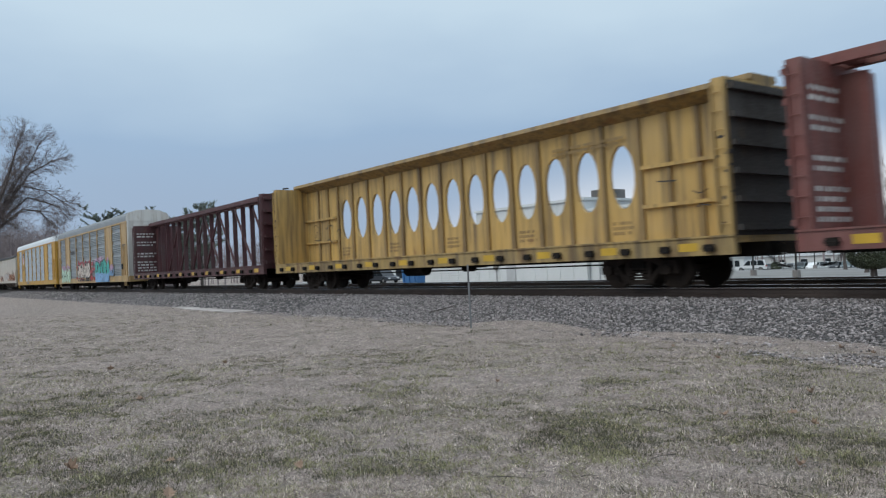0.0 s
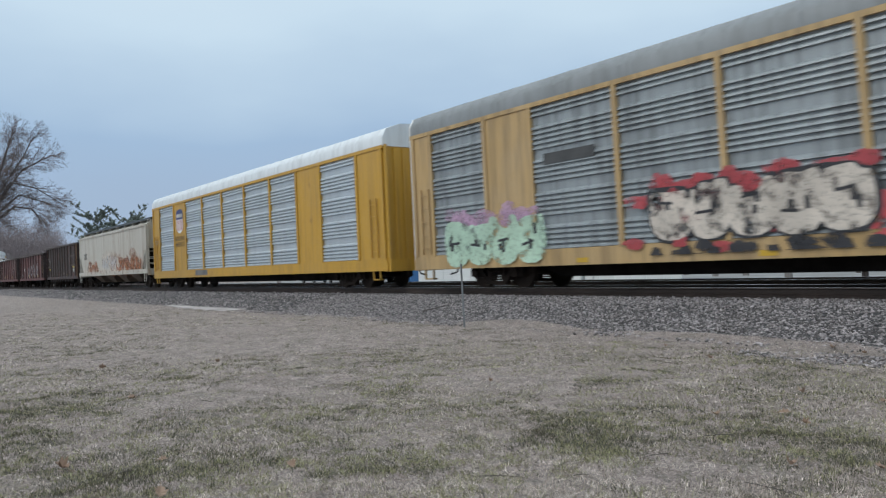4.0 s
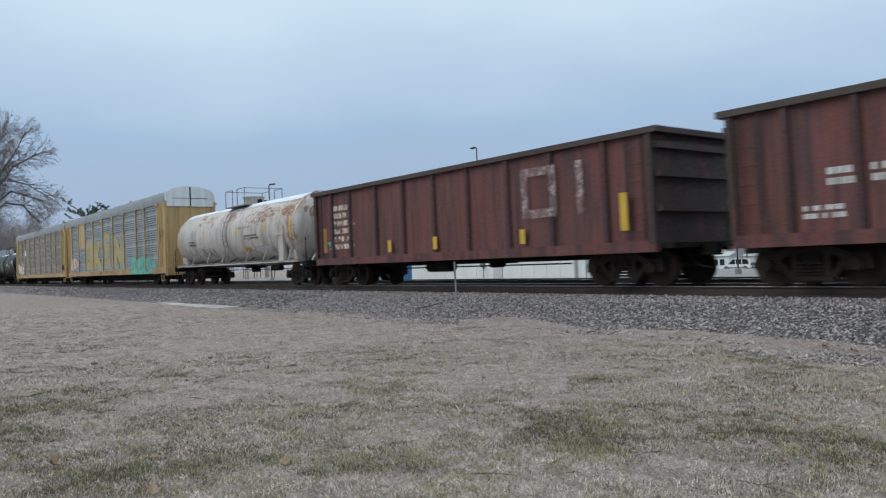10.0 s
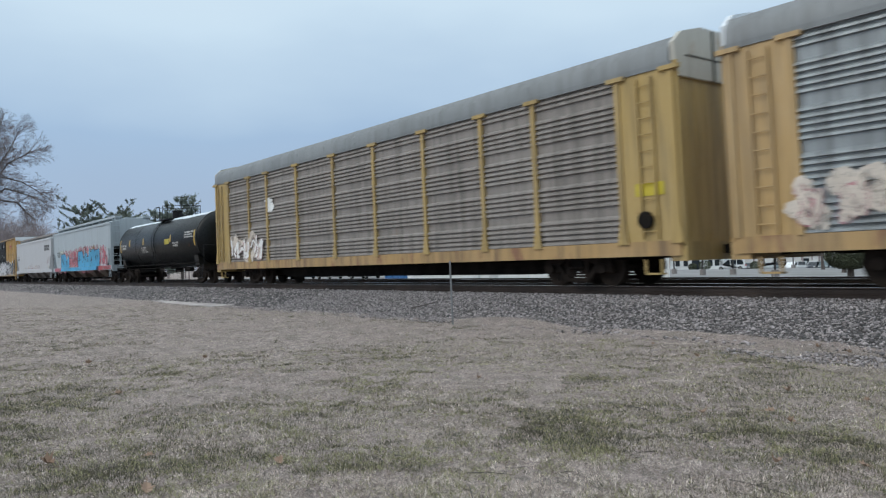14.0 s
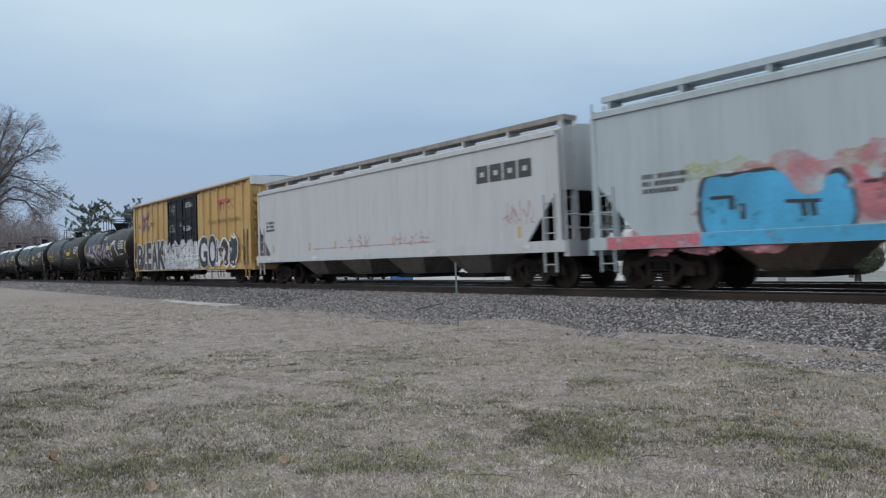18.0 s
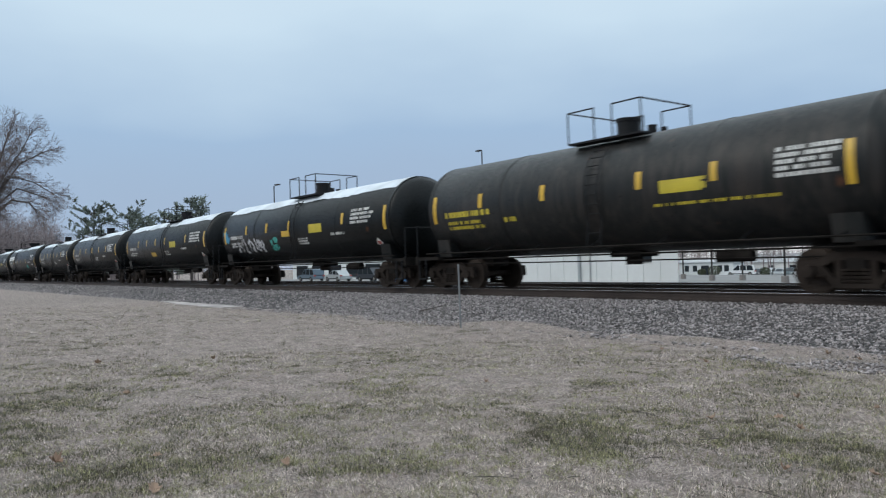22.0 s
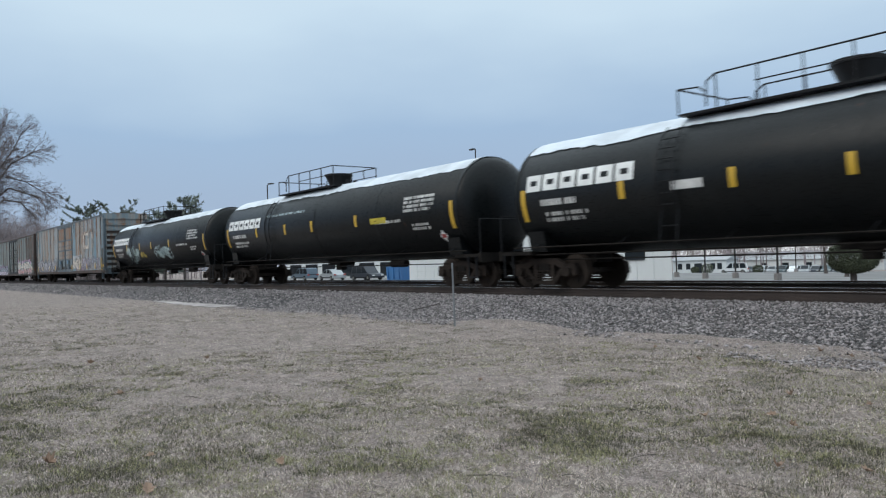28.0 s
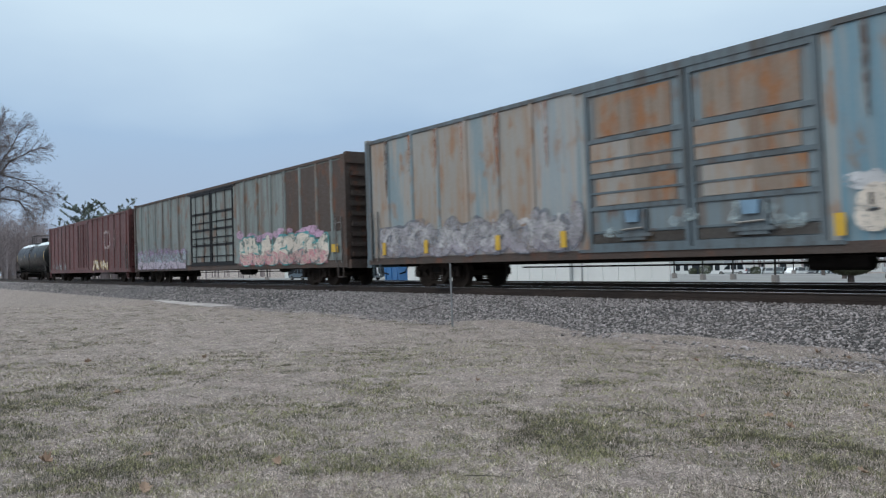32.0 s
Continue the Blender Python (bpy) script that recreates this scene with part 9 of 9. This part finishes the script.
    for x in (3.6, 4.2, 5.6, 6.2, 7.0, 7.5, 8.4, 9.1, 9.8, 10.3, 11.2, 12.4, -4.4, -6.4, -7.9, -9.2, -10.6, -12.0):
        x, low, w = x + rng.uniform(-0.05, 0.05), rng.uniform(1.9, 3.9), rng.uniform(0.1, 0.24)
        part("rust_run", S().prism([(x - w / 2, 4.97), (x - w * 0.42, low + 0.7), (x - w * 0.12, low), (x + w * 0.14, low + 0.1), (x + w * 0.4, low + 0.9), (x + w / 2, 4.97)], -1.5836, -1.582, "y"), "sp_rust" if rng.random() < 0.6 else "sp_run", car, "rust run below the roof edge")
    smear(car, 6.7, 11.3, 3.95, 4.15, "box_patch", 14, 7, -1.589, name="rust_stain", size=0.13)
    y = -1.588
    smear(car, 3.0, 8.6, 1.05, 1.5, "sp_violet", 12, 101, y + 0.003, size=0.2)
    smear(car, 6.0, 12.0, 1.05, 2.0, "sp_lilac_mist", 26, 102, y, size=0.26)
    piece(car, 3.3, 6.3, 1.15, 2.1, 5, "sp_cream", None, "sp_silver", None, 0, 103, y - 0.008)
    graffiti(car, 6.4, 8.8, 1.1, 2.0, 3, "sp_ash", "sp_violet", "sp_lilac_mist", None, 107, y - 0.008, weight=0.3)
    graffiti(car, 8.8, 12.2, 1.05, 1.95, 4, "sp_ash", None, "sp_lilac_mist", None, 106, y - 0.008, weight=0.26)
    piece(car, -12.4, -3.4, 1.02, 2.18, 7, "sp_ash", "sp_slate", None, "sp_lilac_mist", 0.3, 104, y)
    graffiti(car, -12.2, -3.5, 1.1, 2.1, 8, "sp_chalk", None, None, None, 108, y - 0.018, weight=0.14)
    smear(car, -2.5, 2.4, 1.3, 1.8, "sp_fog", 9, 105, -1.60, size=0.14)
    reflectors(car, (-12.2, -9.8, -6.4, -3.9, 3.0, 5.9, 8.2, 10.9), 1.1, 0.42, 0.2, y - 0.05)
    part("yellow_mark", patch(12.4, 12.75, 0.95, 1.9, y).add([(12.75, y, 1.2), (13.3, y, 1.2), (13.3, y, 1.4), (12.75, y, 1.4)], [(0, 1, 2, 3)]), "reflect", car)

    door = (-3.1, 2.8)
    car, half = box_car(-279.1, -306.0, "long blue-grey box car with brown rust and colourful graffiti", "box_old", 4.88, 3.3, door,
                        [-12.0, -10.6, -9.2, -7.8, -6.4, -5.0, 4.2, 5.6, 7.0, 8.4, 9.8, 11.2, 12.4], flat_posts=True, trim="brown", roof_mat="brown", end_mat="brown")
    plug_doors(car, door, 2, 4.85, "box_old", "black")
    part("corner_panel", S().box(8.2, 13.1, -1.535, -1.52, 2.1, 4.75), "brown", car, "brown rusted upper panel")
    piece(car, 3.7, 12.0, 0.9, 2.2, 6, "sp_cream", "sp_teal_deep", "sp_pink_mist", "sp_pink", 0.4, 111, -1.588)
    piece(car, -12.6, -3.8, 0.85, 1.85, 7, "sp_fog", "sp_violet", "sp_violet", "sp_lilac", 0.4, 112, -1.588)
    reflectors(car, (12.6,), 1.3, 0.3, 0.5, -1.59)

    door = (-1.8, 1.8)
    car, half = box_car(-307.3, -333.5, "long dark red box car with a pale company mark", "box_red", 4.78, 3.3, door,
                        even(-12.4, -3.2, 6) + even(3.2, 12.4, 6), flat_posts=True, roof_mat="brown")
    plug_doors(car, door, 2, 4.75, "box_red", "box_red")
    bars(car, "company_mark", 6.6, 10.6, 2.4, 3.7, 2, "sp_faded", -1.586, None, 0.18, ring=True)
    graffiti(car, 3.4, 7.6, 0.9, 1.7, 4, "sp_cream", "sp_gold", None, None, 121, -1.59, weight=0.26)
    graffiti(car, -11.5, -6.0, 1.0, 1.6, 5, "sp_fog", None, None, None, 122, -1.59, weight=0.2)
    car, half, wrap = tank_car(-336.5, -352.0, "black tank car with white top at the end", "tank_black", pale_top=0.6, seed=77)
    tank_marks(car, half, wrap, (-3, 0, 3), ((-6, -4.4, 2.2, 2.5, 2),), None, False, seed=91)


build_train()


# ---- the moving train ----
def gone(t):
    """How far the train has moved since 16 s."""
    u = t - 16.0
    return SPEED * u + 0.5 * GAIN * u * u


def motions():
    times = [2.0 * i for i in range(17)]
    for car, middle in CARS:
        walk(car, [(t, pose(middle + gone(t), TRACK_Y, RAIL_Z)) for t in times])
    centre = dict(CARS)
    for wheel, car, k in WHEELS:
        middle = centre[car]
        rows = []
        for i in range(0, 961):
            t = i / 30.0
            if -85 < middle + gone(t) < 26:
                turn = math.degrees(gone(t) / WHEEL_R)
                rows.append((t, pose(k * 0.89, 0, WHEEL_R, 0, turn, 0)))
        if not rows:
            rows = [(0.0, pose(k * 0.89, 0, WHEEL_R))]
        if rows[0][0] > 0.01:
            rows.insert(0, (0.0, rows[0][1]))
        if rows[-1][0] < 31.99:
            rows.append((32.0, rows[-1][1]))
        walk(wheel, rows)


motions()
